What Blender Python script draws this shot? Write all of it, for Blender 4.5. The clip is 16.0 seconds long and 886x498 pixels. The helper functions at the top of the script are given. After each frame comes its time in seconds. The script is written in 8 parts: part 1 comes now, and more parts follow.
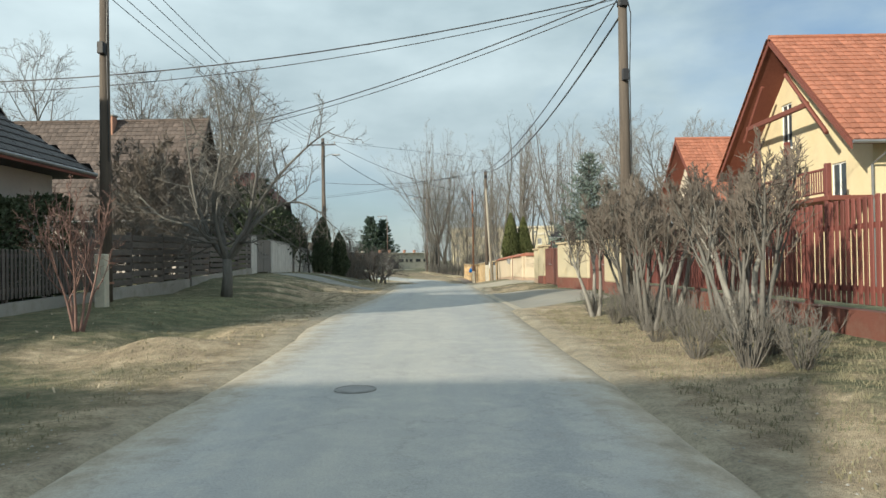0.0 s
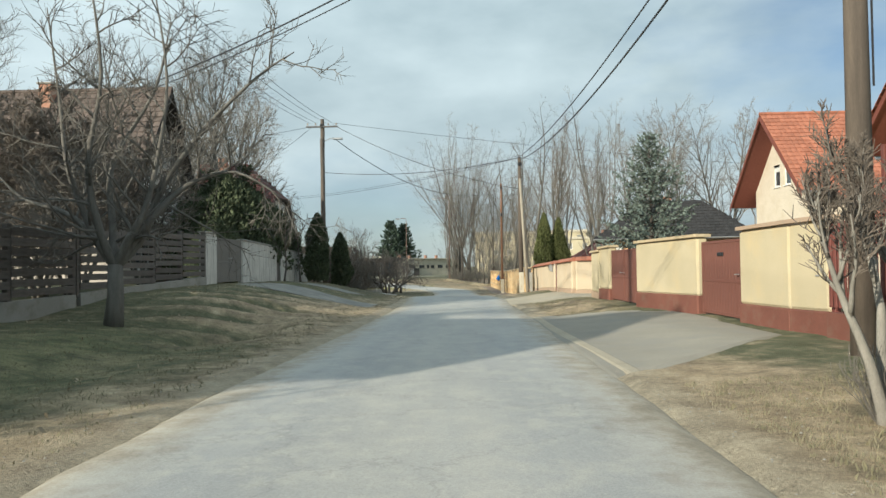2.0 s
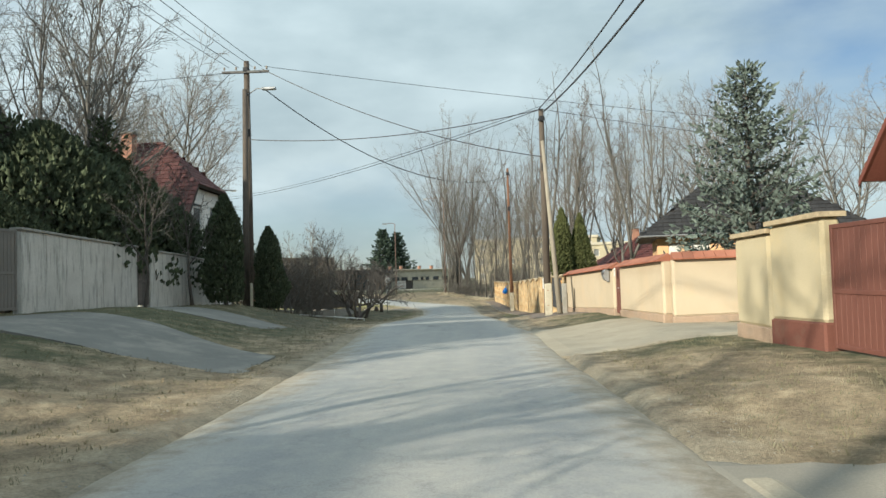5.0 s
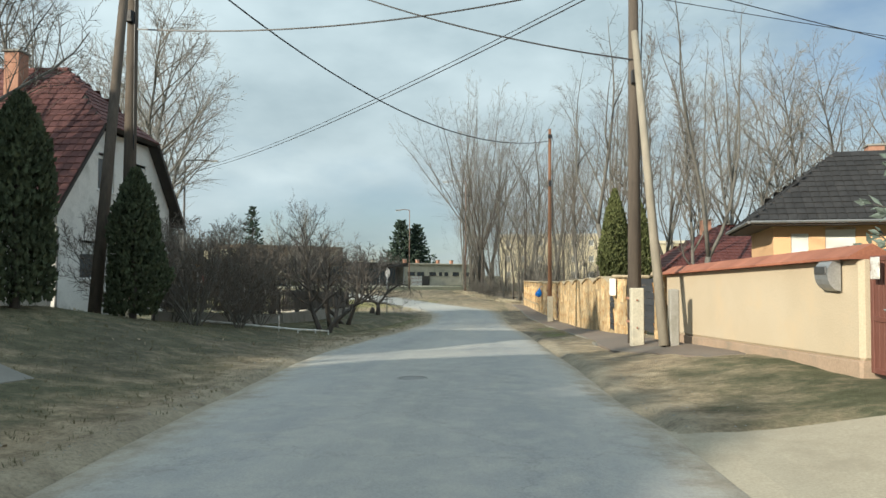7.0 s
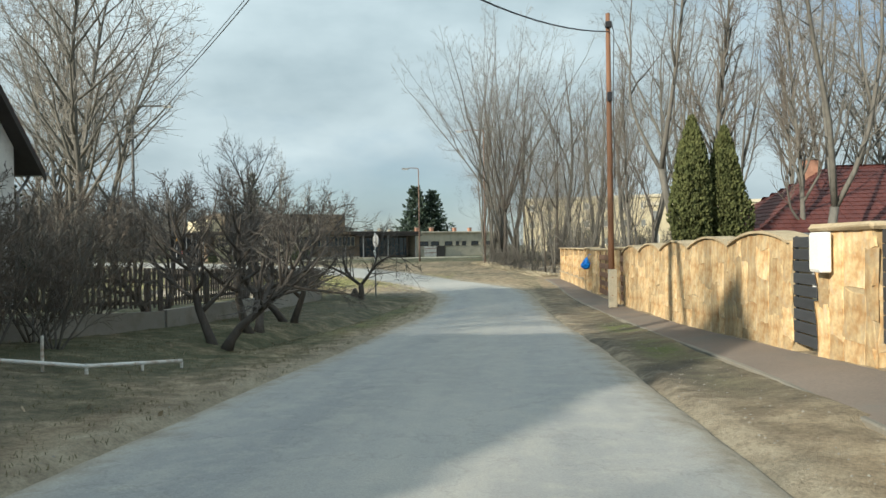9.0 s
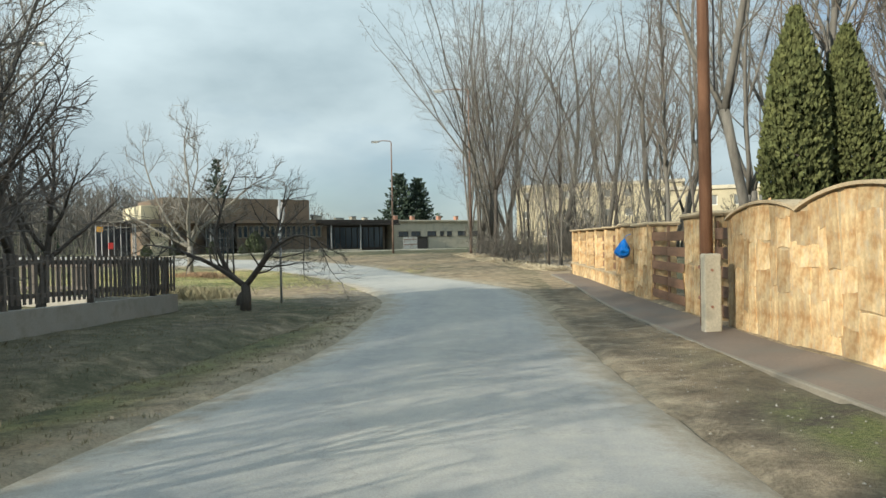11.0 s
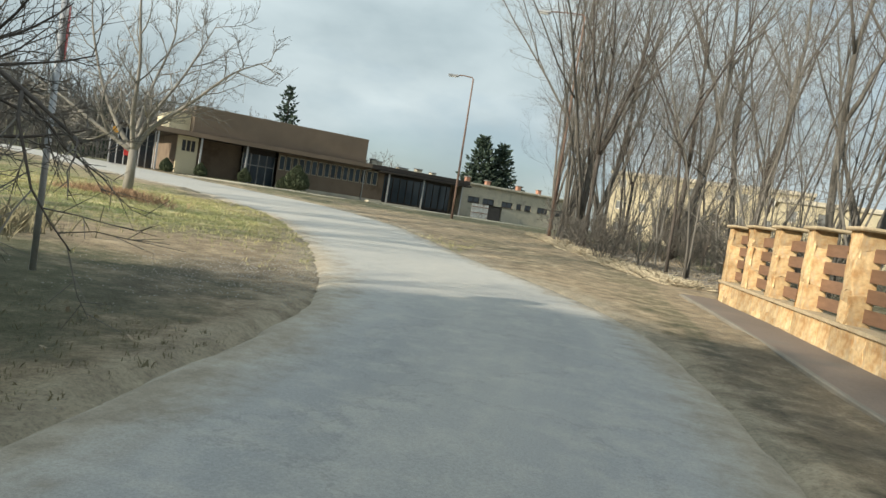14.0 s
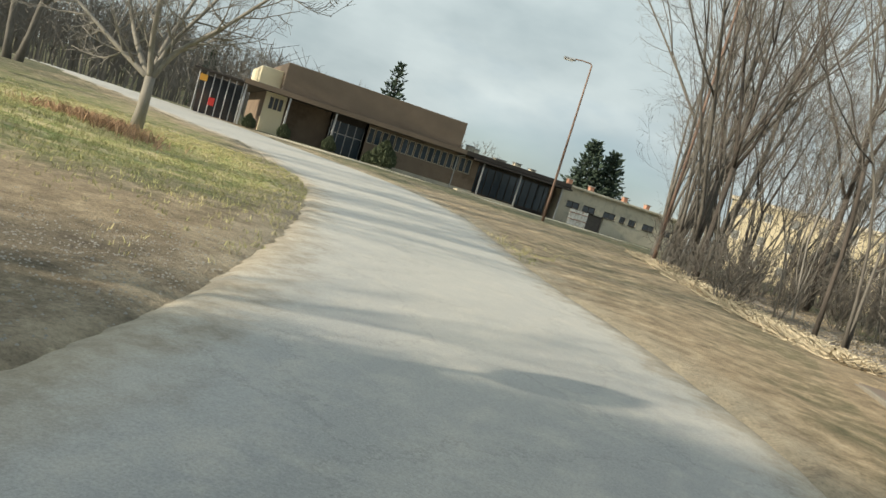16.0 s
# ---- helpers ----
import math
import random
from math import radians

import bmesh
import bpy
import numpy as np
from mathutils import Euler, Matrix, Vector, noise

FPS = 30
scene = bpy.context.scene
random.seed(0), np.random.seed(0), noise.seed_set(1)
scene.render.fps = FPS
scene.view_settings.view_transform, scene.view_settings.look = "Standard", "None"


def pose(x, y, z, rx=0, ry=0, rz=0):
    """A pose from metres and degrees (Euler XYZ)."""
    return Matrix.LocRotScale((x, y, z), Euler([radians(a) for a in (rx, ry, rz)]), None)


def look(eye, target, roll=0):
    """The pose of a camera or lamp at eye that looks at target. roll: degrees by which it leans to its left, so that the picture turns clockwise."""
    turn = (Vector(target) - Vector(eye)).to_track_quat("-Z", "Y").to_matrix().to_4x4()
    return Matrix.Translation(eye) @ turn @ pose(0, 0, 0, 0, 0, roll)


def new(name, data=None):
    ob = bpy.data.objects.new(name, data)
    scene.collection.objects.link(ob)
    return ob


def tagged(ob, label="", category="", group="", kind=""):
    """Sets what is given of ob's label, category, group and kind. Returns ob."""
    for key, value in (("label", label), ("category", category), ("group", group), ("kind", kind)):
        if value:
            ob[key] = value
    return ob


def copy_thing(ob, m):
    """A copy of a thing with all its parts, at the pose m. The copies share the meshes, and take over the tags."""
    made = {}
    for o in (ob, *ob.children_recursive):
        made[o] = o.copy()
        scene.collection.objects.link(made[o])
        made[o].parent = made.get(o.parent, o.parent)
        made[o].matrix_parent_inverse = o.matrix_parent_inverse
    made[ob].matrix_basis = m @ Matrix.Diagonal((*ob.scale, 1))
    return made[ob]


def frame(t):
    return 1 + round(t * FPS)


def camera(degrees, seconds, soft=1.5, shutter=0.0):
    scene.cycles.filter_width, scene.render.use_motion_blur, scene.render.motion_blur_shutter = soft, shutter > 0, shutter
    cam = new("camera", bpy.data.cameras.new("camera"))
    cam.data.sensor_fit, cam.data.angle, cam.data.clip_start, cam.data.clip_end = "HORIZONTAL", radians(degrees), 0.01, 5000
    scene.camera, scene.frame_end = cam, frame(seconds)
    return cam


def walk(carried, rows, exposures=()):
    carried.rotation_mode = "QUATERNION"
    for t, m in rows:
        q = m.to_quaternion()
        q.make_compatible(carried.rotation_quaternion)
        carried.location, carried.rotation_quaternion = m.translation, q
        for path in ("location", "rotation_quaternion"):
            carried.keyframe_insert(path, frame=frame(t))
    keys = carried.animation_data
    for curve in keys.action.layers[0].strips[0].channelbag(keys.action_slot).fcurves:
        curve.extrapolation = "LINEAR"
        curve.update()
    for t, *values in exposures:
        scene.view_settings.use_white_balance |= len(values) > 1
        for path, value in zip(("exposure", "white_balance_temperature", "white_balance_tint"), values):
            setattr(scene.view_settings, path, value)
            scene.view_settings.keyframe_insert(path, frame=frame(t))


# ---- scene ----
cam = camera(63.8, 16.0)
PATH = [
    (0, (0.012, -0.655, 1.305), (0.011, 1.345, 1.335), -0.9),
    (0.5, (0.032, 1.894, 1.289), (0.015, 3.893, 1.332), -1.2),
    (1, (-0.042, 4.553, 1.27), (-0.075, 6.552, 1.324), -1.1),
    (1.5, (-0.078, 6.815, 1.243), (-0.126, 8.813, 1.296), -0.9),
    (2, (-0.031, 8.919, 1.304), (-0.098, 10.917, 1.352), -0.8),
    (2.5, (-0.015, 11.007, 1.285), (-0.091, 13.005, 1.335), -0.8),
    (3, (-0.059, 13.138, 1.313), (-0.129, 15.136, 1.372), -1.3),
    (3.5, (-0.1, 15.217, 1.347), (-0.156, 17.215, 1.414), -2.0),
    (6, (0.124, 30.074, 1.123), (0.035, 32.07, 1.207), -0.9),
    (6.5, (0.098, 33.111, 1.131), (-0.011, 35.107, 1.214), -0.2),
    (7, (0.057, 35.928, 1.12), (-0.075, 37.922, 1.193), 0.3),
    (7.5, (-0.012, 39.23, 1.054), (-0.17, 41.223, 1.107), 0.8),
    (8, (-0.131, 42.483, 1.055), (-0.315, 44.474, 1.077), 0.5),
    (8.5, (-0.207, 45.411, 0.994), (-0.401, 47.402, 0.997), -0.1),
    (9, (-0.239, 48.073, 0.941), (-0.43, 50.064, 0.932), -0.9),
    (11.5, (-0.236, 62.708, 0.24), (-0.404, 64.701, 0.213), -1.1),
    (12, (-0.275, 64.707, 0.186), (-0.454, 66.699, 0.149), -0.6),
    (12.5, (-0.415, 66.723, 0.149), (-0.614, 68.712, 0.1), 0.7),
    (13, (-0.565, 68.848, 0.049), (-0.809, 70.832, -0.018), 3.0),
    (13.5, (-0.655, 70.763, 0.039), (-0.96, 72.738, -0.053), 5.7),
    (14, (-0.794, 72.429, 0.067), (-1.168, 74.39, -0.048), 8.9),
    (14.5, (-0.951, 74.057, 0.052), (-1.399, 76.001, -0.091), 12.7),
    (15, (-1.115, 75.631, 0.036), (-1.643, 77.553, -0.136), 16.0),
    (15.5, (-1.189, 76.946, 0.031), (-1.776, 78.849, -0.154), 17.1),
    (16, (-1.28, 77.912, 0.012), (-1.901, 79.805, -0.172), 17.0),
]
walk(cam, [(t, look(eye, target, roll)) for t, eye, target, roll in PATH], exposures=((0, .45, 6300, 7.5), (9.2, .45, 6300, 7.5), (12, .45, 6350, 8), (14, .45, 6550, 10), (16, .45, 6800, 10.5)))

# ---- light ----
SUN_FROM = Vector((-.70, -.715, .382)).normalized()
sun = new("sun", bpy.data.lights.new("sun", "SUN"))
sun.data.energy, sun.data.angle, sun.data.color = 5.0, radians(.8), (1.0, .90, .72)
sun.rotation_euler = SUN_FROM.to_track_quat("Z", "Y").to_euler()

world = bpy.data.worlds.new("sky")
scene.world = world
world.use_nodes = True
wn = world.node_tree
wn.nodes.clear()
w_out, w_bg = wn.nodes.new("ShaderNodeOutputWorld"), wn.nodes.new("ShaderNodeBackground")
w_sky = wn.nodes.new("ShaderNodeTexSky")
w_sky.sky_type, w_sky.sun_disc = "NISHITA", False
w_sky.sun_elevation = math.asin(SUN_FROM.z)
w_sky.sun_rotation = math.atan2(SUN_FROM.x, SUN_FROM.y)
w_sky.air_density, w_sky.dust_density, w_sky.ozone_density = 1.0, .3, 2.5
w_tc, w_mp = wn.nodes.new("ShaderNodeTexCoord"), wn.nodes.new("ShaderNodeMapping")
w_mp.inputs["Scale"].default_value = (1.3, 1.3, 3.0)
w_mp.inputs["Location"].default_value = (.35, .2, .1)
w_cloud = wn.nodes.new("ShaderNodeTexNoise")
w_cloud.inputs["Scale"].default_value, w_cloud.inputs["Detail"].default_value, w_cloud.inputs["Roughness"].default_value = 1.5, 9, .52
w_ramp = wn.nodes.new("ShaderNodeValToRGB")
w_ramp.color_ramp.elements[0].position, w_ramp.color_ramp.elements[1].position = .24, .50
w_shape = wn.nodes.new("ShaderNodeTexNoise")
w_shape.inputs["Scale"].default_value, w_shape.inputs["Detail"].default_value = 2.6, 7
w_tone = wn.nodes.new("ShaderNodeValToRGB")
for e_, (p_, c_) in zip(w_tone.color_ramp.elements, ((.3, (4.3, 5.45, 5.9, 1)), (.7, (7.9, 9.2, 9.5, 1)))):
    e_.position, e_.color = p_, c_
w_mix = wn.nodes.new("ShaderNodeMix")
w_mix.data_type = "RGBA"
wn.links.new(w_tc.outputs["Generated"], w_mp.inputs["Vector"])
wn.links.new(w_mp.outputs["Vector"], w_cloud.inputs["Vector"])
wn.links.new(w_mp.outputs["Vector"], w_shape.inputs["Vector"])
wn.links.new(w_cloud.outputs["Fac"], w_ramp.inputs["Fac"])
wn.links.new(w_shape.outputs["Fac"], w_tone.inputs["Fac"])
wn.links.new(w_ramp.outputs["Color"], w_mix.inputs[0])
wn.links.new(w_sky.outputs["Color"], w_mix.inputs[6])
# an overcast sky is brighter towards the zenith
w_xyz, w_up = wn.nodes.new("ShaderNodeSeparateXYZ"), wn.nodes.new("ShaderNodeMapRange")
wn.links.new(w_tc.outputs["Generated"], w_xyz.inputs[0])
wn.links.new(w_xyz.outputs["Z"], w_up.inputs["Value"])
w_up.inputs["From Min"].default_value, w_up.inputs["From Max"].default_value = 0.0, 1.0
w_up.inputs["To Min"].default_value, w_up.inputs["To Max"].default_value = .76, 1.55
w_mul = wn.nodes.new("ShaderNodeVectorMath")
w_mul.operation = "SCALE"
wn.links.new(w_tone.outputs["Color"], w_mul.inputs[0])
wn.links.new(w_up.outputs[0], w_mul.inputs["Scale"])
wn.links.new(w_mul.outputs[0], w_mix.inputs[7])
wn.links.new(w_mix.outputs[2], w_bg.inputs["Color"])
w_bg.inputs["Strength"].default_value = .0727
wn.links.new(w_bg.outputs["Background"], w_out.inputs["Surface"])

# ---- terrain ----
PROFILE_Y = [-90, 0, 16, 30, 42, 48, 56, 63, 70, 80, 90, 105, 115, 122, 400]
PROFILE_Z = [0, 0, .02, -.12, -.22, -.36, -.72, -1.03, -1.22, -1.25, -1.12, -.85, -.62, -.45, -.45]
LEFT_Y = [-40, 10, 17, 24, 28, 30, 37, 43, 49, 52, 56, 62, 70, 78, 82]
LEFT_H = [.1, .1, .3, .35, .75, .85, .9, .88, .85, .6, .36, .2, .12, .05, 0]
RIGHT_Y = [-40, 20, 26, 35, 45, 52, 60, 70, 80, 90]
RIGHT_H = [.14, .14, .17, .24, .28, .25, .2, .12, .05, 0]
# road edges, pairs of (x, y)
EDGE_L = [(-2.5, -90), (-2.5, -30), (-2.5, -9), (-2.5, 0), (-2.45, 9), (-2.72, 14), (-2.68, 21), (-2.6, 28), (-2.66, 37), (-3.1, 45), (-3.45, 52), (-3.4, 60), (-3.3, 66),
          (-3.0, 71), (-3.2, 75.5), (-3.55, 79), (-4.05, 81.2), (-5.3, 84.3), (-7.25, 88.2), (-10.2, 93.2), (-13.4, 96.6), (-17.5, 101), (-27, 107), (-42, 116), (-70, 132)]
EDGE_R = [(1.75, -90), (1.75, -30), (1.75, -9), (1.75, 0), (1.76, 8), (1.73, 12.5), (1.7, 20), (1.75, 26), (1.65, 36), (1.72, 41), (1.5, 46), (1.42, 54), (1.4, 62),
          (1.08, 68), (.85, 74), (.62, 80), (.1, 83.2), (-1.2, 86.4), (-3.1, 89.8), (-5.6, 95), (-8.2, 100.2), (-13.4, 107.0), (-23, 113.5), (-38, 123), (-66, 139)]


def spline(points, n):
    """Points of a smooth curve through the given ones."""
    p = np.array([points[0]] + list(points) + [points[-1]], float)
    out = []
    for i in range(1, len(p) - 2):
        for u in np.linspace(0, 1, n, endpoint=False):
            a, b, c, d = p[i - 1], p[i], p[i + 1], p[i + 2]
            out.append(.5 * (2 * b + (c - a) * u + (2 * a - 5 * b + 4 * c - d) * u * u + (3 * b - a - 3 * c + d) * u ** 3))
    out.append(p[-2])
    return np.array(out)


ROAD_L, ROAD_R = spline(EDGE_L, 12), spline(EDGE_R, 12)
ROAD_POLY = np.vstack([ROAD_L, ROAD_R[::-1]])


def inside(poly, x, y):
    """Which of the points lie in the polygon."""
    x, y = np.asarray(x, float), np.asarray(y, float)
    res = np.zeros(x.shape, bool)
    j = len(poly) - 1
    for i in range(len(poly)):
        xi, yi, xj, yj = poly[i][0], poly[i][1], poly[j][0], poly[j][1]
        if yi != yj:
            res ^= ((yi > y) != (yj > y)) & (x < (xj - xi) * (y - yi) / (yj - yi) + xi)
        j = i
    return res


def smooth(a):
    a = np.clip(a, 0, 1)
    return a * a * (3 - 2 * a)


def base_height(x, y):
    x, y = np.asarray(x, float), np.asarray(y, float)
    z = np.interp(y, PROFILE_Y, PROFILE_Z)
    z = z + np.interp(y, RIGHT_Y, RIGHT_H) * smooth((x - 1.9) / 2.4)
    z = z + np.interp(y, LEFT_Y, LEFT_H) * smooth((-3.3 - x) / 5.4)
    z = z + .16 * np.exp(-((x + 15) / 4) ** 2 - ((y - 88) / 4) ** 2)
    z = z + 6 * smooth((np.hypot(x + 110, y - 190) - 0) / -60 + 1) * (x < 0)
    return z


def rough(x, y):
    """Small ups and downs of unpaved ground, as a sum of sines."""
    return (.022 * np.sin(2.1 * x + 1.3 * np.sin(.9 * y)) * np.sin(1.7 * y + 1.1 * np.sin(1.3 * x)) + .012 * np.sin(5.3 * x + 2 * np.sin(2.9 * y))
            * np.sin(4.7 * y + 1.7 * np.sin(3.7 * x)) + .05 * np.sin(.6 * x + .4 * y) * np.sin(.45 * y - .5 * x))


def ground_height(x, y):
    x, y = np.asarray(x, float), np.asarray(y, float)
    z = base_height(x, y)
    out = ~inside(ROAD_POLY, x, y)
    z = z + rough(x, y) * out * np.where(np.abs(x) < 14, .8, 1.2) - .09 * (~out)
    # the shallow ditch of the verge with its two sunken holes
    ditch = np.exp(-((x + 5.3) / .9) ** 2) * ((y > 7) & (y < 30)) * .16 + .2 * np.exp(-((x + 5.1 - .06 * (y - 68)) / .45) ** 2) * smooth((y - 59) / 3) * smooth((78 - y) / 3)
    holes = .42 * np.exp(-((x + 4.75) / .62) ** 4 - ((y - 12.1) / 1.0) ** 4) + .46 * np.exp(-((x + 4.65 - .3 * (y - 23.6)) / .55) ** 4 - ((y - 23.7) / 1.3) ** 4)
    heap = .2 * np.exp(-((x + 4.4) / .9) ** 2 - ((y - 10.2) / .7) ** 2) + .14 * np.exp(-((x + 3.9) / .5) ** 2 - ((y - 24.6) / 1.6) ** 2)
    ruts = .11 * np.sin(3.4 * (y - .55 * x) + .8 * np.sin(1.3 * x)) * np.exp(-((x + 5.8) / 2.0) ** 2 - ((y - 28.0) / 4.2) ** 2)
    ruts = ruts + .05 * np.sin(2.2 * (y + .4 * x)) * np.exp(-((x - 3.2) / 1.0) ** 2 - ((y - 31.5) / 2.6) ** 2)
    z = z - ditch - holes + heap * out + ruts
    for poly in PADS.values():
        z = np.where(inside(poly, x, y), base_height(x, y) - .05, z)
    return z


PADS = {
    "pavement_apron": [(1.4, 16.8), (2.06, 17.5), (3.42, 18.95), (5.25, 20.9), (5.35, 27.3), (3.6, 28.1), (1.4, 28.9)],
    "pavement_concrete": [(1.62, 35.9), (4.3, 36.3), (7.5, 37.0), (7.5, 39.15), (4.45, 39.75), (4.3, 42.15), (1.6, 42.4)],
    "pavement_path": [(3.45, 47.4), (2.6, 51.0), (2.85, 58), (2.75, 66), (2.5, 72), (2.25, 76.2), (2.1, 84.5), (1.75, 90.5), (2.55, 90.5), (2.95, 86), (3.2, 80.6), (3.4, 73), (3.75, 60), (3.9, 53), (4.05, 47.4)],
    "pavement_gateway": [(-8.9, 34.6), (-8.9, 39.4), (-6.6, 38.8), (-3.6, 37.0), (-3.4, 34.4), (-6.2, 34.8)],
    "pavement_forecourt": [(-30.5, 119.4), (-28.6, 118.4), (-21.5, 121.8), (-13.5, 127.2), (-6.0, 132.5), (-3.5, 136), (-8.2, 137.2), (-13, 133.6), (-21.0, 126.8)],
    "pavement_slab": [(-9.2, 42.0), (-9.2, 45.2), (-5.0, 43.6), (-5.2, 41.6)],
}


def gz(x, y):
    return float(ground_height(np.array([x]), np.array([y]))[0])


# ---- mesh builders ----
class Mesh:
    """Collects vertices and faces of one mesh."""

    def __init__(self):
        self.v, self.f = [], []

    def add(self, verts, faces):
        n = len(self.v)
        self.v.extend(tuple(p) for p in verts)
        self.f.extend(tuple(i + n for i in f) for f in faces)
        return self

    def box(self, x0, x1, y0, y1, z0, z1):
        return self.add([(x0, y0, z0), (x1, y0, z0), (x1, y1, z0), (x0, y1, z0), (x0, y0, z1), (x1, y0, z1), (x1, y1, z1), (x0, y1, z1)],
                        [(0, 3, 2, 1), (4, 5, 6, 7), (0, 1, 5, 4), (1, 2, 6, 5), (2, 3, 7, 6), (3, 0, 4, 7)])

    def cbox(self, x0, x1, y0, y1, z0, z1, b=.01):
        """A box with chamfered edges."""
        lo, hi = (x0, y0, z0), (x1, y1, z1)
        mid = [(a + c) / 2 for a, c in zip(lo, hi)]
        b = min(b, *[abs(c - a) * .45 for a, c in zip(lo, hi)])
        idx, verts = {}, []
        for s in [(i, j, k) for i in (0, 1) for j in (0, 1) for k in (0, 1)]:
            for a in range(3):
                p = [(hi if s[c] else lo)[c] + (0 if c == a else (-b if s[c] else b)) for c in range(3)]
                idx[s, a] = len(verts)
                verts.append(p)
        faces = []
        for a in range(3):
            c, d = [q for q in range(3) if q != a]
            for s in (0, 1):
                quad = []
                for u, w in ((0, 0), (1, 0), (1, 1), (0, 1)):
                    k = [0, 0, 0]
                    k[a], k[c], k[d] = s, u, w
                    quad.append(idx[tuple(k), a])
                faces.append(quad)
        for a, c, d in ((0, 1, 2), (0, 2, 1), (1, 2, 0)):
            for sa in (0, 1):
                for sc in (0, 1):
                    k0, k1 = [0, 0, 0], [0, 0, 0]
                    k0[a] = k1[a] = sa
                    k0[c] = k1[c] = sc
                    k0[d], k1[d] = 0, 1
                    k0, k1 = tuple(k0), tuple(k1)
                    faces.append([idx[k0, a], idx[k1, a], idx[k1, c], idx[k0, c]])
        for s in [(i, j, k) for i in (0, 1) for j in (0, 1) for k in (0, 1)]:
            faces.append([idx[s, 0], idx[s, 1], idx[s, 2]])
        fixed = []
        for f in faces:
            p, q, r = (Vector(verts[i]) for i in f[:3])
            ctr = sum((Vector(verts[i]) for i in f), Vector()) / len(f)
            fixed.append(f if (q - p).cross(r - p).dot(ctr - Vector(mid)) > 0 else f[::-1])
        return self.add(verts, fixed)

    def prism(self, poly, y0, y1):
        """A polygon of (x, z), counter-clockwise seen from -y, drawn out from y0 to y1."""
        n = len(poly)
        verts = [(x, y0, z) for x, z in poly] + [(x, y1, z) for x, z in poly]
        faces = [tuple(range(n)), tuple(range(2 * n - 1, n - 1, -1))]
        faces += [((i + 1) % n, i, i + n, (i + 1) % n + n) for i in range(n)]
        return self.add(verts, faces)

    def slab(self, poly, z0, z1):
        """A polygon of (x, y), counter-clockwise from above, from z0 to z1."""
        n = len(poly)
        verts = [(x, y, z0) for x, y in poly] + [(x, y, z1) for x, y in poly]
        return self.add(verts, [tuple(range(n - 1, -1, -1)), tuple(range(n, 2 * n))] + [(i, (i + 1) % n, (i + 1) % n + n, i + n) for i in range(n)])

    def tube(self, pts, radii, k=6, cap=True):
        pts = [Vector(p) for p in pts]
        n, side, verts, faces = len(pts), None, [], []
        for i, p in enumerate(pts):
            d = (pts[min(i + 1, n - 1)] - pts[max(i - 1, 0)])
            d = d.normalized() if d.length > 1e-9 else Vector((0, 0, 1))
            if side is None:
                side = d.orthogonal().normalized()
            side = (side - d * side.dot(d))
            side = side.normalized() if side.length > 1e-6 else d.orthogonal().normalized()
            up = d.cross(side)
            r = radii[i] if hasattr(radii, "__len__") else radii
            for j in range(k):
                a = 2 * math.pi * j / k
                verts.append(p + side * (r * math.cos(a)) + up * (r * math.sin(a)))
        for i in range(n - 1):
            for j in range(k):
                a, b = i * k + j, i * k + (j + 1) % k
                faces.append((a, b, b + k, a + k))
        if cap:
            faces += [tuple(range(k - 1, -1, -1)), tuple(range((n - 1) * k, n * k))]
        return self.add(verts, faces)

    def lathe(self, prof, k=16, cx=0, cy=0):
        """A turned body from (radius, z) pairs, bottom to top."""
        n = len(prof)
        verts = [(cx + r * math.cos(2 * math.pi * j / k), cy + r * math.sin(2 * math.pi * j / k), z) for r, z in prof for j in range(k)]
        faces = [(i * k + j, i * k + (j + 1) % k, (i + 1) * k + (j + 1) % k, (i + 1) * k + j) for i in range(n - 1) for j in range(k)]
        return self.add(verts, faces + [tuple(range(k - 1, -1, -1)), tuple(range((n - 1) * k, n * k))])

    def welded(self):
        """Joins equal vertices and drops the faces that two neighbours share."""
        where, idx, verts = {}, [], []
        for p in self.v:
            k = tuple(round(c, 4) for c in p)
            if k not in where:
                where[k] = len(verts)
                verts.append(p)
            idx.append(where[k])
        faces, seen = [], {}
        for f in self.f:
            g = tuple(idx[i] for i in f)
            if len(set(g)) == len(g):
                seen[frozenset(g)] = seen.get(frozenset(g), 0) + 1
                faces.append(g)
        self.v, self.f = verts, [g for g in faces if seen[frozenset(g)] == 1]
        return self

    def data(self, mat, name="mesh", smooth_shade=False):
        me = bpy.data.meshes.new(name)
        me.from_pydata(self.v, [], self.f)
        me.materials.append(mat)
        if smooth_shade:
            me.polygons.foreach_set("use_smooth", [True] * len(me.polygons))
        me.update()
        return me


def thing(name, m, label, category, group="", kind=""):
    """An empty at the base of a thing, to which its parts belong."""
    ob = new(name)
    ob.matrix_world = m
    ob.empty_display_size = .2
    return tagged(ob, label, category, group, kind)


def part(name, mesh, mat, parent, label="", m=None, smooth_shade=False, kind=""):
    """One mesh object under a thing or a part; mesh is a Mesh or mesh data."""
    ob = new(name, mesh.data(mat, name, smooth_shade) if isinstance(mesh, Mesh) else mesh)
    ob.parent = parent
    if m is not None:
        ob.matrix_local = m
    return tagged(ob, label, "", "", kind)


def solid(name, mesh, mat, label, category, kind="", m=None, smooth_shade=False, group=""):
    """A thing made of one mesh."""
    ob = new(name, mesh.data(mat, name, smooth_shade))
    if m is not None:
        ob.matrix_world = m
    return tagged(ob, label, category, group, kind)


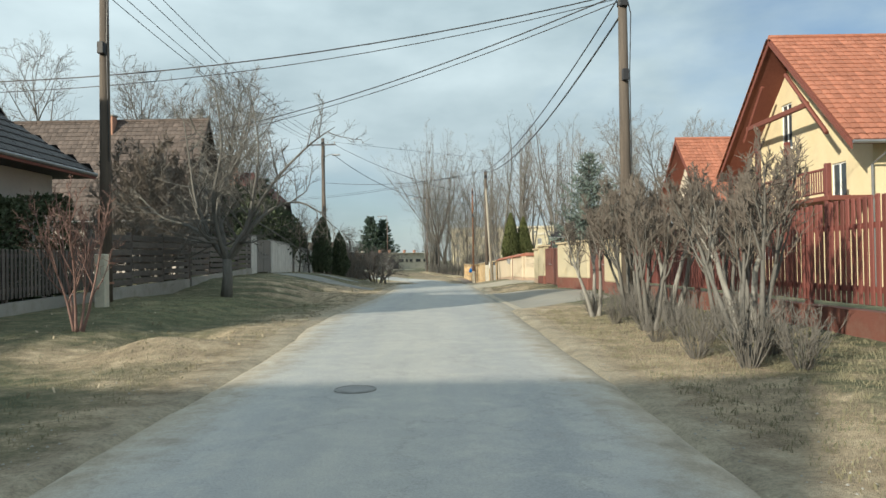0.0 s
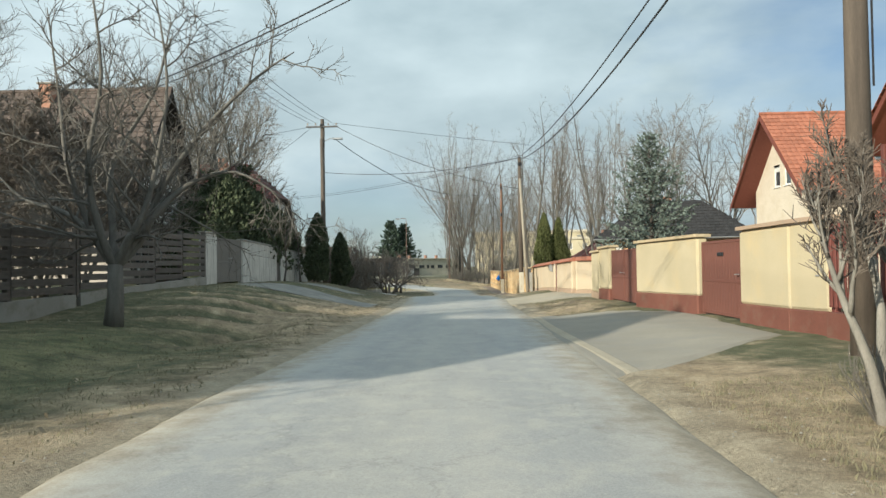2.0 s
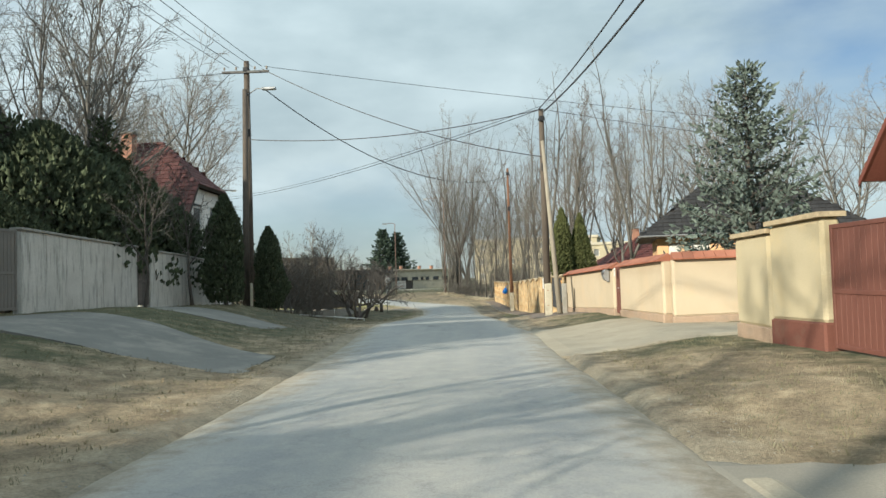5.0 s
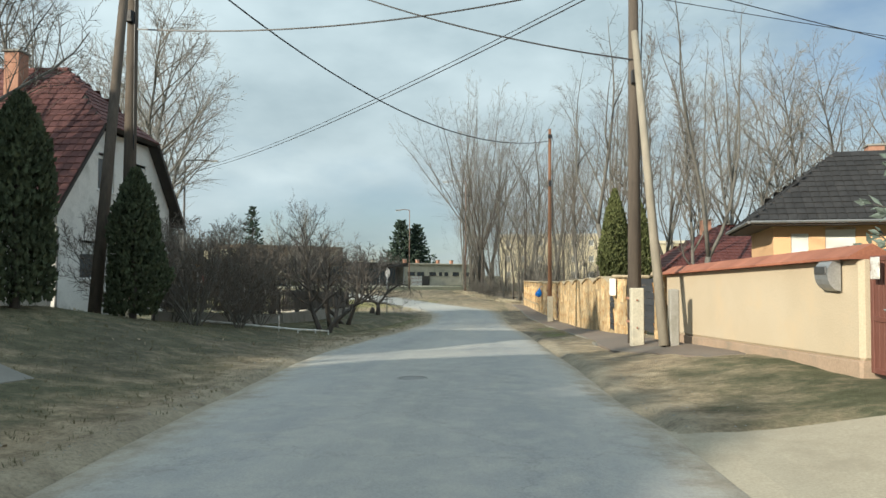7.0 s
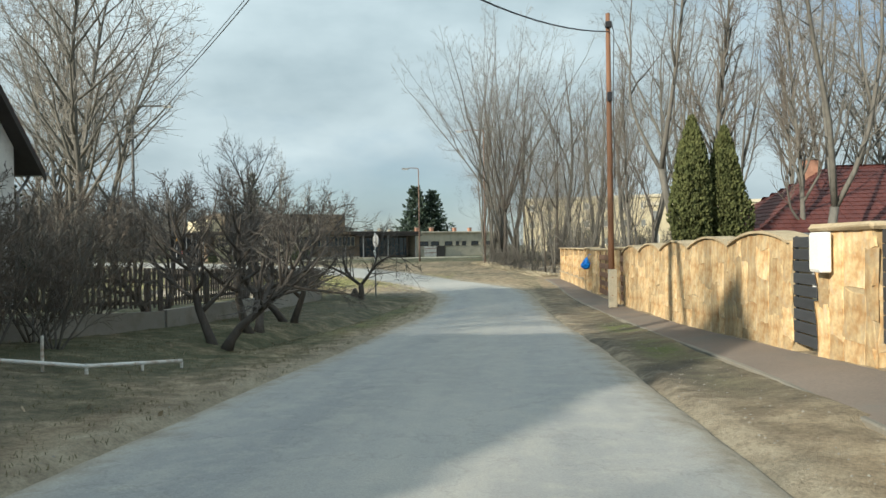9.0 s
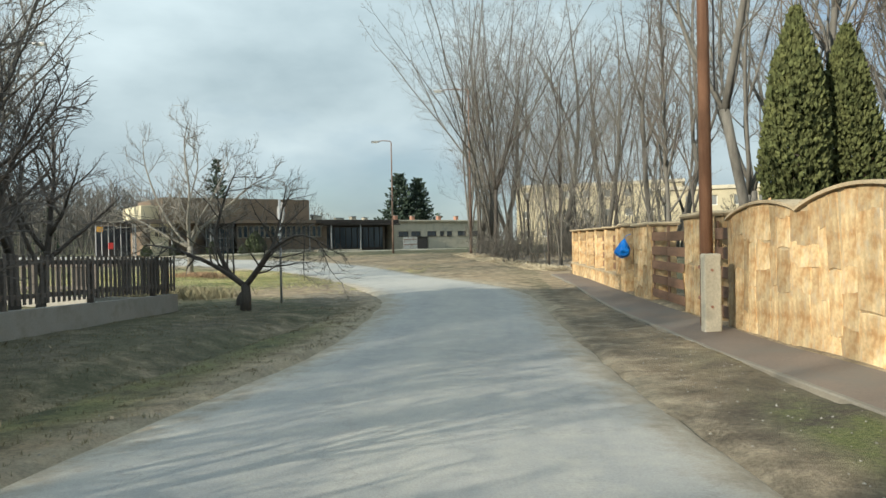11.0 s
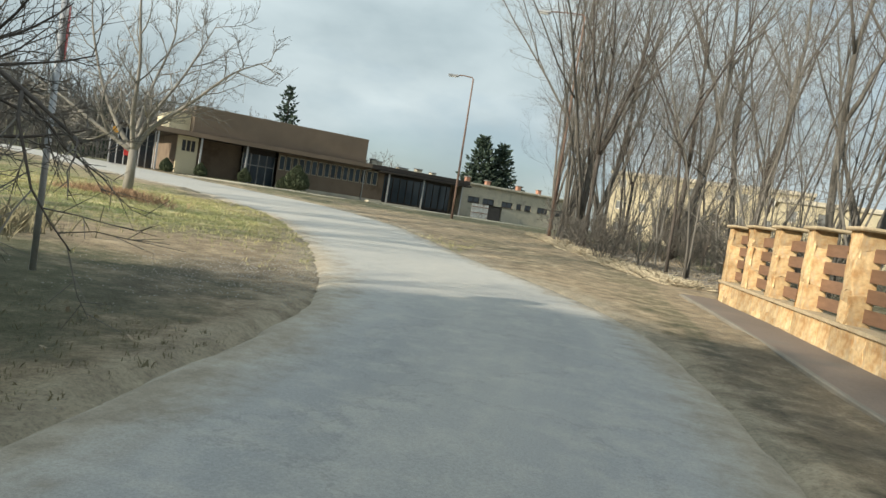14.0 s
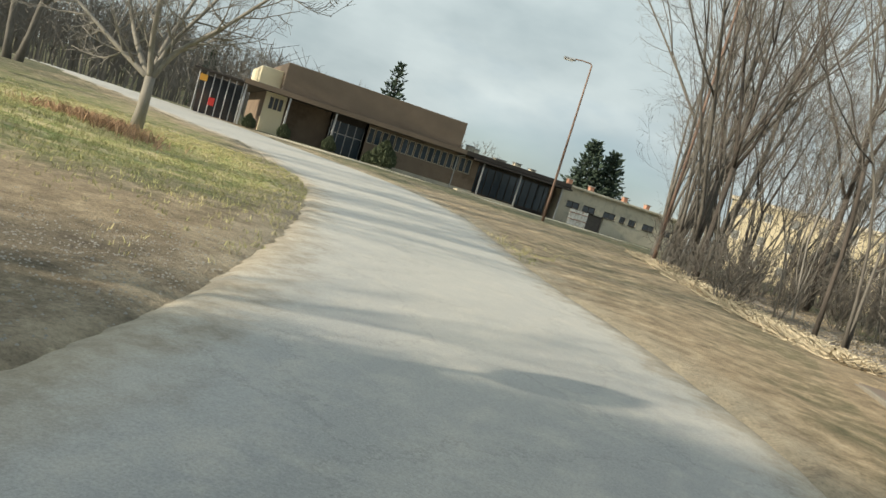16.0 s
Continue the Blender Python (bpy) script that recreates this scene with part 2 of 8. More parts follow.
def along(p, q, z=None):
    """A pose at p with its x axis towards q (plan points); returns it and the length."""
    dx, dy = q[0] - p[0], q[1] - p[1]
    return pose(p[0], p[1], gz(*p) if z is None else z, 0, 0, math.degrees(math.atan2(dy, dx))), math.hypot(dx, dy)


def wall_mesh(spans, holes, y0, y1):
    """A wall in strips: spans are (x0, x1, foot0, foot1, top0, top1); holes are (x0, x1, z0, z1)."""
    w = Mesh()
    w.v, w.f = [], []
    cuts = sorted({round(v, 4) for s in spans for v in s[:2]} | {round(v, 4) for h in holes for v in h[:2]})
    for a, b in zip(cuts, cuts[1:]):
        for s in spans:
            if a >= s[0] - 1e-4 and b <= s[1] + 1e-4:
                def at(i, x):
                    return s[i] + (s[i + 1] - s[i]) * (x - s[0]) / (s[1] - s[0])
                f0, f1, t0, t1 = at(2, a), at(2, b), at(4, a), at(4, b)
                here = sorted((h[2], h[3]) for h in holes if h[0] <= a + 1e-4 and h[1] >= b - 1e-4)
                lo = (f0, f1)
                for z0, z1 in here:
                    w.prism([(a, lo[0]), (b, lo[1]), (b, z0), (a, z0)], y0, y1)
                    lo = (z1, z1)
                w.prism([(a, lo[0]), (b, lo[1]), (b, t1), (a, t0)], y0, y1)
    return w.welded()

# ---- materials ----
def nodes_of(name):
    m = bpy.data.materials.new(name)
    m.use_nodes = True
    nt = m.node_tree
    return m, nt, nt.nodes["Principled BSDF"]


def noise_node(nt, scale, detail=6, rough_=.6, coord="Object", stretch=None, w=0.0):
    tc = nt.nodes.new("ShaderNodeTexCoord")
    n = nt.nodes.new("ShaderNodeTexNoise")
    n.inputs["Scale"].default_value, n.inputs["Detail"].default_value, n.inputs["Roughness"].default_value = scale, detail, rough_
    src = tc.outputs[coord]
    if stretch or w:
        mp = nt.nodes.new("ShaderNodeMapping")
        mp.inputs["Scale"].default_value = stretch or (1, 1, 1)
        mp.inputs["Location"].default_value = (w, w * 1.7, w * .6)
        nt.links.new(src, mp.inputs["Vector"])
        src = mp.outputs["Vector"]
    nt.links.new(src, n.inputs["Vector"])
    return n


def ramp(nt, src, stops):
    r = nt.nodes.new("ShaderNodeValToRGB")
    el = r.color_ramp.elements
    while len(el) < len(stops):
        el.new(.5)
    for e, (p, c) in zip(el, stops):
        e.position, e.color = p, (*c, 1) if len(c) == 3 else c
    nt.links.new(src, r.inputs["Fac"])
    return r


def mixc(nt, fac, a, b, mode="MIX"):
    m = nt.nodes.new("ShaderNodeMix")
    m.data_type, m.blend_type = "RGBA", mode
    for key, val in ((0, fac), (6, a), (7, b)):
        if hasattr(val, "is_linked") or hasattr(val, "links"):
            nt.links.new(val, m.inputs[key])
        else:
            m.inputs[key].default_value = val if key == 0 else (*val, 1)
    return m.outputs[2]


def bump(nt, bsdf, src, strength, dist):
    b = nt.nodes.new("ShaderNodeBump")
    b.inputs["Strength"].default_value, b.inputs["Distance"].default_value = strength, dist
    nt.links.new(src, b.inputs["Height"])
    nt.links.new(b.outputs["Normal"], bsdf.inputs["Normal"])


def dull(name, c0, c1, scale=4, fine=40, rough_=.85, bumps=.4, dist=.01, stretch=None, spread=.25, stain=None, metal=0.0, island=0.0, coord="Object"):
    """A weathered surface: two colours at a large and a small scale, stains, relief, and a little difference from piece to piece."""
    m, nt, bs = nodes_of(name)
    big = noise_node(nt, scale, 5, .6, coord, stretch)
    small = noise_node(nt, fine, 6, .65, coord, stretch, 3.1)
    mid = [(a + b) / 2 for a, b in zip(c0, c1)]
    col = ramp(nt, big.outputs["Fac"], [(.5 - spread, c0), (.5 + spread, c1)]).outputs["Color"]
    grain = ramp(nt, small.outputs["Fac"], [(.3, (.72, .72, .72)), (.7, (1.18, 1.18, 1.18))]).outputs["Color"]
    col = mixc(nt, .75, col, grain, "MULTIPLY")
    if stain:
        st = noise_node(nt, stain[1], 4, .7, coord, stain[2] if len(stain) > 2 else None, 7.7)
        fac = ramp(nt, st.outputs["Fac"], [(.5, (0, 0, 0)), (.72, (1, 1, 1))]).outputs["Color"]
        col = mixc(nt, fac, col, stain[0])
    if island:
        oi = nt.nodes.new("ShaderNodeObjectInfo")
        ge = nt.nodes.new("ShaderNodeNewGeometry")
        ad = nt.nodes.new("ShaderNodeMath")
        ad.operation = "ADD"
        nt.links.new(oi.outputs["Random"], ad.inputs[0])
        nt.links.new(ge.outputs["Random Per Island"], ad.inputs[1])
        fr = nt.nodes.new("ShaderNodeMath")
        fr.operation = "FRACT"
        nt.links.new(ad.outputs[0], fr.inputs[0])
        v = ramp(nt, fr.outputs[0], [(0, (1 - island,) * 3), (1, (1 + island,) * 3)]).outputs["Color"]
        col = mixc(nt, 1.0, col, v, "MULTIPLY")
    nt.links.new(col, bs.inputs["Base Color"])
    rr = ramp(nt, small.outputs["Fac"], [(.3, (rough_ - .08,) * 3), (.7, (min(1, rough_ + .08),) * 3)])
    nt.links.new(rr.outputs["Color"], bs.inputs["Roughness"])
    bs.inputs["Metallic"].default_value = metal
    bs.inputs["Specular IOR Level"].default_value = .3
    if bumps:
        bump(nt, bs, small.outputs["Fac"], bumps, dist)
    return m


def ground_material():
    m, nt, bs = nodes_of("verge_ground")
    at = nt.nodes.new("ShaderNodeAttribute")
    at.attribute_name = "bare"
    big = noise_node(nt, .35, 6, .65)
    mid = noise_node(nt, 2.2, 7, .7, w=2)
    fine = noise_node(nt, 26, 6, .75, w=5)
    pale = nt.nodes.new("ShaderNodeAttribute")
    pale.attribute_name = "lawn"
    grass = ramp(nt, mid.outputs["Fac"], [(.3, (.075, .083, .048)), (.5, (.12, .122, .075)), (.68, (.215, .19, .125))]).outputs["Color"]
    lawn = ramp(nt, mid.outputs["Fac"], [(.34, (.20, .25, .085)), (.47, (.35, .355, .155)), (.56, (.50, .435, .25)), (.68, (.60, .49, .32))]).outputs["Color"]
    grass = mixc(nt, pale.outputs["Fac"], grass, lawn)
    earth = ramp(nt, mid.outputs["Fac"], [(.3, (.175, .14, .10)), (.52, (.33, .262, .178)), (.72, (.53, .43, .295))]).outputs["Color"]
    ad = nt.nodes.new("ShaderNodeMath")
    ad.operation = "MULTIPLY_ADD"
    nt.links.new(big.outputs["Fac"], ad.inputs[0])
    ad.inputs[1].default_value = 1.5
    nt.links.new(at.outputs["Fac"], ad.inputs[2])
    ad2 = nt.nodes.new("ShaderNodeMath")
    ad2.operation = "MULTIPLY_ADD"
    nt.links.new(mid.outputs["Fac"], ad2.inputs[0])
    ad2.inputs[1].default_value = .9
    nt.links.new(ad.outputs[0], ad2.inputs[2])
    mr = nt.nodes.new("ShaderNodeMapRange")
    mr.inputs["From Min"].default_value, mr.inputs["From Max"].default_value = 1.35, 1.95
    nt.links.new(ad2.outputs[0], mr.inputs["Value"])
    col = mixc(nt, mr.outputs[0], grass, earth)
    # dark gravel, and the left verge's shade painted in as ground colour
    dark_at = nt.nodes.new("ShaderNodeAttribute")
    dark_at.attribute_name = "cinder_shade"
    cinder_shade = ramp(nt, mid.outputs["Fac"], [(.3, (.07, .064, .053)), (.55, (.12, .109, .09)), (.75, (.22, .195, .155))]).outputs["Color"]
    col = mixc(nt, dark_at.outputs["Fac"], col, cinder_shade)
    # dust and crumbs of asphalt beside the street
    dust = nt.nodes.new("ShaderNodeAttribute")
    dust.attribute_name = "dust"
    dfac = nt.nodes.new("ShaderNodeMath")
    dfac.operation = "MULTIPLY_ADD"
    nt.links.new(mid.outputs["Fac"], dfac.inputs[0])
    dfac.inputs[1].default_value = 1.3
    nt.links.new(dust.outputs["Fac"], dfac.inputs[2])
    dmap = nt.nodes.new("ShaderNodeMapRange")
    dmap.inputs["From Min"].default_value, dmap.inputs["From Max"].default_value = .85, 1.45
    nt.links.new(dfac.outputs[0], dmap.inputs["Value"])
    col = mixc(nt, dmap.outputs[0], col, ramp(nt, mid.outputs["Fac"], [(.3, (.23, .20, .155)), (.5, (.335, .288, .215)), (.72, (.45, .385, .285))]).outputs["Color"])
    mossy = nt.nodes.new("ShaderNodeAttribute")
    mossy.attribute_name = "moss"
    mfac = nt.nodes.new("ShaderNodeMath")
    mfac.operation = "MULTIPLY"
    nt.links.new(mossy.outputs["Fac"], mfac.inputs[0])
    nt.links.new(ramp(nt, mid.outputs["Fac"], [(.38, (0, 0, 0)), (.58, (1, 1, 1))]).outputs["Color"], mfac.inputs[1])
    col = mixc(nt, mfac.outputs[0], col, ramp(nt, fine.outputs["Fac"], [(.3, (.10, .12, .05)), (.7, (.19, .205, .09))]).outputs["Color"])
    grain = ramp(nt, fine.outputs["Fac"], [(.28, (.55, .55, .55)), (.5, (1, 1, 1)), (.75, (1.35, 1.33, 1.28))]).outputs["Color"]
    col = mixc(nt, .9, col, grain, "MULTIPLY")
    stony = noise_node(nt, 85, 4, .7, w=8)
    chips = ramp(nt, stony.outputs["Fac"], [(.3, (.55, .54, .52)), (.44, (1, 1, 1)), (.6, (1, 1, 1)), (.7, (1.5, 1.45, 1.36))]).outputs["Color"]
    col = mixc(nt, .6, col, chips, "MULTIPLY")
    nt.links.new(col, bs.inputs["Base Color"])
    bs.inputs["Roughness"].default_value = .95
    bs.inputs["Specular IOR Level"].default_value = .15
    bump(nt, bs, fine.outputs["Fac"], .8, .05)
    return m


def asphalt_material():
    m, nt, bs = nodes_of("worn_asphalt")

    def attr(key):
        at = nt.nodes.new("ShaderNodeAttribute")
        at.attribute_name = key
        return at.outputs["Fac"]

    def calc(op, a, b, c=None):
        n = nt.nodes.new("ShaderNodeMath")
        n.operation = op
        for i, v in enumerate((a, b, c)):
            if v is None:
                continue
            if hasattr(v, "links"):
                nt.links.new(v, n.inputs[i])
            else:
                n.inputs[i].default_value = v
        return n.outputs[0]

    big = noise_node(nt, .5, 5, .6, stretch=(1, .25, 1)).outputs["Fac"]
    streak = noise_node(nt, 1.6, 6, .65, stretch=(1.6, .1, 1), w=6).outputs["Fac"]
    fine = noise_node(nt, 60, 6, .8, w=4).outputs["Fac"]
    stones = noise_node(nt, 170, 3, .7, w=14).outputs["Fac"]
    mid_node = noise_node(nt, 3, 7, .7, w=9)
    mid = mid_node.outputs["Fac"]
    base = ramp(nt, big, [(.3, (.30, .303, .297)), (.7, (.38, .376, .36))]).outputs["Color"]
    # tyre lanes are greyer, the crown and the shoulders dustier
    lanes = ramp(nt, attr("across"), [(.0, (1.04, 1.03, 1)), (.2, (.98, .99, 1)), (.27, (.93, .94, .955)), (.38, (1.03, 1.02, 1)), (.5, (1.06, 1.045, 1.015)), (.62, (1.02, 1.01, 1)), (.73, (.935, .945, .96)), (.86, (1, 1, 1)), (1, (1.05, 1.03, 1))]).outputs["Color"]
    base = mixc(nt, .9, base, lanes, "MULTIPLY")
    streaks = ramp(nt, streak, [(.3, (.9, .905, .915)), (.5, (1, 1, 1)), (.7, (1.09, 1.075, 1.04))]).outputs["Color"]
    base = mixc(nt, .8, base, streaks, "MULTIPLY")
    dusty = ramp(nt, mid, [(.46, (0, 0, 0)), (.8, (1, 1, 1))]).outputs["Color"]
    col = mixc(nt, dusty, base, (.44, .42, .375))
    # further on the surface is older, paler and dustier
    col = mixc(nt, calc("MULTIPLY", attr("pale"), .8), col, mixc(nt, dusty, (.44, .43, .40), (.51, .485, .43)))
    # sand drifts over the crumbling edge
    d = calc("MULTIPLY_ADD", calc("SUBTRACT", mid, .5), 1.5, attr("shore"))
    d = calc("MULTIPLY_ADD", calc("SUBTRACT", streak, .5), .7, d)
    sand = nt.nodes.new("ShaderNodeMapRange")
    sand.interpolation_type = "SMOOTHSTEP"
    for key, v in (("From Min", .0), ("From Max", .78), ("To Min", 1.0), ("To Max", 0.0)):
        sand.inputs[key].default_value = v
    nt.links.new(d, sand.inputs["Value"])
    soil = ramp(nt, mid, [(.3, (.24, .21, .165)), (.5, (.345, .30, .232)), (.72, (.455, .395, .30))]).outputs["Color"]
    col = mixc(nt, sand.outputs[0], col, soil)
    grain = ramp(nt, fine, [(.3, (.7, .7, .7)), (.7, (1.22, 1.22, 1.22))]).outputs["Color"]
    col = mixc(nt, .8, col, grain, "MULTIPLY")
    chips = ramp(nt, stones, [(.3, (.62, .62, .63)), (.45, (1, 1, 1)), (.6, (1, 1, 1)), (.72, (1.4, 1.38, 1.32))]).outputs["Color"]
    col = mixc(nt, .6, col, chips, "MULTIPLY")
    # fine cracks
    vo = nt.nodes.new("ShaderNodeTexVoronoi")
    vo.feature = "DISTANCE_TO_EDGE"
    vo.inputs["Scale"].default_value = .55
    tc = nt.nodes.new("ShaderNodeTexCoord")
    va = nt.nodes.new("ShaderNodeVectorMath")
    va.operation = "MULTIPLY_ADD"
    nt.links.new(mid_node.outputs["Color"], va.inputs[0])
    va.inputs[1].default_value = (.9, .9, .9)
    nt.links.new(tc.outputs["Object"], va.inputs[2])
    nt.links.new(va.outputs[0], vo.inputs["Vector"])
    cr = ramp(nt, vo.outputs["Distance"], [(.004, (.45, .45, .45)), (.012, (1, 1, 1))]).outputs["Color"]
    col = mixc(nt, .25, col, cr, "MULTIPLY")
    nt.links.new(col, bs.inputs["Base Color"])
    bs.inputs["Roughness"].default_value = .82
    bs.inputs["Specular IOR Level"].default_value = .3
    bump(nt, bs, fine, .6, .01)
    return m


def glass_material(name, tint, rough_=.05):
    m, nt, bs = nodes_of(name)
    bs.inputs["Base Color"].default_value = (*tint, 1)
    bs.inputs["Roughness"].default_value = rough_
    bs.inputs["Specular IOR Level"].default_value = .7
    return m


GROUND = ground_material()
ASPHALT = asphalt_material()
CONCRETE = dull("concrete", (.26, .25, .225), (.33, .315, .285), 1.2, 50, .9, .4, .006, stain=((.2, .19, .16), 2.0))
PAVER = dull("brown_pavers", (.155, .126, .105), (.22, .178, .148), .5, 30, .9, .4, .008, stain=((.15, .145, .13), .5))
APRON = dull("sandy_asphalt", (.225, .207, .175), (.305, .28, .232), .7, 60, .9, .4, .006, stain=((.23, .22, .2), .9))
DRIVE = dull("dark_driveway", (.15, .148, .138), (.23, .222, .2), .8, 50, .9, .4, .006, stain=((.28, .265, .23), 1.2))
EDGING = dull("dusty_edging", (.18, .165, .138), (.25, .23, .19), 1.2, 50, .9, .4, .006, stain=((.19, .175, .15), 2.0))
SAND_STRIP = dull("sandy_concrete_strip", (.315, .275, .21), (.395, .35, .27), 1.2, 50, .9, .4, .006, stain=((.27, .235, .18), 1.6))
SIGN_GREY = dull("weathered_sign_back", (.26, .265, .27), (.36, .365, .37), 3, 40, .6, .1, .002)
CREAM = dull("cream_render", (.44, .38, .255), (.505, .44, .31), .8, 60, .9, .3, .004, stain=((.5, .41, .25), 1.1))
PEACH = dull("peach_render", (.475, .39, .28), (.54, .455, .34), .8, 60, .9, .3, .004, stain=((.53, .42, .29), 1.1))
PLINTH_RED = dull("red_brown_plinth", (.14, .055, .042), (.19, .078, .058), 1.5, 50, .8, .3, .004, stain=((.17, .1, .075), 2))
PLINTH_TAN = dull("tan_plinth", (.34, .25, .18), (.42, .31, .23), 1.5, 50, .85, .3, .004, stain=((.27, .22, .17), 2))
GATE_BROWN = dull("painted_gate_brown", (.135, .055, .043), (.18, .075, .058), 2, 30, .55, .2, .003, stretch=(8, 1, 1))
PICKET_RED = dull("red_stained_wood", (.125, .04, .034), (.185, .062, .05), 3, 30, .6, .3, .004, stretch=(6, 6, 1), island=.25)
WOOD_DARK = dull("dark_stained_wood", (.078, .068, .062), (.145, .126, .112), 3, 30, .75, .3, .004, stretch=(1, 6, 6), island=.25)
WOOD_BROWN = dull("brown_stained_wood", (.15, .085, .055), (.23, .135, .085), 3, 30, .7, .3, .004, stretch=(1, 6, 6), island=.2)
WOOD_POLE = dull("weathered_pole_wood", (.07, .058, .05), (.135, .11, .088), 2, 30, .9, .5, .006, stretch=(6, 6, .5))
WOOD_POLE_RED = dull("reddish_pole_wood", (.15, .076, .047), (.25, .135, .082), 2, 30, .85, .5, .006, stretch=(6, 6, .5))
POLE_GREY = dull("grey_pole_concrete", (.24, .215, .175), (.34, .30, .24), 2, 40, .9, .4, .005, stretch=(4, 4, .6))
PLASTER_OLD = dull("stained_white_plaster", (.46, .445, .41), (.60, .58, .54), 1.5, 40, .9, .4, .006, stain=((.2, .195, .175), 3.0, (3, 3, .35)))
GATE_GREY = dull("grey_boarded_gate", (0.138, 0.129, 0.115), (0.207, 0.190, 0.172), 3, 30, .85, .3, .004, stretch=(8, 8, .6))
WHITE_WALL = dull("white_render", (.68, .66, .63), (.78, .76, .72), .7, 60, .9, .3, .004, stain=((.46, .45, .42), .9))
GREY_WALL = dull("grey_beige_render", (0.400, 0.360, 0.320), (0.500, 0.450, 0.400), .7, 60, .9, .3, .004, stain=((.3, .28, .25), .9))
WARM_CREAM = dull("warm_cream_render", (.62, .51, .31), (.70, .59, .39), .8, 60, .9, .3, .004, stain=((.55, .46, .30), 1.1))
HOUSE_CREAM = dull("pale_cream_render", (.56, .50, .41), (.64, .575, .48), .8, 60, .9, .3, .004, stain=((.52, .45, .34), 1.1))
TILE_RED = dull("orange_roof_tile", (.29, .11, .068), (.38, .155, .098), 2, 40, .8, .3, .004, island=.16)
TILE_DEEP = dull("red_roof_tile", (.10, .045, .043), (.145, .064, .06), 2, 40, .8, .3, .004, island=.18)
TILE_BROWN = dull("brown_roof_tile", (.085, .068, .06), (.145, .112, .097), 2, 40, .85, .3, .004, island=.22)
TILE_BLACK = dull("black_roof_tile", (.022, .022, .024), (.04, .039, .04), 2, 40, .85, .3, .004, island=.15)
TILE_DARK = dull("dark_roof_tile", (0.043, 0.041, 0.043), (0.073, 0.069, 0.069), 2, 40, .7, .3, .004, island=.15)
SHEET_RED = dull("red_roof_sheet", (.085, .028, .025), (.125, .042, .036), 1.4, 40, .6, .3, .004)
EAVE_WOOD = dull("dark_red_eave_boards", (.14, .045, .035), (.2, .07, .05), 3, 30, .7, .3, .004, stretch=(1, 5, 5))
CHIMNEY = dull("chimney_brick", (.33, .17, .12), (.44, .25, .18), 6, 40, .9, .5, .008)
GUTTER = dull("grey_gutter_metal", (.2, .2, .2), (.3, .3, .3), 3, 40, .45, .1, .002, metal=.6)
PVC = dull("white_window_frame", (.74, .74, .72), (.82, .82, .8), 2, 60, .4, .1, .001)
PANE = glass_material("window_glass", (.045, .055, .065))
SHUTTER = dull("white_roller_shutter", (.72, .72, .70), (.80, .80, .78), 2, 60, .5, .2, .002)
STONE = dull("yellow_sandstone", (.40, .235, .105), (.60, .46, .265), 4.2, 18, .9, .6, .018, island=.3, stain=((.42, .38, .30), 2.4, (1.6, 1.6, .7)), spread=.13)
STONE_CAP = dull("sandstone_coping", (.36, .28, .175), (.5, .41, .28), 3, 30, .9, .6, .015)
MORTAR = dull("pale_mortar", (.36, .28, .17), (.46, .37, .24), 4, 40, .95, .5, .01)
BARK = dull("grey_brown_bark", (.10, .094, .084), (.185, .175, .157), 3, 40, .95, .6, .01, stretch=(3, 3, .7))
BARK_PALE = dull("pale_bark", (.18, .17, .15), (.30, .285, .255), 3, 40, .95, .6, .01, stretch=(3, 3, .7))
BARK_DARK = dull("dark_bark", (.056, .05, .045), (.115, .10, .087), 3, 40, .95, .6, .01, stretch=(3, 3, .7))
TWIG = dull("brown_twigs", (.11, .101, .089), (.175, .162, .144), 1, 10, .9, 0)
TWIG_PALE = dull("pale_twigs", (.18, .169, .152), (.27, .255, .232), 1, 10, .9, 0)
TWIG_BROWN = dull("dark_brown_twigs", (.10, .084, .07), (.17, .143, .12), 1, 10, .9, 0)
TWIG_DARK = dull("dark_twigs", (.08, .073, .067), (.14, .127, .116), 1, 10, .9, 0)
TWIG_RED = dull("reddish_twigs", (.16, .095, .08), (.25, .155, .13), 1, 10, .9, 0)
SPRUCE = dull("blue_green_needles", (.075, .10, .086), (.17, .21, .185), 2, 14, .8, 0, island=.3)
THUJA = dull("thuja_foliage", (.055, .07, .026), (.135, .145, .055), 2.5, 14, .85, 0, island=.3)
THUJA_DARK = dull("dark_evergreen_foliage", (0.042, 0.057, 0.033), (0.093, 0.114, 0.063), 2.5, 14, .85, 0, island=.3)
FIR = dull("dark_fir_needles", (0.023, 0.039, 0.029), (0.055, 0.081, 0.057), 2, 14, .85, 0, island=.3)
BLADE = dull("dry_grass_blades", (.25, .275, .105), (.55, .48, .28), .55, 8, .9, 0, island=.35)
VERGE_BLADE = dull("verge_grass_blades", (.15, .145, .09), (.255, .225, .145), .8, 8, .9, 0, island=.15)
DRY_STALK = dull("reddish_dry_stalks", (.27, .17, .105), (.46, .32, .21), 3, 10, .9, 0, island=.4)
LITTER = dull("dead_leaves", (.24, .195, .14), (.46, .39, .28), 3, 10, .9, 0, island=.4)
STEEL = dull("galvanised_steel", (.36, .37, .38), (.5, .51, .52), 4, 50, .45, .1, .002, metal=.7)
LAMP_STEEL = dull("weathered_lamp_steel", (.09, .09, .09), (.16, .155, .15), 4, 50, .6, .2, .002)
LAMP_RUST = dull("rusty_lamp_steel", (.15, .105, .085), (.26, .175, .135), 1.2, 40, .75, .3, .003, stretch=(4, 4, .5))
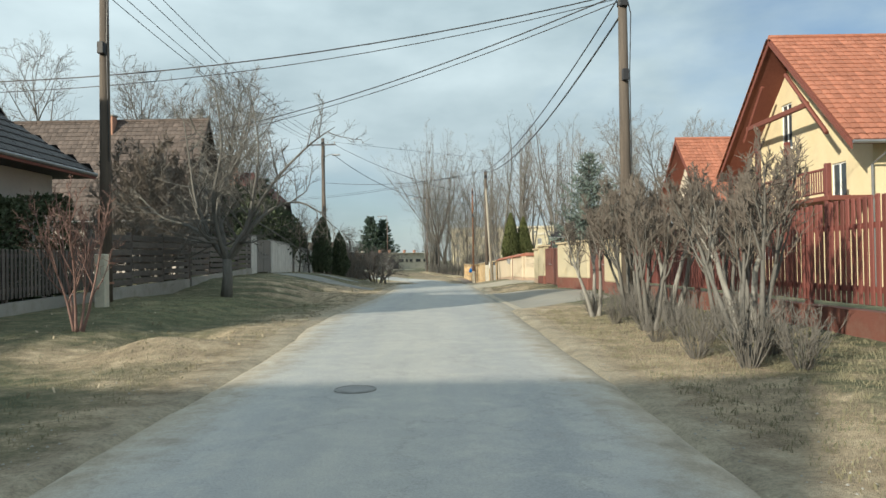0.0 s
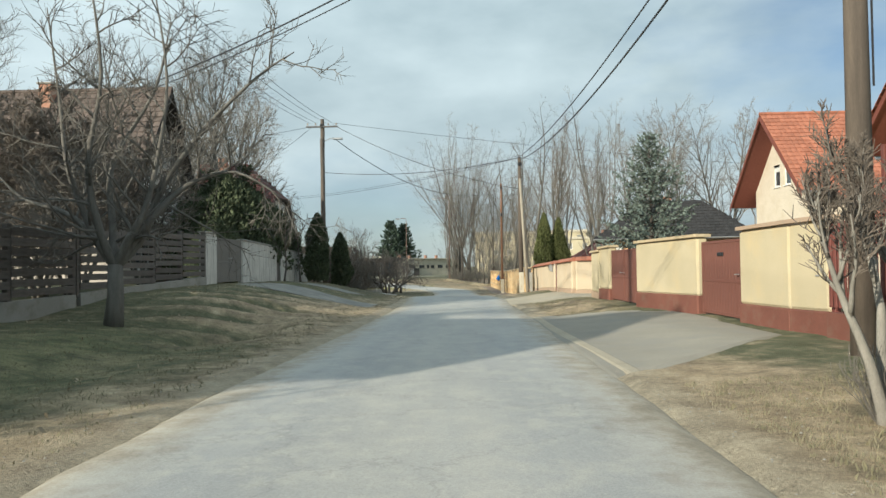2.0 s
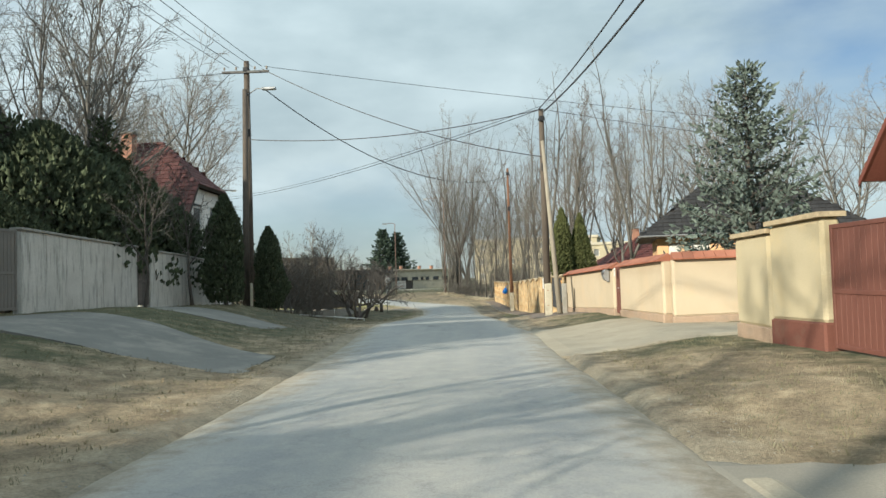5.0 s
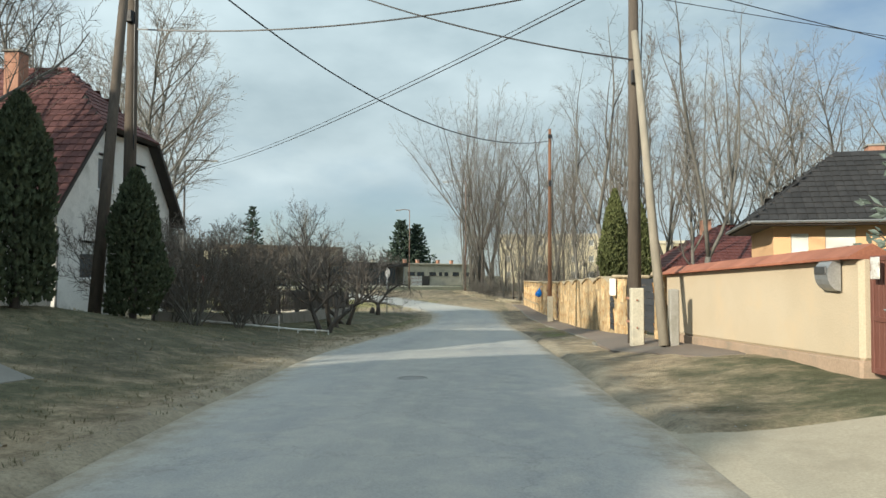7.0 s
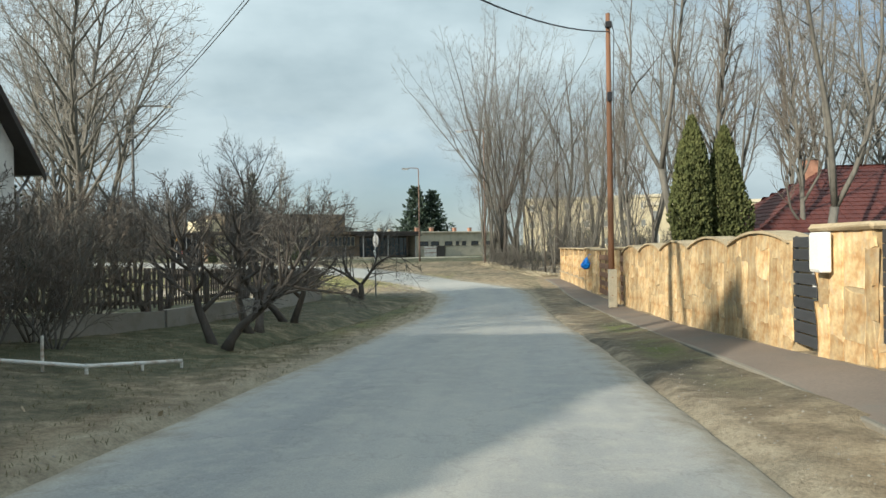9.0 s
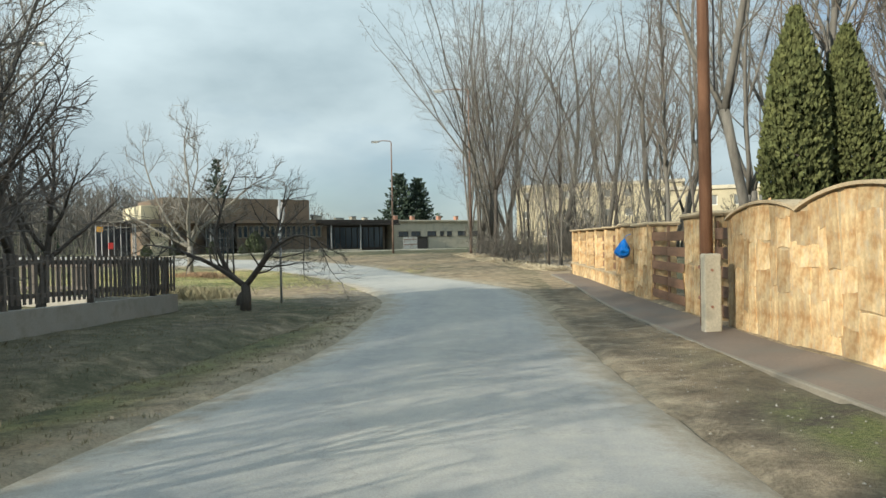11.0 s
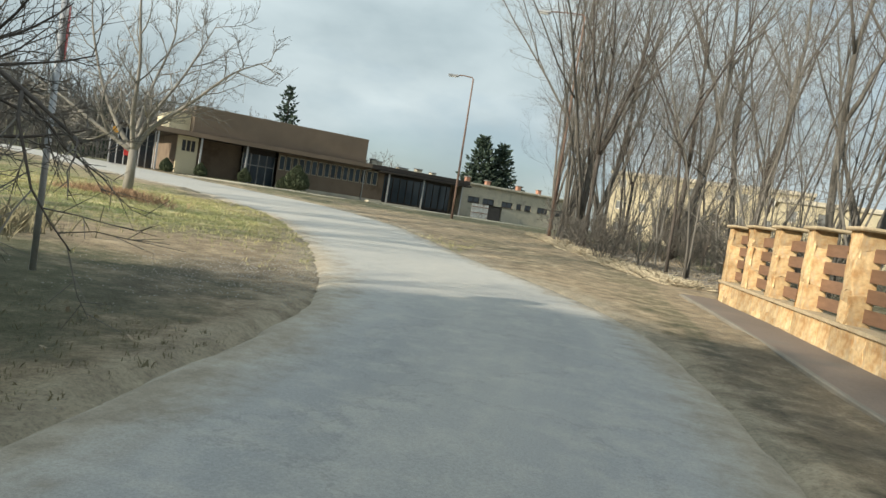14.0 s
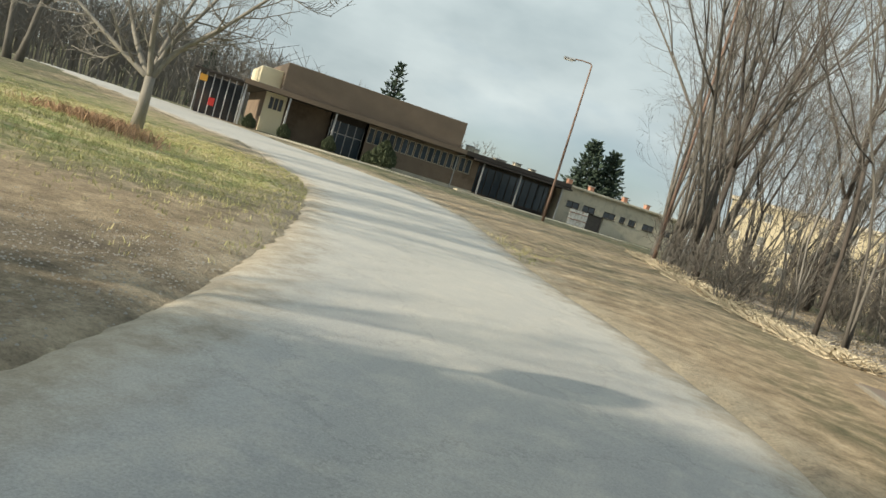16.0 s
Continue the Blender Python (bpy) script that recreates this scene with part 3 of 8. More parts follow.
RUST = dull("rusty_painted_steel", (.25, .115, .07), (.36, .21, .15), 3, 40, .75, .3, .003, stretch=(4, 4, .5))
BLACK_METAL = dull("black_painted_metal", (.02, .02, .022), (.035, .035, .038), 3, 40, .45, .1, .002)
SLATE_BOARD = dull("anthracite_boards", (.035, .037, .042), (.055, .058, .064), 3, 30, .55, .2, .002, stretch=(1, 6, 6), island=.15)
BAG = dull("blue_plastic_bag", (.0, .14, .55), (.01, .22, .75), 6, 40, .35, .5, .02)
CERAMIC = dull("insulator_ceramic", (.3, .25, .2), (.42, .36, .3), 8, 40, .3, 0)
BRICK_BROWN = dull("brown_facade_brick", (.16, .12, .088), (.21, .16, .118), 1.5, 50, .85, .3, .005, stain=((.10, .075, .055), .8))
BROWN_METAL = dull("brown_fascia_metal", (.15, .115, .085), (.19, .145, .108), .8, 40, .6, .2, .003)
ROOF_EDGE = dull("dark_roof_edge", (.035, .03, .028), (.06, .052, .046), 2, 40, .7, .2, .003)
DARK_GLASS = glass_material("dark_glazing", (.035, .042, .052), .08)
BAND_GLASS = glass_material("window_band_glass", (.035, .055, .075), .1)
OCHRE_WALL = dull("pale_ochre_render", (.40, .355, .245), (.48, .43, .31), .4, 30, .9, .2, .004)
YELLOW_WALL = dull("pale_yellow_render", (.58, .52, .36), (.66, .60, .43), .4, 30, .9, .2, .004)
PALE_CONCRETE = dull("pale_concrete", (.46, .42, .33), (.56, .515, .41), .8, 40, .9, .3, .005, stain=((.3, .28, .24), 1.2))
RED_PAINT = dull("red_paint", (.5, .03, .03), (.6, .06, .05), 3, 40, .5, .1, .002)
ORANGE_PAINT = dull("orange_paint", (.6, .3, .04), (.7, .38, .08), 3, 40, .5, .1, .002)
CAR_BLACK = dull("black_car_paint", (.01, .011, .013), (.016, .017, .02), 1, 40, .25, 0)
WHITE_PAINT = dull("white_painted_steel", (.6, .6, .58), (.75, .75, .72), 4, 40, .5, .2, .002, stain=((.3, .2, .13), 5))

# ---- ground, road, paths ----
def axis_steps(*runs):
    out = []
    for a, b, step in runs:
        out += list(np.arange(a, b, step))
    return np.array(out + [runs[-1][1]])


def build_ground():
    xs = axis_steps((-900, -100, 80), (-100, -40, 6), (-40, -20, .8), (-20, -14, .4), (-14, 8, .22), (8, 30, 1.0), (30, 90, 6), (90, 900, 90))
    ys = axis_steps((-90, -6.013, 6), (-6.013, 99.987, .25), (99.987, 150, .8), (150, 260, 8), (260, 1500, 100))
    X, Y = np.meshgrid(xs, ys)
    x, y = X.ravel(), Y.ravel()
    z = ground_height(x, y)
    # distance to the nearest road edge tells how bare the ground is
    edges = np.vstack([ROAD_L, ROAD_R])
    near = np.full(x.shape, 30.0)
    box = (x > -40) & (x < 12) & (y > -10) & (y < 125)
    for ex, ey in edges[(edges[:, 1] > -12) & (edges[:, 1] < 125)]:
        near[box] = np.minimum(near[box], np.hypot(x[box] - ex, (y[box] - ey) * .45))
    bare = .95 * np.exp(-near / .8) + .15
    bare += .55 * np.exp(-((x + 4.6) / 1.6) ** 2 - ((y - 28) / 6) ** 2) + .45 * np.exp(-((x + 4.1) / 1.2) ** 2 - ((y - 12.5) / 3) ** 2)
    bare += .75 * np.exp(-((x + 4.9) / 1.9) ** 2 - ((y - 10.0) / 1.0) ** 2)
    bare += .7 * np.exp(-((x - 3.2) / 1.3) ** 2 - ((y - 31.5) / 3.2) ** 2) + .8 * np.exp(-((x - 2.6) / 1.0) ** 2 - ((y - 16.3) / 2.2) ** 2)
    bare += .75 * ((x > 1.2) & (x < 4.6)) * smooth((y - 45) / 4) * smooth((93 - y) / 4)
    bare += .55 * ((x > 1.6) & (x < 3.4)) * smooth((15 - y) / 5)
    bare += .5 * smooth((x - (-2.5 - (y - 88) * .55)) / 1.5) * smooth((y - 84) / 4) * smooth((118 - y) / 5) * (x < 4)
    bare -= .4 * np.exp(-((x + 13) / 6.5) ** 2 - ((y - 90) / 5.5) ** 2)
    bare += 1.2 * np.exp(-((x + 8.6) / 3.6) ** 2 - ((y - 82.6 - .2 * (x + 8)) / 1.6) ** 2)
    # raked ridges of sand on the bank; sunlit and shaded stripes painted in
    bare += .8 * np.sin(3.4 * (y - .55 * x) + .8 * np.sin(1.3 * x)) * np.exp(-((x + 5.8) / 2.2) ** 2 - ((y - 28.0) / 4.6) ** 2)
    bare += .6 * np.exp(-((x + 4.4) / 1.3) ** 2 - ((y - 31) / 5) ** 2)
    dust = .95 * np.exp(-(near / .5) ** 1.5)
    nx, ny = len(xs), len(ys)
    idx = np.arange(nx * ny).reshape(ny, nx)
    quads = np.stack([idx[:-1, :-1], idx[:-1, 1:], idx[1:, 1:], idx[1:, :-1]], -1).reshape(-1, 4)
    me = bpy.data.meshes.new("ground")
    me.from_pydata(np.stack([x, y, z], 1).tolist(), [], quads.tolist())
    at = me.attributes.new("bare", "FLOAT", "POINT")
    at.data.foreach_set("value", np.clip(bare, 0, 1.5).astype(np.float32))
    lawn = np.exp(-((x + 13) / 7) ** 2 - ((y - 90.5) / 5.5) ** 4) * 1.2 + .5 * np.exp(-((x + 20) / 12) ** 2 - ((y - 100) / 12) ** 2)
    at = me.attributes.new("lawn", "FLOAT", "POINT")
    at.data.foreach_set("value", np.clip(lawn, 0, 1).astype(np.float32))
    # dark gravel beside the footpath and at the island's corner; darker ground in both holes
    cinder_shade = .9 * np.exp(-((x + 4.75) / .6) ** 4 - ((y - 12.1) / .95) ** 4) + .9 * np.exp(-((x + 4.65 - .3 * (y - 23.6)) / .5) ** 4 - ((y - 23.7) / 1.2) ** 4)
    cinder_shade += .85 * smooth((x - .6) / .5) * (x < 3) * smooth((y - 52) / 6) * smooth((86 - y) / 5)
    cinder_shade += 1.0 * np.exp(-((x + 4.9) / 1.5) ** 2 - ((y - 81.0) / 2.6) ** 2) + .6 * np.exp(-((x + 7.5) / 1.4) ** 2 - ((y - 86.0) / 2.2) ** 2)
    # the left verge's shade, painted over its dark soil as darker ground
    cinder_shade += .5 * np.exp(-((x + 5.6) / 2.0) ** 4 - ((y - 50) / 8) ** 4) + .6 * np.exp(-((x + 6.2) / 2.2) ** 4 - ((y - 73) / 6.5) ** 4)
    cinder_shade *= .75 + .4 * np.sin(x * 1.9 + 1.3 * np.sin(y * .8)) * np.sin(y * .7 + x)
    dust = dust * (1 - .8 * np.clip(cinder_shade, 0, 1))
    me.attributes.new("dust", "FLOAT", "POINT").data.foreach_set("value", np.clip(dust, 0, 1).astype(np.float32))
    at = me.attributes.new("cinder_shade", "FLOAT", "POINT")
    at.data.foreach_set("value", np.clip(cinder_shade, 0, 1).astype(np.float32))
    moss = 1.2 * np.exp(-((x - 2.3) / .42) ** 4 - ((y - 63) / 6) ** 4) * (.55 + .45 * np.sin(y * 1.3 + 2 * np.sin(x * 2.1)))
    moss += .8 * np.exp(-((x + 4.2 - .06 * (y - 68)) / .5) ** 2 - ((y - 69) / 6) ** 4) + .55 * np.exp(-((x + 6.5) / 2.2) ** 2 - ((y - 19) / 5) ** 2)
    at = me.attributes.new("moss", "FLOAT", "POINT")
    at.data.foreach_set("value", np.clip(moss, 0, 1).astype(np.float32))
    me.polygons.foreach_set("use_smooth", [True] * len(me.polygons))
    me.materials.append(GROUND)
    tagged(new("ground", me), "rough verge of dry grass and sandy earth along the street", "ground", kind="structure")


def build_road():
    left, right = ROAD_L, ROAD_R
    keep = (left[:, 1] > -60)
    left, right = left[keep], right[keep]
    # more stations, with a ragged edge
    t = np.linspace(0, len(left) - 1, 900)
    L = np.stack([np.interp(t, np.arange(len(left)), left[:, k]) for k in (0, 1)], 1)
    R = np.stack([np.interp(t, np.arange(len(right)), right[:, k]) for k in (0, 1)], 1)
    rng = np.random.RandomState(4)
    wob = np.convolve(rng.randn(920), np.ones(9) / 9, "same")[:900] * .045
    wob2 = np.convolve(rng.randn(920), np.ones(9) / 9, "same")[:900] * .045
    d = R - L
    d /= np.linalg.norm(d, axis=1)[:, None]
    L, R = L + d * (wob + .006 * np.sin(t * 1.9))[:, None], R + d * (wob2 + .006 * np.sin(t * 2.3))[:, None]
    cols = np.array([0, .03, .08, .16, .3, .5, .7, .84, .92, .97, 1])
    crown = np.array([-.05, .004, .012, .016, .024, .03, .024, .016, .012, .004, -.05])
    verts, shore, across, pale = [], [], [], []
    for i in range(len(L)):
        width = float(np.linalg.norm(R[i] - L[i]))
        for c, k in zip(cols, crown):
            p = L[i] * (1 - c) + R[i] * c
            shore.append(min(c, 1 - c) * width)
            across.append(c)
            pale.append(float(smooth((p[1] - 79) / 9)))
            verts.append((p[0], p[1], float(np.interp(p[1], PROFILE_Y, PROFILE_Z)) + k + .004 * math.sin(p[0] * 1.7 + p[1] * .9)))
    n = len(cols)
    faces = [(i * n + j, i * n + j + 1, (i + 1) * n + j + 1, (i + 1) * n + j) for i in range(len(L) - 1) for j in range(n - 1)]
    me = bpy.data.meshes.new("road")
    me.from_pydata(verts, [], faces)
    for key, vals in (("shore", shore), ("across", across), ("pale", pale)):
        me.attributes.new(key, "FLOAT", "POINT").data.foreach_set("value", np.array(vals, np.float32))
    me.polygons.foreach_set("use_smooth", [True] * len(me.polygons))
    me.materials.append(ASPHALT)
    tagged(new("road", me), "narrow worn grey asphalt street with sandy crumbling edges", "road", kind="structure")


def paved(name, poly, lift, mat, label, step=.5, sink=0.0):
    """A paved sheet that follows the ground within a plan polygon."""
    P = np.array(poly, float)
    x0, y0 = P.min(0)
    x1, y1 = P.max(0)
    xs, ys = np.arange(x0, x1 + step, step), np.arange(y0, y1 + step, step)
    m = bmesh.new()
    f = m.faces.new([m.verts.new((a, b, 0)) for a, b in poly])
    for axis, vals in ((0, xs[1:-1]), (1, ys[1:-1])):
        for v in vals:
            co, no = [0, 0, 0], [0, 0, 0]
            co[axis], no[axis] = v, 1
            bmesh.ops.bisect_plane(m, geom=m.verts[:] + m.edges[:] + m.faces[:], plane_co=co, plane_no=no)
    for v in m.verts:
        v.co.z = float(base_height(v.co.x, v.co.y)) + lift + .004 * math.sin(v.co.x * 2.3 + v.co.y * 1.1) - sink * v.is_boundary
    ext = bmesh.ops.extrude_face_region(m, geom=m.faces[:])
    for g in ext["geom"]:
        if isinstance(g, bmesh.types.BMVert):
            g.co.z -= .16
    bmesh.ops.recalc_face_normals(m, faces=m.faces[:])
    me = bpy.data.meshes.new(name)
    m.to_mesh(me)
    m.free()
    me.materials.append(mat)
    return tagged(new(name, me), label, "pavement", kind="structure")


build_ground()
build_road()

paved("pavement_apron", PADS["pavement_apron"], -.004, APRON, "patched asphalt apron between the street and the gates", .3, .035)
paved("pavement_concrete", PADS["pavement_concrete"], .008, SAND_STRIP, "pale concrete driveway slab beside the peach wall", .3, .035)
paved("pavement_path", PADS["pavement_path"], .012, PAVER, "brown paved footpath along the stone wall")
paved("pavement_gateway", PADS["pavement_gateway"], .0, DRIVE, "dark weathered driveway up to the grey gate")
paved("pavement_forecourt", PADS["pavement_forecourt"], .02, PALE_CONCRETE, "pale paved strip in front of the low building")
paved("pavement_slab", PADS["pavement_slab"], .0, DRIVE, "dark asphalt patch on the verge")


def manhole(x, y):
    m = Mesh()
    m.lathe([(.21, -.05), (.21, .006), (.195, .008), (.19, .0), (.17, .0), (.165, .006), (.02, .007)], 24)
    z = float(np.interp(y, PROFILE_Y, PROFILE_Z)) + .03
    return solid("manhole_cover", m, dull("cast_iron", (.19, .187, .18), (.26, .255, .245), 5, 60, .7, .5, .004), "round cast-iron manhole cover set in the asphalt",
                 "manhole cover", m=pose(x, y, z), smooth_shade=False)


manhole(-.88, 6.4)
manhole(-.98, 45.5)


def kerb(points, w, label, mat=None, lift=.016):
    """A narrow concrete edging along plan points."""
    p = spline(points, 8)
    m = Mesh()
    n = len(p)
    for i, (x, y) in enumerate(p):
        d = p[min(i + 1, n - 1)] - p[max(i - 1, 0)]
        d = d / np.hypot(*d)
        z = float(base_height(x, y)) + lift - .05 * (i in (0, n - 1))
        for s, h in ((-w, -.15), (-w, 0), (-w * .6, .012), (w * .6, .012), (w, 0), (w, -.15)):
            m.v.append((x - d[1] * s, y + d[0] * s, z + h))
    for i in range(n - 1):
        for j in range(5):
            a = i * 6 + j
            m.f.append((a, a + 1, a + 7, a + 6)[::-1])
    return solid("kerb", m, mat or EDGING, label, "kerb", kind="structure")


kerb([(1.98, 16.9), (1.96, 17.8), (1.92, 19.6), (1.84, 22.4), (1.8, 25), (1.82, 28.4)], .11, "pale sandy concrete strip between street and apron", SAND_STRIP, -.005)
kerb([(2.66, 53.5), (2.82, 58), (2.72, 66), (2.47, 72), (2.22, 76.2), (2.07, 84.5), (1.72, 90.5)], .045, "narrow concrete edging of the footpath")

# ---- plants ----
def twist(d, polar, azim):
    """A direction that leaves d by the angle polar, turned about it by azim."""
    side = d.orthogonal().normalized()
    up = d.cross(side)
    return (d * math.cos(polar) + (side * math.cos(azim) + up * math.sin(azim)) * math.sin(polar)).normalized()


def shoot(rng, p, d, length, n, bend, curl):
    """A branch line: it wavers and bends towards the sky (curl above 0) or the ground."""
    pts, p, d = [p.copy()], p.copy(), d.copy()
    for _ in range(n):
        d = (d + Vector((rng.gauss(0, bend), rng.gauss(0, bend), rng.gauss(0, bend) + curl))).normalized()
        p = p + d * (length / n)
        pts.append(p.copy())
    return pts


def point_on(pts, u):
    f = u * (len(pts) - 1)
    i = min(int(f), len(pts) - 2)
    return pts[i].lerp(pts[i + 1], f - i), (pts[i + 1] - pts[i]).normalized()


def bare_tree(name, seed, h, r, clear, n1, len1, ang1, n2, n3, label, category, bark, twigs, curl=.12, stems=1, fan=.15, bend=.06, tw=.008, len2=.42, group="", drop=.55, lean=(0, 0), n4=0, thick=.5):
    """A leafless tree at the origin: tapered stems with limbs, and a crown of twigs."""
    rng = random.Random(seed)
    limbs, crown, trunks = Mesh(), Mesh(), []
    for s in range(stems):
        trunk = Mesh()
        trunks.append(trunk)
        az = 2 * math.pi * s / stems + rng.uniform(-.4, .4)
        d = Vector((math.cos(az) * fan * (stems > 1) + lean[0], math.sin(az) * fan * (stems > 1) + lean[1], 1)).normalized()
        p0 = Vector((math.cos(az) * r * 1.1 * (stems > 1), math.sin(az) * r * 1.1 * (stems > 1), -.15))
        hh = h * rng.uniform(.82, 1.0) if stems > 1 else h
        line = shoot(rng, p0, d, hh, 9, bend, .03)
        rs = [r * (1.35 if i == 0 else 1) * (1 - .88 * (i / 9) ** .9) for i in range(10)]
        trunk.tube(line, rs, 7)
        for i in range(n1):
            u = clear + (1 - clear) * ((i + rng.random()) / n1) ** .9
            p, dd = point_on(line, min(u, .99))
            rel = (u - clear) / max(1e-3, 1 - clear)
            ln = len1 * h * (1 - drop * rel) * rng.uniform(.7, 1.15)
            b = shoot(rng, p, twist(dd, radians(ang1 * rng.uniform(.7, 1.25) * (1 - .3 * rel)), i * 2.4 + rng.uniform(-.5, .5)), ln, 6, .11, curl)
            r1 = max(tw * 1.6, min(r * thick * (1 - .75 * rel), r * .8 * (1 - .88 * u ** .9)))
            limbs.tube(b, [r1 * (1 - .8 * k / 6) for k in range(7)], 5 if r1 > .02 else 4)
            for j in range(n2):
                v = .22 + .76 * (j + rng.random()) / n2
                q, de = point_on(b, min(v, .99))
                l2 = ln * len2 * (1.15 - .65 * v) * rng.uniform(.7, 1.25)
                c = shoot(rng, q, twist(de, radians(rng.uniform(28, 62)), rng.uniform(0, 6.28)), l2, 3, .14, curl * .9)
                r2 = max(tw, r1 * .42 * (1 - .5 * v))
                crown.tube(c, [r2 * (1 - .65 * k / 3) for k in range(4)], 3, False)
                for k in range(n3):
                    w = .2 + .8 * (k + rng.random()) / n3
                    q3, d3 = point_on(c, min(w, .99))
                    l3 = l2 * rng.uniform(.35, .6)
                    e = shoot(rng, q3, twist(d3, radians(rng.uniform(25, 60)), rng.uniform(0, 6.28)), l3, 1, .16, curl)
                    crown.tube(e, [tw * .8, tw * .4], 3, False)
                    for _ in range(n4):
                        q4, d4 = point_on(e, rng.uniform(.2, .95))
                        e4 = shoot(rng, q4, twist(d4, radians(rng.uniform(25, 60)), rng.uniform(0, 6.28)), l3 * .6, 1, .1, curl)
                        crown.tube(e4, [tw * .6, tw * .3], 3, False)
    ob = thing(name, Matrix(), label, category, group)
    for trunk in trunks:
        part("trunk" if stems < 3 else "stem", trunk, bark, ob, smooth_shade=True)
    part("bough", limbs, bark, ob, smooth_shade=True, kind="stuff")
    part("crown", crown, twigs, ob, kind="stuff")
    return ob


def spray(m, p, d, length, width, rng):
    """A small flat four-sided tuft of needles or scales."""
    side = d.cross(Vector((rng.gauss(0, 1), rng.gauss(0, 1), rng.gauss(0, 1))))
    side = side.normalized() * width
    lift = d.cross(side).normalized() * width * .35
    a = p + d * length * .45
    m.add([p, a + side, p + d * length, a - side, a + lift], [(0, 1, 4), (1, 2, 4), (2, 3, 4), (3, 0, 4)])


def column_tree(name, seed, h, r, label, category, mat, n=2600, tip=.25, size=.2, group="", flare=.12, shoulder=.55):
    """A dense columnar evergreen: a short trunk and many upright scale sprays."""
    rng = random.Random(seed)
    trunk, crown = Mesh(), Mesh()
    trunk.tube([(0, 0, -.15), (0, 0, h * .5), (.02, 0, h * .93)], [r * .14, r * .1, .02], 6)
    lobes = [(rng.uniform(0, 6.28), rng.uniform(0, 1), rng.uniform(.1, .24)) for _ in range(16)]
    for i in range(n):
        u = rng.random() ** .85
        a = rng.uniform(0, 6.28)
        prof = (1 - max(0, (u - shoulder) / (1 - shoulder)) ** 1.7 * (1 - tip * .2)) * (.78 + flare * min(1, u / .12) + .1 * (1 - u))
        lump = 1 + sum(k * math.exp(-((math.sin((a - b) / 2) * 3.0) ** 2) - ((u - c) / .12) ** 2) for b, c, k in lobes) - .08
        rad = r * prof * lump * (rng.random() ** .35)
        p = Vector((rad * math.cos(a), rad * math.sin(a), .05 + u * h * .97))
        d = Vector((math.cos(a) * .45 + rng.gauss(0, .25), math.sin(a) * .45 + rng.gauss(0, .25), 1)).normalized()
        spray(crown, p, d, size * rng.uniform(.7, 1.5), size * rng.uniform(.28, .5), rng)
    ob = thing(name, Matrix(), label, category, group)
    part("trunk", trunk, BARK_DARK, ob)
    part("crown", crown, mat, ob)
    return ob


def conifer(name, seed, h, r, label, category, mat, whorls=26, per=9, tufts=16, droop=.18, size=.22, group="", start=.06):
    """A spruce: a straight trunk, whorls of drooping boughs, and needle tufts along them."""
    rng = random.Random(seed)
    trunk, crown = Mesh(), Mesh()
    trunk.tube([(0, 0, -.15), (0, 0, h * .6), (0, 0, h)], [h * .018, h * .01, .012], 7)
    for i in range(whorls):
        u = start + (1 - start) * (i + rng.uniform(-.3, .3)) / whorls
        z = min(u, .985) * h
        reach = r * (1 - u) ** .68 * rng.uniform(.85, 1.12) + .06
        for k in range(per):
            a = 2 * math.pi * (k + rng.random()) / per + i * 1.1
            ln = reach * rng.uniform(.6, 1.1)
            d = Vector((math.cos(a), math.sin(a), .25 - droop * 2 * (1 - u) + .5 * u)).normalized()
            b = shoot(rng, Vector((0, 0, z)), d, ln, 5, .05, .035)
            trunk.tube(b, [.022 * (1 - .15 * q) * (.4 + reach / r) for q in range(6)], 3, False)
            cnt = max(4, int(tufts * ln / r + 3))
            for q in range(cnt):
                v = .15 + .85 * (q + rng.random()) / cnt
                p, dd = point_on(b, min(v, .99))
                off = twist(dd, radians(rng.uniform(25, 75)), rng.uniform(0, 6.28))
                off.z -= .15
                spray(crown, p + off * .02, off.normalized(), size * rng.uniform(.7, 1.5) * (.6 + .6 * (1 - u)), size * rng.uniform(.2, .36), rng)
            p, dd = point_on(b, .99)
            spray(crown, p, dd, size * 1.2, size * .3, rng)
    spray(crown, Vector((0, 0, h - .1)), Vector((0, 0, 1)), .4, .06, rng)
    ob = thing(name, Matrix(), label, category, group)
    part("trunk", trunk, BARK_DARK, ob)
    part("crown", crown, mat, ob)
    return ob


def put(ob, spots, first=True):
    """Stand a plant at the first spot (x, y, scale, turn) and copies of it at the others."""
    for i, (x, y, s, a) in enumerate(spots):
        m = pose(x, y, gz(x, y) - (.45 if abs(x) > 40 or y > 150 else 0), 0, 0, a)
        if i == 0 and first:
            ob.matrix_world = m @ Matrix.Diagonal((s, s, s, 1))
        else:
            c = copy_thing(ob, m)
            c.matrix_basis = m @ Matrix.Diagonal((s, s, s, 1))
    return ob


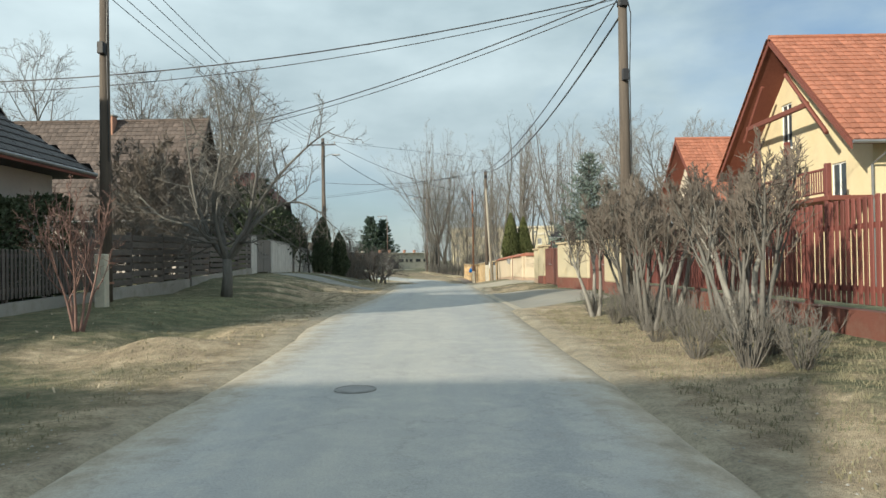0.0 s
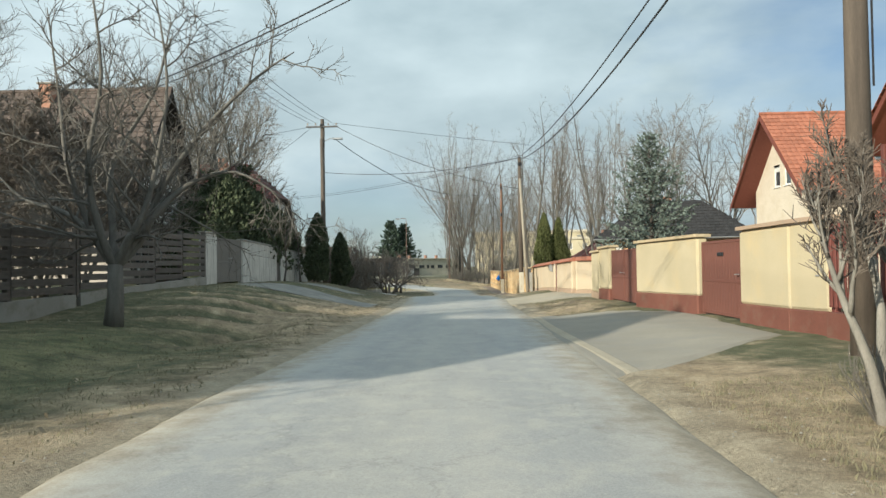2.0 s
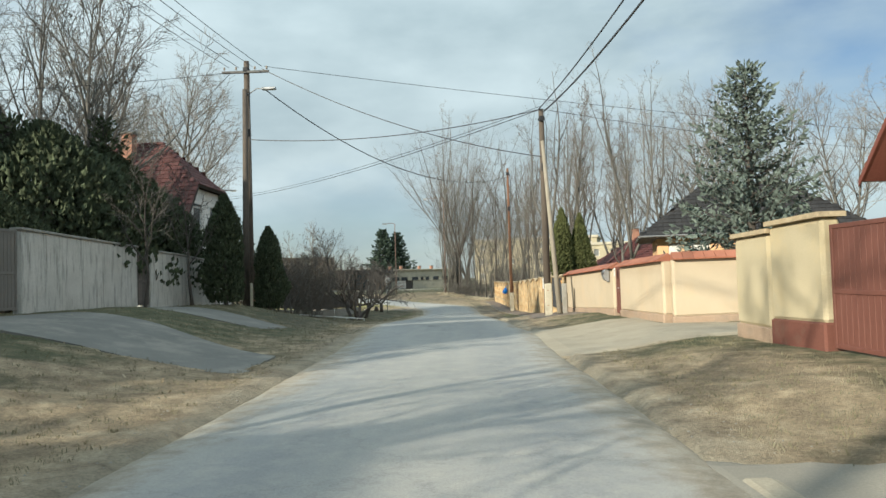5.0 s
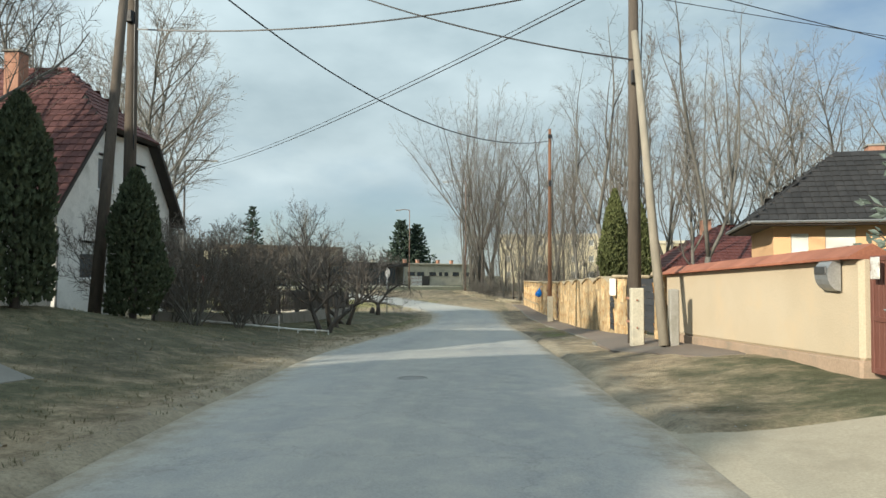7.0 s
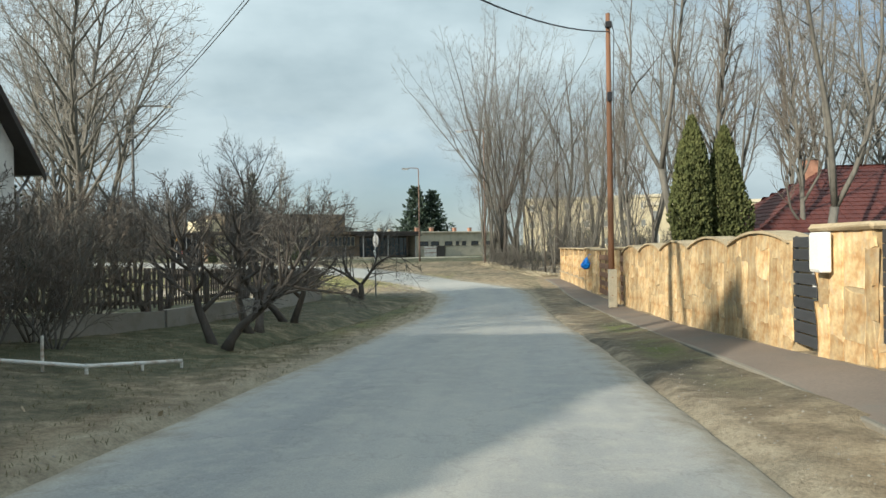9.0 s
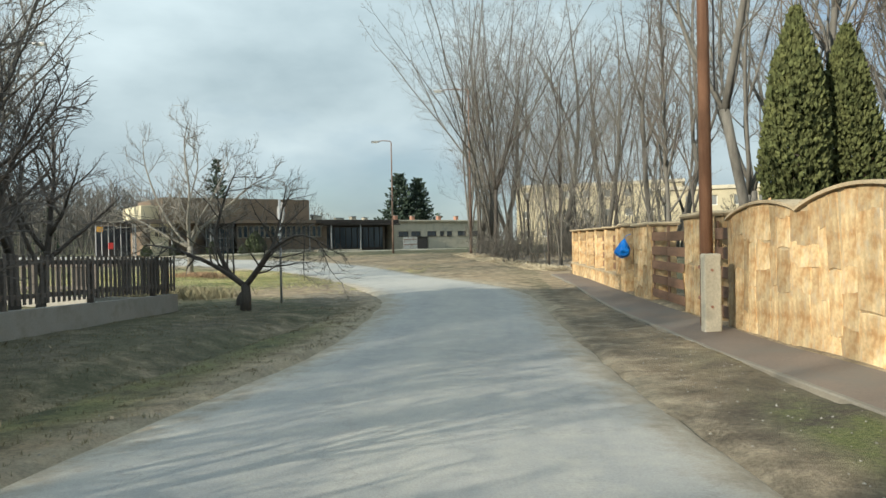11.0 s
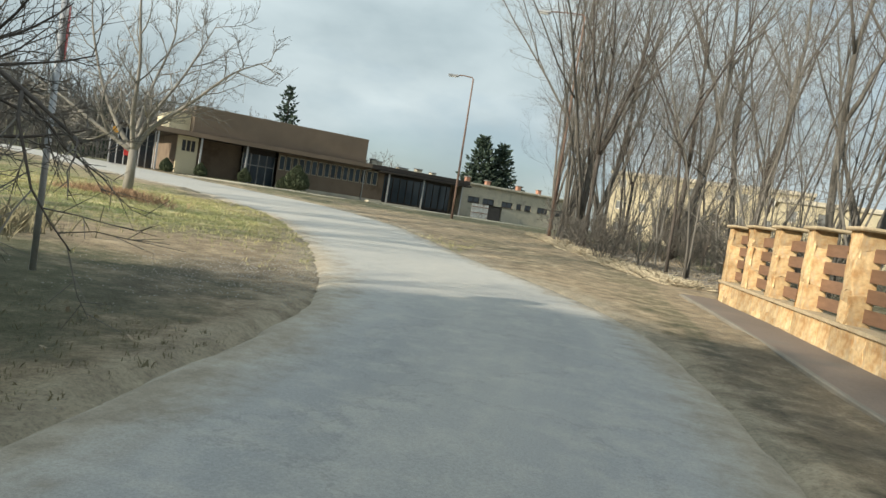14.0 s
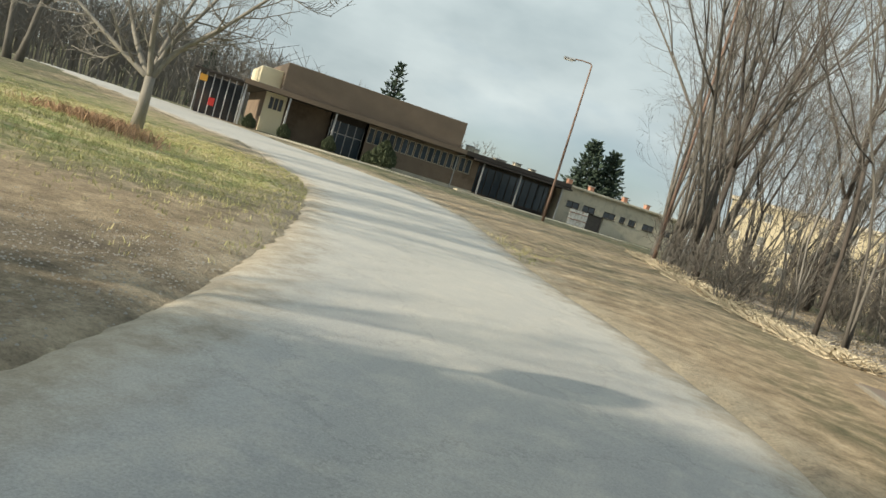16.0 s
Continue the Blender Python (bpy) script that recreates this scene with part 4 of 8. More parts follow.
def forked_tree(name, seed, r, trunk_top, limbs_at, label, category, bark, twigs, n1=14, ln=1.35, n2=9, n3=6, tw=.0065, curl=.07, group=""):
    """A gnarled leafless tree: a short trunk and a few drawn main limbs, with branches and twigs along them."""
    rng = random.Random(seed)
    trunk, limbs, crown = Mesh(), Mesh(), Mesh()
    top = Vector(trunk_top)
    trunk.tube([(0, 0, -.15), top * .5 + Vector((.03, 0, 0)), top], [r * 1.3, r, r * .92], 9)
    for pts in limbs_at:
        line = [top - Vector((0, 0, .06))] + [Vector(p) for p in pts]
        line = [Vector(p) for p in spline([tuple(p) for p in line], 4)]
        n = len(line) - 1
        trunk.tube(line, [r * .64 * (1 - .9 * k / n) for k in range(n + 1)], 7)
        for i in range(n1):
            u = .16 + .82 * (i + rng.random()) / n1
            p, d = point_on(line, min(u, .99))
            l1 = ln * (1.1 - .45 * u) * rng.uniform(.6, 1.25)
            b = shoot(rng, p, twist(d, radians(rng.uniform(35, 80)), rng.uniform(0, 6.28)), l1, 5, .13, curl)
            r1 = r * .26 * (1 - .6 * u)
            limbs.tube(b, [max(tw, r1 * (1 - .75 * k / 5)) for k in range(6)], 5)
            for j in range(n2):
                v = .15 + .83 * (j + rng.random()) / n2
                q, e = point_on(b, min(v, .99))
                l2 = l1 * .5 * rng.uniform(.5, 1.2)
                c = shoot(rng, q, twist(e, radians(rng.uniform(25, 65)), rng.uniform(0, 6.28)), l2, 3, .15, curl)
                crown.tube(c, [tw * (1.2 - .25 * k) for k in range(4)], 3, False)
                for _ in range(n3):
                    q3, d3 = point_on(c, rng.uniform(.15, .98))
                    crown.tube(shoot(rng, q3, twist(d3, radians(rng.uniform(25, 60)), rng.uniform(0, 6.28)), l2 * rng.uniform(.3, .6), 1, .1, curl), [tw * .7, tw * .35], 3, False)
    ob = thing(name, Matrix(), label, category, group)
    part("trunk", trunk, bark, ob, smooth_shade=True)
    part("bough", limbs, bark, ob, smooth_shade=True, kind="stuff")
    part("crown", crown, twigs, ob, kind="stuff")
    return ob



def wood_tree(name, seed, h, r, fork, leaders, label, bark, twigs, lean=(0, 0), spread=18, reach=.15, tw=.006, per=.85, group=""):
    """A tall leafless woodland tree: a crooked trunk that splits into rising leaders, which fork again."""
    rng = random.Random(seed)
    trunk, limbs, crown = Mesh(), Mesh(), Mesh()
    d = Vector((lean[0] + rng.gauss(0, .05), lean[1] + rng.gauss(0, .05), 1)).normalized()
    stem = shoot(rng, Vector((0, 0, -.15)), d, h * fork + .15, 4, .06, .03)
    trunk.tube(stem, [r * 1.35, r * 1.08, r, r * .96, r * .92], 8)
    axes = []
    turn = rng.uniform(0, 6.28)
    for i in range(leaders):
        d1 = twist((stem[-1] - stem[-2]).normalized(), radians(spread * rng.uniform(.45, 1.2)), turn + 6.28 * i / leaders + rng.gauss(0, .4))
        r1 = r * (.82 if i == 0 else rng.uniform(.5, .7)) * (1 if leaders < 3 else .9)
        ln = h * (1 - fork) * (1 if i == 0 else rng.uniform(.75, 1.02))
        line = shoot(rng, stem[-1] - Vector((0, 0, .1)), d1, ln, 9, .085, .045)
        axes.append((line, r1, ln))
        for u0 in ([rng.uniform(.25, .42), rng.uniform(.48, .65)] if r1 > r * .55 else [rng.uniform(.3, .55)]):
            p, dd = point_on(line, u0)
            l2 = ln * (1 - u0) * rng.uniform(.7, 1.0)
            axes.append((shoot(rng, p, twist(dd, radians(rng.uniform(18, 36)), rng.uniform(0, 6.28)), l2, 6, .085, .06), r1 * (1 - .85 * u0) * .72, l2))
    for line, r1, ln in axes:
        n = len(line) - 1
        trunk.tube(line, [max(tw, r1 * (1 - .9 * k / n)) for k in range(n + 1)], 6)
        count = max(4, int(ln * per))
        for i in range(count):
            u = .14 + .85 * (i + rng.random()) / count
            p, dd = point_on(line, min(u, .99))
            l1 = h * reach * (1.1 - .6 * u) * rng.uniform(.5, 1.25)
            b = shoot(rng, p, twist(dd, radians(rng.uniform(30, 68)), i * 2.4 + rng.uniform(-.6, .6)), l1, 5, .11, .08)
            rb = max(tw * 1.5, r1 * .3 * (1 - .75 * u))
            limbs.tube(b, [max(tw * .8, rb * (1 - .8 * k / 5)) for k in range(6)], 4)
            for j in range(6):
                v = .15 + .83 * (j + rng.random()) / 6
                q, de = point_on(b, min(v, .99))
                l2 = l1 * .42 * (1.15 - .6 * v) * rng.uniform(.6, 1.3)
                c = shoot(rng, q, twist(de, radians(rng.uniform(25, 60)), rng.uniform(0, 6.28)), l2, 3, .14, .07)
                crown.tube(c, [tw * (1.1 - .22 * k) for k in range(4)], 3, False)
                for _ in range(3):
                    q3, d3 = point_on(c, rng.uniform(.15, .98))
                    crown.tube(shoot(rng, q3, twist(d3, radians(rng.uniform(25, 60)), rng.uniform(0, 6.28)), l2 * rng.uniform(.35, .65), 1, .1, .06), [tw * .7, tw * .35], 3, False)
    ob = thing(name, Matrix(), label, "tree", group)
    part("trunk", trunk, bark, ob, smooth_shade=True)
    part("bough", limbs, bark, ob, smooth_shade=True, kind="stuff")
    part("crown", crown, twigs, ob, kind="stuff")
    return ob


# ---- houses ----
TILE_MESH = {}


def tile_data(mat, w, l):
    """One roof tile: a slightly curved plate with a thick lower edge."""
    key = (mat.name, w, l)
    if key not in TILE_MESH:
        m = Mesh()
        a, t = w * .96 / 2, .022
        xs = (-a, -a * .35, a * .35, a)
        hs = (.0, .018, .018, .0)
        verts = [(x, 0, h + t + .016) for x, h in zip(xs, hs)] + [(x, l * 1.04, h * .6 + t * .6) for x, h in zip(xs, hs)] + [(x, 0, .004) for x in xs]
        m.add(verts, [(0, 1, 5, 4), (1, 2, 6, 5), (2, 3, 7, 6), (8, 9, 1, 0), (9, 10, 2, 1), (10, 11, 3, 2), (0, 4, 8), (3, 11, 7)])
        TILE_MESH[key] = m
    return TILE_MESH[key]


def roof_plane(parent, poly, mat, board, w=.30, l=.34, singles=0, thick=.16, name="roof"):
    """A roof slope; poly is counter-clockwise from outside and begins with its eave. It gets boards below and tiles above."""
    P = [Vector(p) for p in poly]
    u = (P[1] - P[0]).normalized()
    nrm = u.cross(P[-1] - P[0])
    if nrm.z < 0:
        nrm = -nrm
    nrm.normalize()
    v = nrm.cross(u)
    b = Mesh()
    n = len(P)
    b.add([p - nrm * thick for p in P] + P, [tuple(range(n - 1, -1, -1)), tuple(range(n, 2 * n))] + [(i, (i + 1) % n, (i + 1) % n + n, i + n) for i in range(n)])
    roof = part(name, b, board, parent)
    uv = [((p - P[0]).dot(u), (p - P[0]).dot(v)) for p in P]
    u0, u1 = min(q[0] for q in uv), max(q[0] for q in uv)
    v1 = max(q[1] for q in uv)
    spots = []
    j = 0
    while j * l < v1 - .04:
        x = u0 + w / 2
        while x < u1:
            spots.append((x, j * l))
            x += w
        j += 1
    ok = inside(uv, [s[0] for s in spots], [s[1] + .12 for s in spots])
    spots = [s for s, o in zip(spots, ok) if o]
    t = tile_data(mat, w, l)
    rot = Matrix((u, v, nrm)).transposed()
    rng = random.Random(len(spots))
    rest, shared = Mesh(), None
    for i, (x, y) in enumerate(spots):
        o = P[0] + u * x + v * y + nrm * (.004 + rng.uniform(0, .006))
        if i < singles:
            shared = shared or t.data(mat, "roof_tile")
            part("roof_tile", shared, mat, roof, m=Matrix.LocRotScale(o, rot.to_quaternion(), None))
        else:
            rest.add([o + rot @ Vector(q) for q in t.v], t.f)
    if rest.v:
        part("roof_tiles", rest, mat, roof, kind="stuff")
    return roof


def window(parent, m, w, h, blind=0.0, bars=1, sill=True, frame_mat=None, pane_mat=None):
    """A window set in a hole of w by h whose lower left corner is at m's origin; m's -y looks out."""
    fm, pm = frame_mat or PVC, pane_mat or PANE
    f = Mesh()
    t = .06
    for x0, x1, z0, z1 in ((0, t, 0, h), (w - t, w, 0, h), (t, w - t, 0, t), (t, w - t, h - t, h)):
        f.cbox(x0, x1, .05, .12, z0, z1, .008)
    for i in range(1, bars + 1):
        c = w * i / (bars + 1)
        f.cbox(c - .04, c + .04, .055, .115, t, h - t, .008)
    win = part("window", f, fm, parent, m=m)
    part("pane", Mesh().box(t - .01, w - t + .01, .08, .095, t - .01, h - t + .01), pm, win)
    if sill:
        part("sill", Mesh().cbox(-.06, w + .06, -.07, .06, -.06, -.01, .01), fm, win)
    if blind:
        zs, s = [], Mesh()
        k = max(2, int(h * blind / .055))
        for i in range(k):
            zs += [(.03, h - i * .055), (.048, h - i * .055 - .045), (.05, h - i * .055 - .05)]
        n = len(zs)
        s.add([(.02, y, z) for y, z in zs] + [(w - .02, y, z) for y, z in zs], [(i, i + 1, i + 1 + n, i + n) for i in range(n - 1)])
        bl = part("blind", s, SHUTTER, win)
        part("blind_box", Mesh().cbox(0, w, .0, .05, h - .02, h + .12, .01), SHUTTER, bl)
    return win


def gabled_house(name, m, wd, dp, foot, eave, ridge, label, wall_mat, tile_mat, front=(), near_side=(), over=.7, gable_over=.6, hip=0.0, board=None, tile=(.30, .34), singles=0, chimney=None, back_over=.5, skylights=((3.2, 2.2, .8, 1.2),)):
    """A house whose gable looks along -y of m; wd across the gable, dp along the ridge. Heights are over m. near_side lists windows of the +x wall as (y, z, w, h)."""
    board = board or EAVE_WOOD
    ob = thing(name, m, label, "house")
    hw, th = wd / 2, .35
    run = hw + over
    slope = (ridge - eave) / run
    wtop = eave + slope * over - .18
    apex = wtop + slope * hw
    if hip:
        hz = ridge - hip
        hx = (ridge - hz) / slope
        wz = min(apex, hz - .1)
        cut = max(0, (apex - wz) / slope)
        spans = [(-hw, -cut, foot, foot, wtop, wz), (-cut, cut, foot, foot, wz, wz), (cut, hw, foot, foot, wz, wtop)]
    else:
        spans = [(-hw, 0, foot, foot, wtop, apex), (0, hw, foot, foot, apex, wtop)]
    holes = [(x, x + w, z, z + h) for x, z, w, h, *_ in front]
    part("wall", wall_mesh(spans, holes, 0, th), wall_mat, ob)
    part("wall", wall_mesh(spans, [], dp - th, dp), wall_mat, ob)
    side = pose(hw, 0, 0, 0, 0, 90)
    part("wall", wall_mesh([(th, dp - th, foot, foot, wtop, wtop)], [(y, y + w, z, z + h) for y, z, w, h, *_ in near_side], 0, th), wall_mat, ob, m=side)
    part("wall", wall_mesh([(th, dp - th, foot, foot, wtop, wtop)], [], -th, 0), wall_mat, ob, m=pose(-hw, 0, 0, 0, 0, 90))
    for x, z, w, h, *r in front:
        window(ob, pose(x, 0, z), w, h, *(r or ()))
    for y, z, w, h, *r in near_side:
        window(ob, side @ pose(y, 0, z), w, h, *(r or ()))
    part("floor", Mesh().box(-hw + th, hw - th, th, dp - th, foot, foot + .2), CONCRETE, ob)
    g0, g1 = -gable_over, dp + back_over
    if hip:
        yr = g0 + hip / slope * 1.25
        roof_plane(ob, [(run, g0, eave), (run, g1, eave), (0, g1, ridge), (0, yr, ridge), (hx, g0, hz)], tile_mat, board, *tile, singles)
        roof_plane(ob, [(-run, g1, eave), (-run, g0, eave), (-hx, g0, hz), (0, yr, ridge), (0, g1, ridge)], tile_mat, board, *tile)
        roof_plane(ob, [(-hx, g0, hz), (hx, g0, hz), (0, yr, ridge)], tile_mat, board, *tile)
    else:
        roof_plane(ob, [(run, g0, eave), (run, g1, eave), (0, g1, ridge), (0, g0, ridge)], tile_mat, board, *tile, singles)
        roof_plane(ob, [(-run, g1, eave), (-run, g0, eave), (0, g0, ridge), (0, g1, ridge)], tile_mat, board, *tile)
    rc = Mesh()
    y = (yr if hip else g0)
    while y < g1 - .1:
        rc.tube([(0, y, ridge + .02), (0, y + .36, ridge + .035)], [.12, .10], 8)
        y += .34
    part("ridge_tiles", rc, tile_mat, ob, kind="stuff")
    zt = (ridge - hip) if hip else ridge
    for s in (-1, 1):
        barge = Mesh()
        e = Vector((s * run, g0 - .03, eave - .1))
        t = Vector((s * (hx if hip else 0), g0 - .03, zt - .1))
        barge.add([e, e + Vector((0, .04, 0)), t + Vector((0, .04, 0)), t, e - Vector((0, 0, .2)), e + Vector((0, .04, -.2)), t + Vector((0, .04, -.2)), t - Vector((0, 0, .2))],
                  [(0, 1, 2, 3), (7, 6, 5, 4), (0, 3, 7, 4), (1, 5, 6, 2), (0, 4, 5, 1), (3, 2, 6, 7)])
        part("bargeboard", barge, board, ob)
    for s in (-1, 1):
        part("gutter", Mesh().tube([(s * (run + .06), g0, eave - .06), (s * (run + .06), g1, eave - .06)], .065, 8), GUTTER, ob)
        part("downpipe", Mesh().tube([(s * (run + .05), .1, eave - .1), (s * (run - .1), .1, eave - .3), (s * (hw + .06), -.06, eave - .7), (s * (hw + .06), -.06, foot + .05)], .045, 8), GUTTER, ob)
    if chimney:
        cx, cy, ch = chimney
        zc = ridge - abs(cx) * slope
        c = part("chimney", Mesh().cbox(cx - .3, cx + .3, cy - .3, cy + .3, zc - .6, zc + ch, .01), CHIMNEY, ob)
        part("chimney_cap", Mesh().cbox(cx - .37, cx + .37, cy - .37, cy + .37, zc + ch, zc + ch + .09, .015), CONCRETE, c)
    for yy, up, w, l in skylights:
        # a roof window on the +x slope
        d = Vector((-1, 0, slope)).normalized()
        o = Vector((run, yy, eave)) + d * up
        nn = Vector((slope, 0, 1)).normalized()
        sm = Matrix((Vector((0, 1, 0)), d, -nn)).transposed()
        mm = Matrix.LocRotScale(o + nn * .09, Matrix((Vector((0, 1, 0)), d, Vector((0, 1, 0)).cross(d))).transposed().to_quaternion(), None)
        sk = part("roof_window", Mesh().cbox(0, w, 0, l, -.1, .03, .01), GUTTER, ob, m=mm)
        part("pane", Mesh().box(.07, w - .07, .07, l - .07, .03, .036), PANE, sk)
    return ob


def hip_house(name, m, wx, wy, foot, eave, ridge, label, wall_mat, roof_mat, over=.7, windows=(), sides=(), tile=(.32, .36), chimney=None, tiled=True):
    """A house with a hipped roof; its corner at m's origin, wx by wy. windows are in the -y wall, sides in the -x wall (from its far end)."""
    ob = thing(name, m, label, "house")
    th = .35
    part("wall", wall_mesh([(0, wx, foot, foot, eave, eave)], [(x, x + w, z, z + h) for x, z, w, h, *_ in windows], 0, th), wall_mat, ob)
    part("wall", wall_mesh([(0, wx, foot, foot, eave, eave)], [], wy - th, wy), wall_mat, ob)
    left = pose(0, wy - th, 0, 0, 0, -90)
    part("wall", wall_mesh([(0, wy - 2 * th, foot, foot, eave, eave)], [(x, x + w, z, z + h) for x, z, w, h, *_ in sides], 0, th), wall_mat, ob, m=left)
    part("wall", wall_mesh([(0, wy - 2 * th, foot, foot, eave, eave)], [], 0, th), wall_mat, ob, m=pose(wx, th, 0, 0, 0, 90))
    for x, z, w, h, *r in windows:
        window(ob, pose(x, 0, z), w, h, *r)
    for x, z, w, h, *r in sides:
        window(ob, left @ pose(x, 0, z), w, h, *r)
    a, b = -over, wx + over
    c, d = -over, wy + over
    half = (d - c) / 2
    r0, r1, cy = a + half, b - half, (c + d) / 2
    if r1 < r0:
        r0 = r1 = (a + b) / 2
    quads = ([(a, c, eave), (b, c, eave), (r1, cy, ridge), (r0, cy, ridge)], [(b, c, eave), (b, d, eave), (r1, cy, ridge)],
             [(b, d, eave), (a, d, eave), (r0, cy, ridge), (r1, cy, ridge)], [(a, d, eave), (a, c, eave), (r0, cy, ridge)])
    for q in quads:
        roof_plane(ob, q, roof_mat, ROOF_EDGE, *tile, 0, .14)
    part("soffit", Mesh().box(a + .02, b - .02, c + .02, d - .02, eave - .16, eave - .13), ROOF_EDGE, ob)
    part("gutter", Mesh().tube([(a, c - .06, eave - .05), (b, c - .06, eave - .05)], .06, 8), GUTTER, ob)
    part("gutter", Mesh().tube([(a - .06, c, eave - .05), (a - .06, d, eave - .05)], .06, 8), GUTTER, ob)
    if chimney:
        cx, cyy, top = chimney
        ch = part("chimney", Mesh().cbox(cx - .3, cx + .3, cyy - .3, cyy + .3, eave + .5, top, .01), CHIMNEY, ob)
        part("chimney_cap", Mesh().cbox(cx - .36, cx + .36, cyy - .36, cyy + .36, top, top + .08, .01), CONCRETE, ch)
    return ob


# the red-roofed house with the balcony; its gable looks on the street
h1 = gabled_house("house", pose(14.6, 28.2, .15, 0, 0, -90), 9.6, 12, -.3, 4.85, 9.95, "cream house with an orange tiled gable roof and timber balcony", WARM_CREAM, TILE_RED,
                  front=((-1.6, 5.6, .9, 1.9), (2.2, 3.2, 1.0, 1.3), (-3.6, 1.0, 1.2, 1.3)), near_side=((2, 1, 1.2, 1.3), (6, 1, 1.2, 1.3)), over=.9, gable_over=1.2, tile=(.30, .33), singles=300)
bal = part("balcony", Mesh().cbox(-3.6, 4.9, -1.6, 0, 2.95, 3.12, .02), EAVE_WOOD, h1, "brown timber balcony")
for bx in (-3.4, -.6, 1.9, 4.7):
    part("post", Mesh().cbox(bx - .09, bx + .09, -1.58, -1.4, -.3, 6.2 - abs(bx) * .42, .015), PICKET_RED, bal)
part("rail", Mesh().cbox(-3.5, 4.8, -1.56, -1.48, 4.0, 4.08, .01).cbox(-3.5, 4.8, -1.56, -1.48, 3.22, 3.28, .01), PICKET_RED, bal)
baluster = Mesh().cbox(-.035, .035, -.012, .012, 0, .74, .006).data(PICKET_RED, "baluster")
for i in range(52):
    part("baluster", baluster, PICKET_RED, bal, m=pose(-3.42 + i * .158, -1.52, 3.27))
part("beam", Mesh().cbox(-2.6, 2.6, -1.1, -.95, 6.6, 6.8, .02), EAVE_WOOD, h1)
part("brace", Mesh().tube([(-1.0, -1.05, 8.2), (-2.9, -1.05, 6.2)], .08, 6), EAVE_WOOD, h1)
part("brace", Mesh().tube([(1.0, -1.05, 8.2), (3.9, -1.05, 5.4)], .08, 6), EAVE_WOOD, h1)

# the second house with the orange roof
h2 = gabled_house("house", pose(17.3, 48.3, .0, 0, 0, -90), 7.4, 13, -.3, 4.7, 9.35, "cream house with an orange tiled gable roof", HOUSE_CREAM, TILE_RED,
                  front=((-1.15, 5.45, .75, 1.1, .25, 0), (.15, 5.45, .75, 1.1, .25, 0), (-1.2, 2.2, .8, 1.2, .2, 0), (.8, 2.2, .8, 1.2, .2, 0)), near_side=((2, 2.2, 1.2, 1.3),), over=.95, gable_over=1.2, singles=0)
# lower porch roof on its near side
porch = part("porch", Mesh().cbox(3.75, 7.6, .8, .98, -.3, 3.6, .02).cbox(7.4, 7.6, 5.8, 6.0, -.3, 3.2, .02), HOUSE_CREAM, h2)
roof_plane(h2, [(8.2, .2, 3.15), (8.2, 7, 3.15), (3.9, 7, 5.2), (3.9, .2, 5.2)], TILE_RED, EAVE_WOOD)
lamp_body = part("wall_lamp", Mesh().cbox(4.6, 4.72, .62, .8, 2.35, 2.65, .02), BLACK_METAL, h2, "black wall lantern")

# white house with the red half-hipped roof
h3 = gabled_house("house", pose(-14.6, 63.3, .0, 0, 0, 90), 8.4, 5.6, -.6, 3.35, 9.28, "white house with a dark red half-hipped tile roof", WHITE_WALL, TILE_DEEP,
                  front=((-1.75, 4.25, 1.15, 1.3, .12, 0), (.75, 4.25, 1.15, 1.3, .12, 0), (-2.8, .9, 1.2, 1.3, .3, 0), (1.4, .9, 1.2, 1.3, .3, 0)), over=.75, gable_over=.45, hip=2.65, board=ROOF_EDGE, chimney=(-.9, 3.9, 1.5))
# brown-roofed house behind the slatted fence
hb = gabled_house("house", pose(-14.9, 42.8, .55, 0, 0, 90), 7.6, 13.5, -.4, 3.2, 9.5, "house with a weathered brown tile roof and white balcony gable", GREY_WALL, TILE_BROWN,
                  front=((-1.9, 3.6, 1.1, 1.5, .3, 0), (.7, 3.6, 1.1, 1.5, .3, 0), (-2.4, .8, 1.4, 1.3, .0, 1), (1.2, .8, 1.4, 1.3, .0, 1)), over=.6, gable_over=.7, chimney=(-.4, 5.2, .8), board=ROOF_EDGE, skylights=((3.0, 2.4, .8, 1.3), (5.4, 2.4, .8, 1.3)))
hb_bal = part("balcony", Mesh().cbox(-3.2, 3.0, -.95, 0, 2.85, 3.0, .02), WHITE_WALL, hb, "white balcony slab with rails")
for zz in (3.15, 3.4, 3.65, 3.88):
    part("rail", Mesh().cbox(-3.2, 3.0, -.93, -.89, zz, zz + .07, .008), PVC, hb_bal)
for xx in (-3.15, -.1, 2.95):
    part("post", Mesh().cbox(xx - .04, xx + .04, -.94, -.86, 2.98, 3.95, .008), PVC, hb_bal)
# dark-roofed house next to the picket fence
ha = hip_house("house", pose(-11.0, 10.1, .3, 0, 0, 90), 9.3, 6.1, -.4, 3.7, 6.9, "house with a dark hipped tile roof, roof windows and beige walls", GREY_WALL, TILE_DARK, .8,
               windows=((1.2, .8, 1.2, 1.3), (4.6, .8, 1.2, 1.3), (7.4, 1.2, .9, 1.2)))
ha_pitch = math.degrees(math.atan2(3.2, 3.85))
for rx_ in (4.9, 6.5):
    rw = part("roof_window", Mesh().cbox(0, .8, 0, 1.15, -.05, .06, .01), GUTTER, ha, m=pose(rx_, .35, 4.72, ha_pitch, 0, 0))
    part("pane", Mesh().box(.07, .73, .07, 1.08, .06, .066), PANE, rw)
part("fascia", Mesh().cbox(-.8, 10.1, -.86, -.8, 3.52, 3.7, .01), EAVE_WOOD, ha, "red-brown timber fascia")
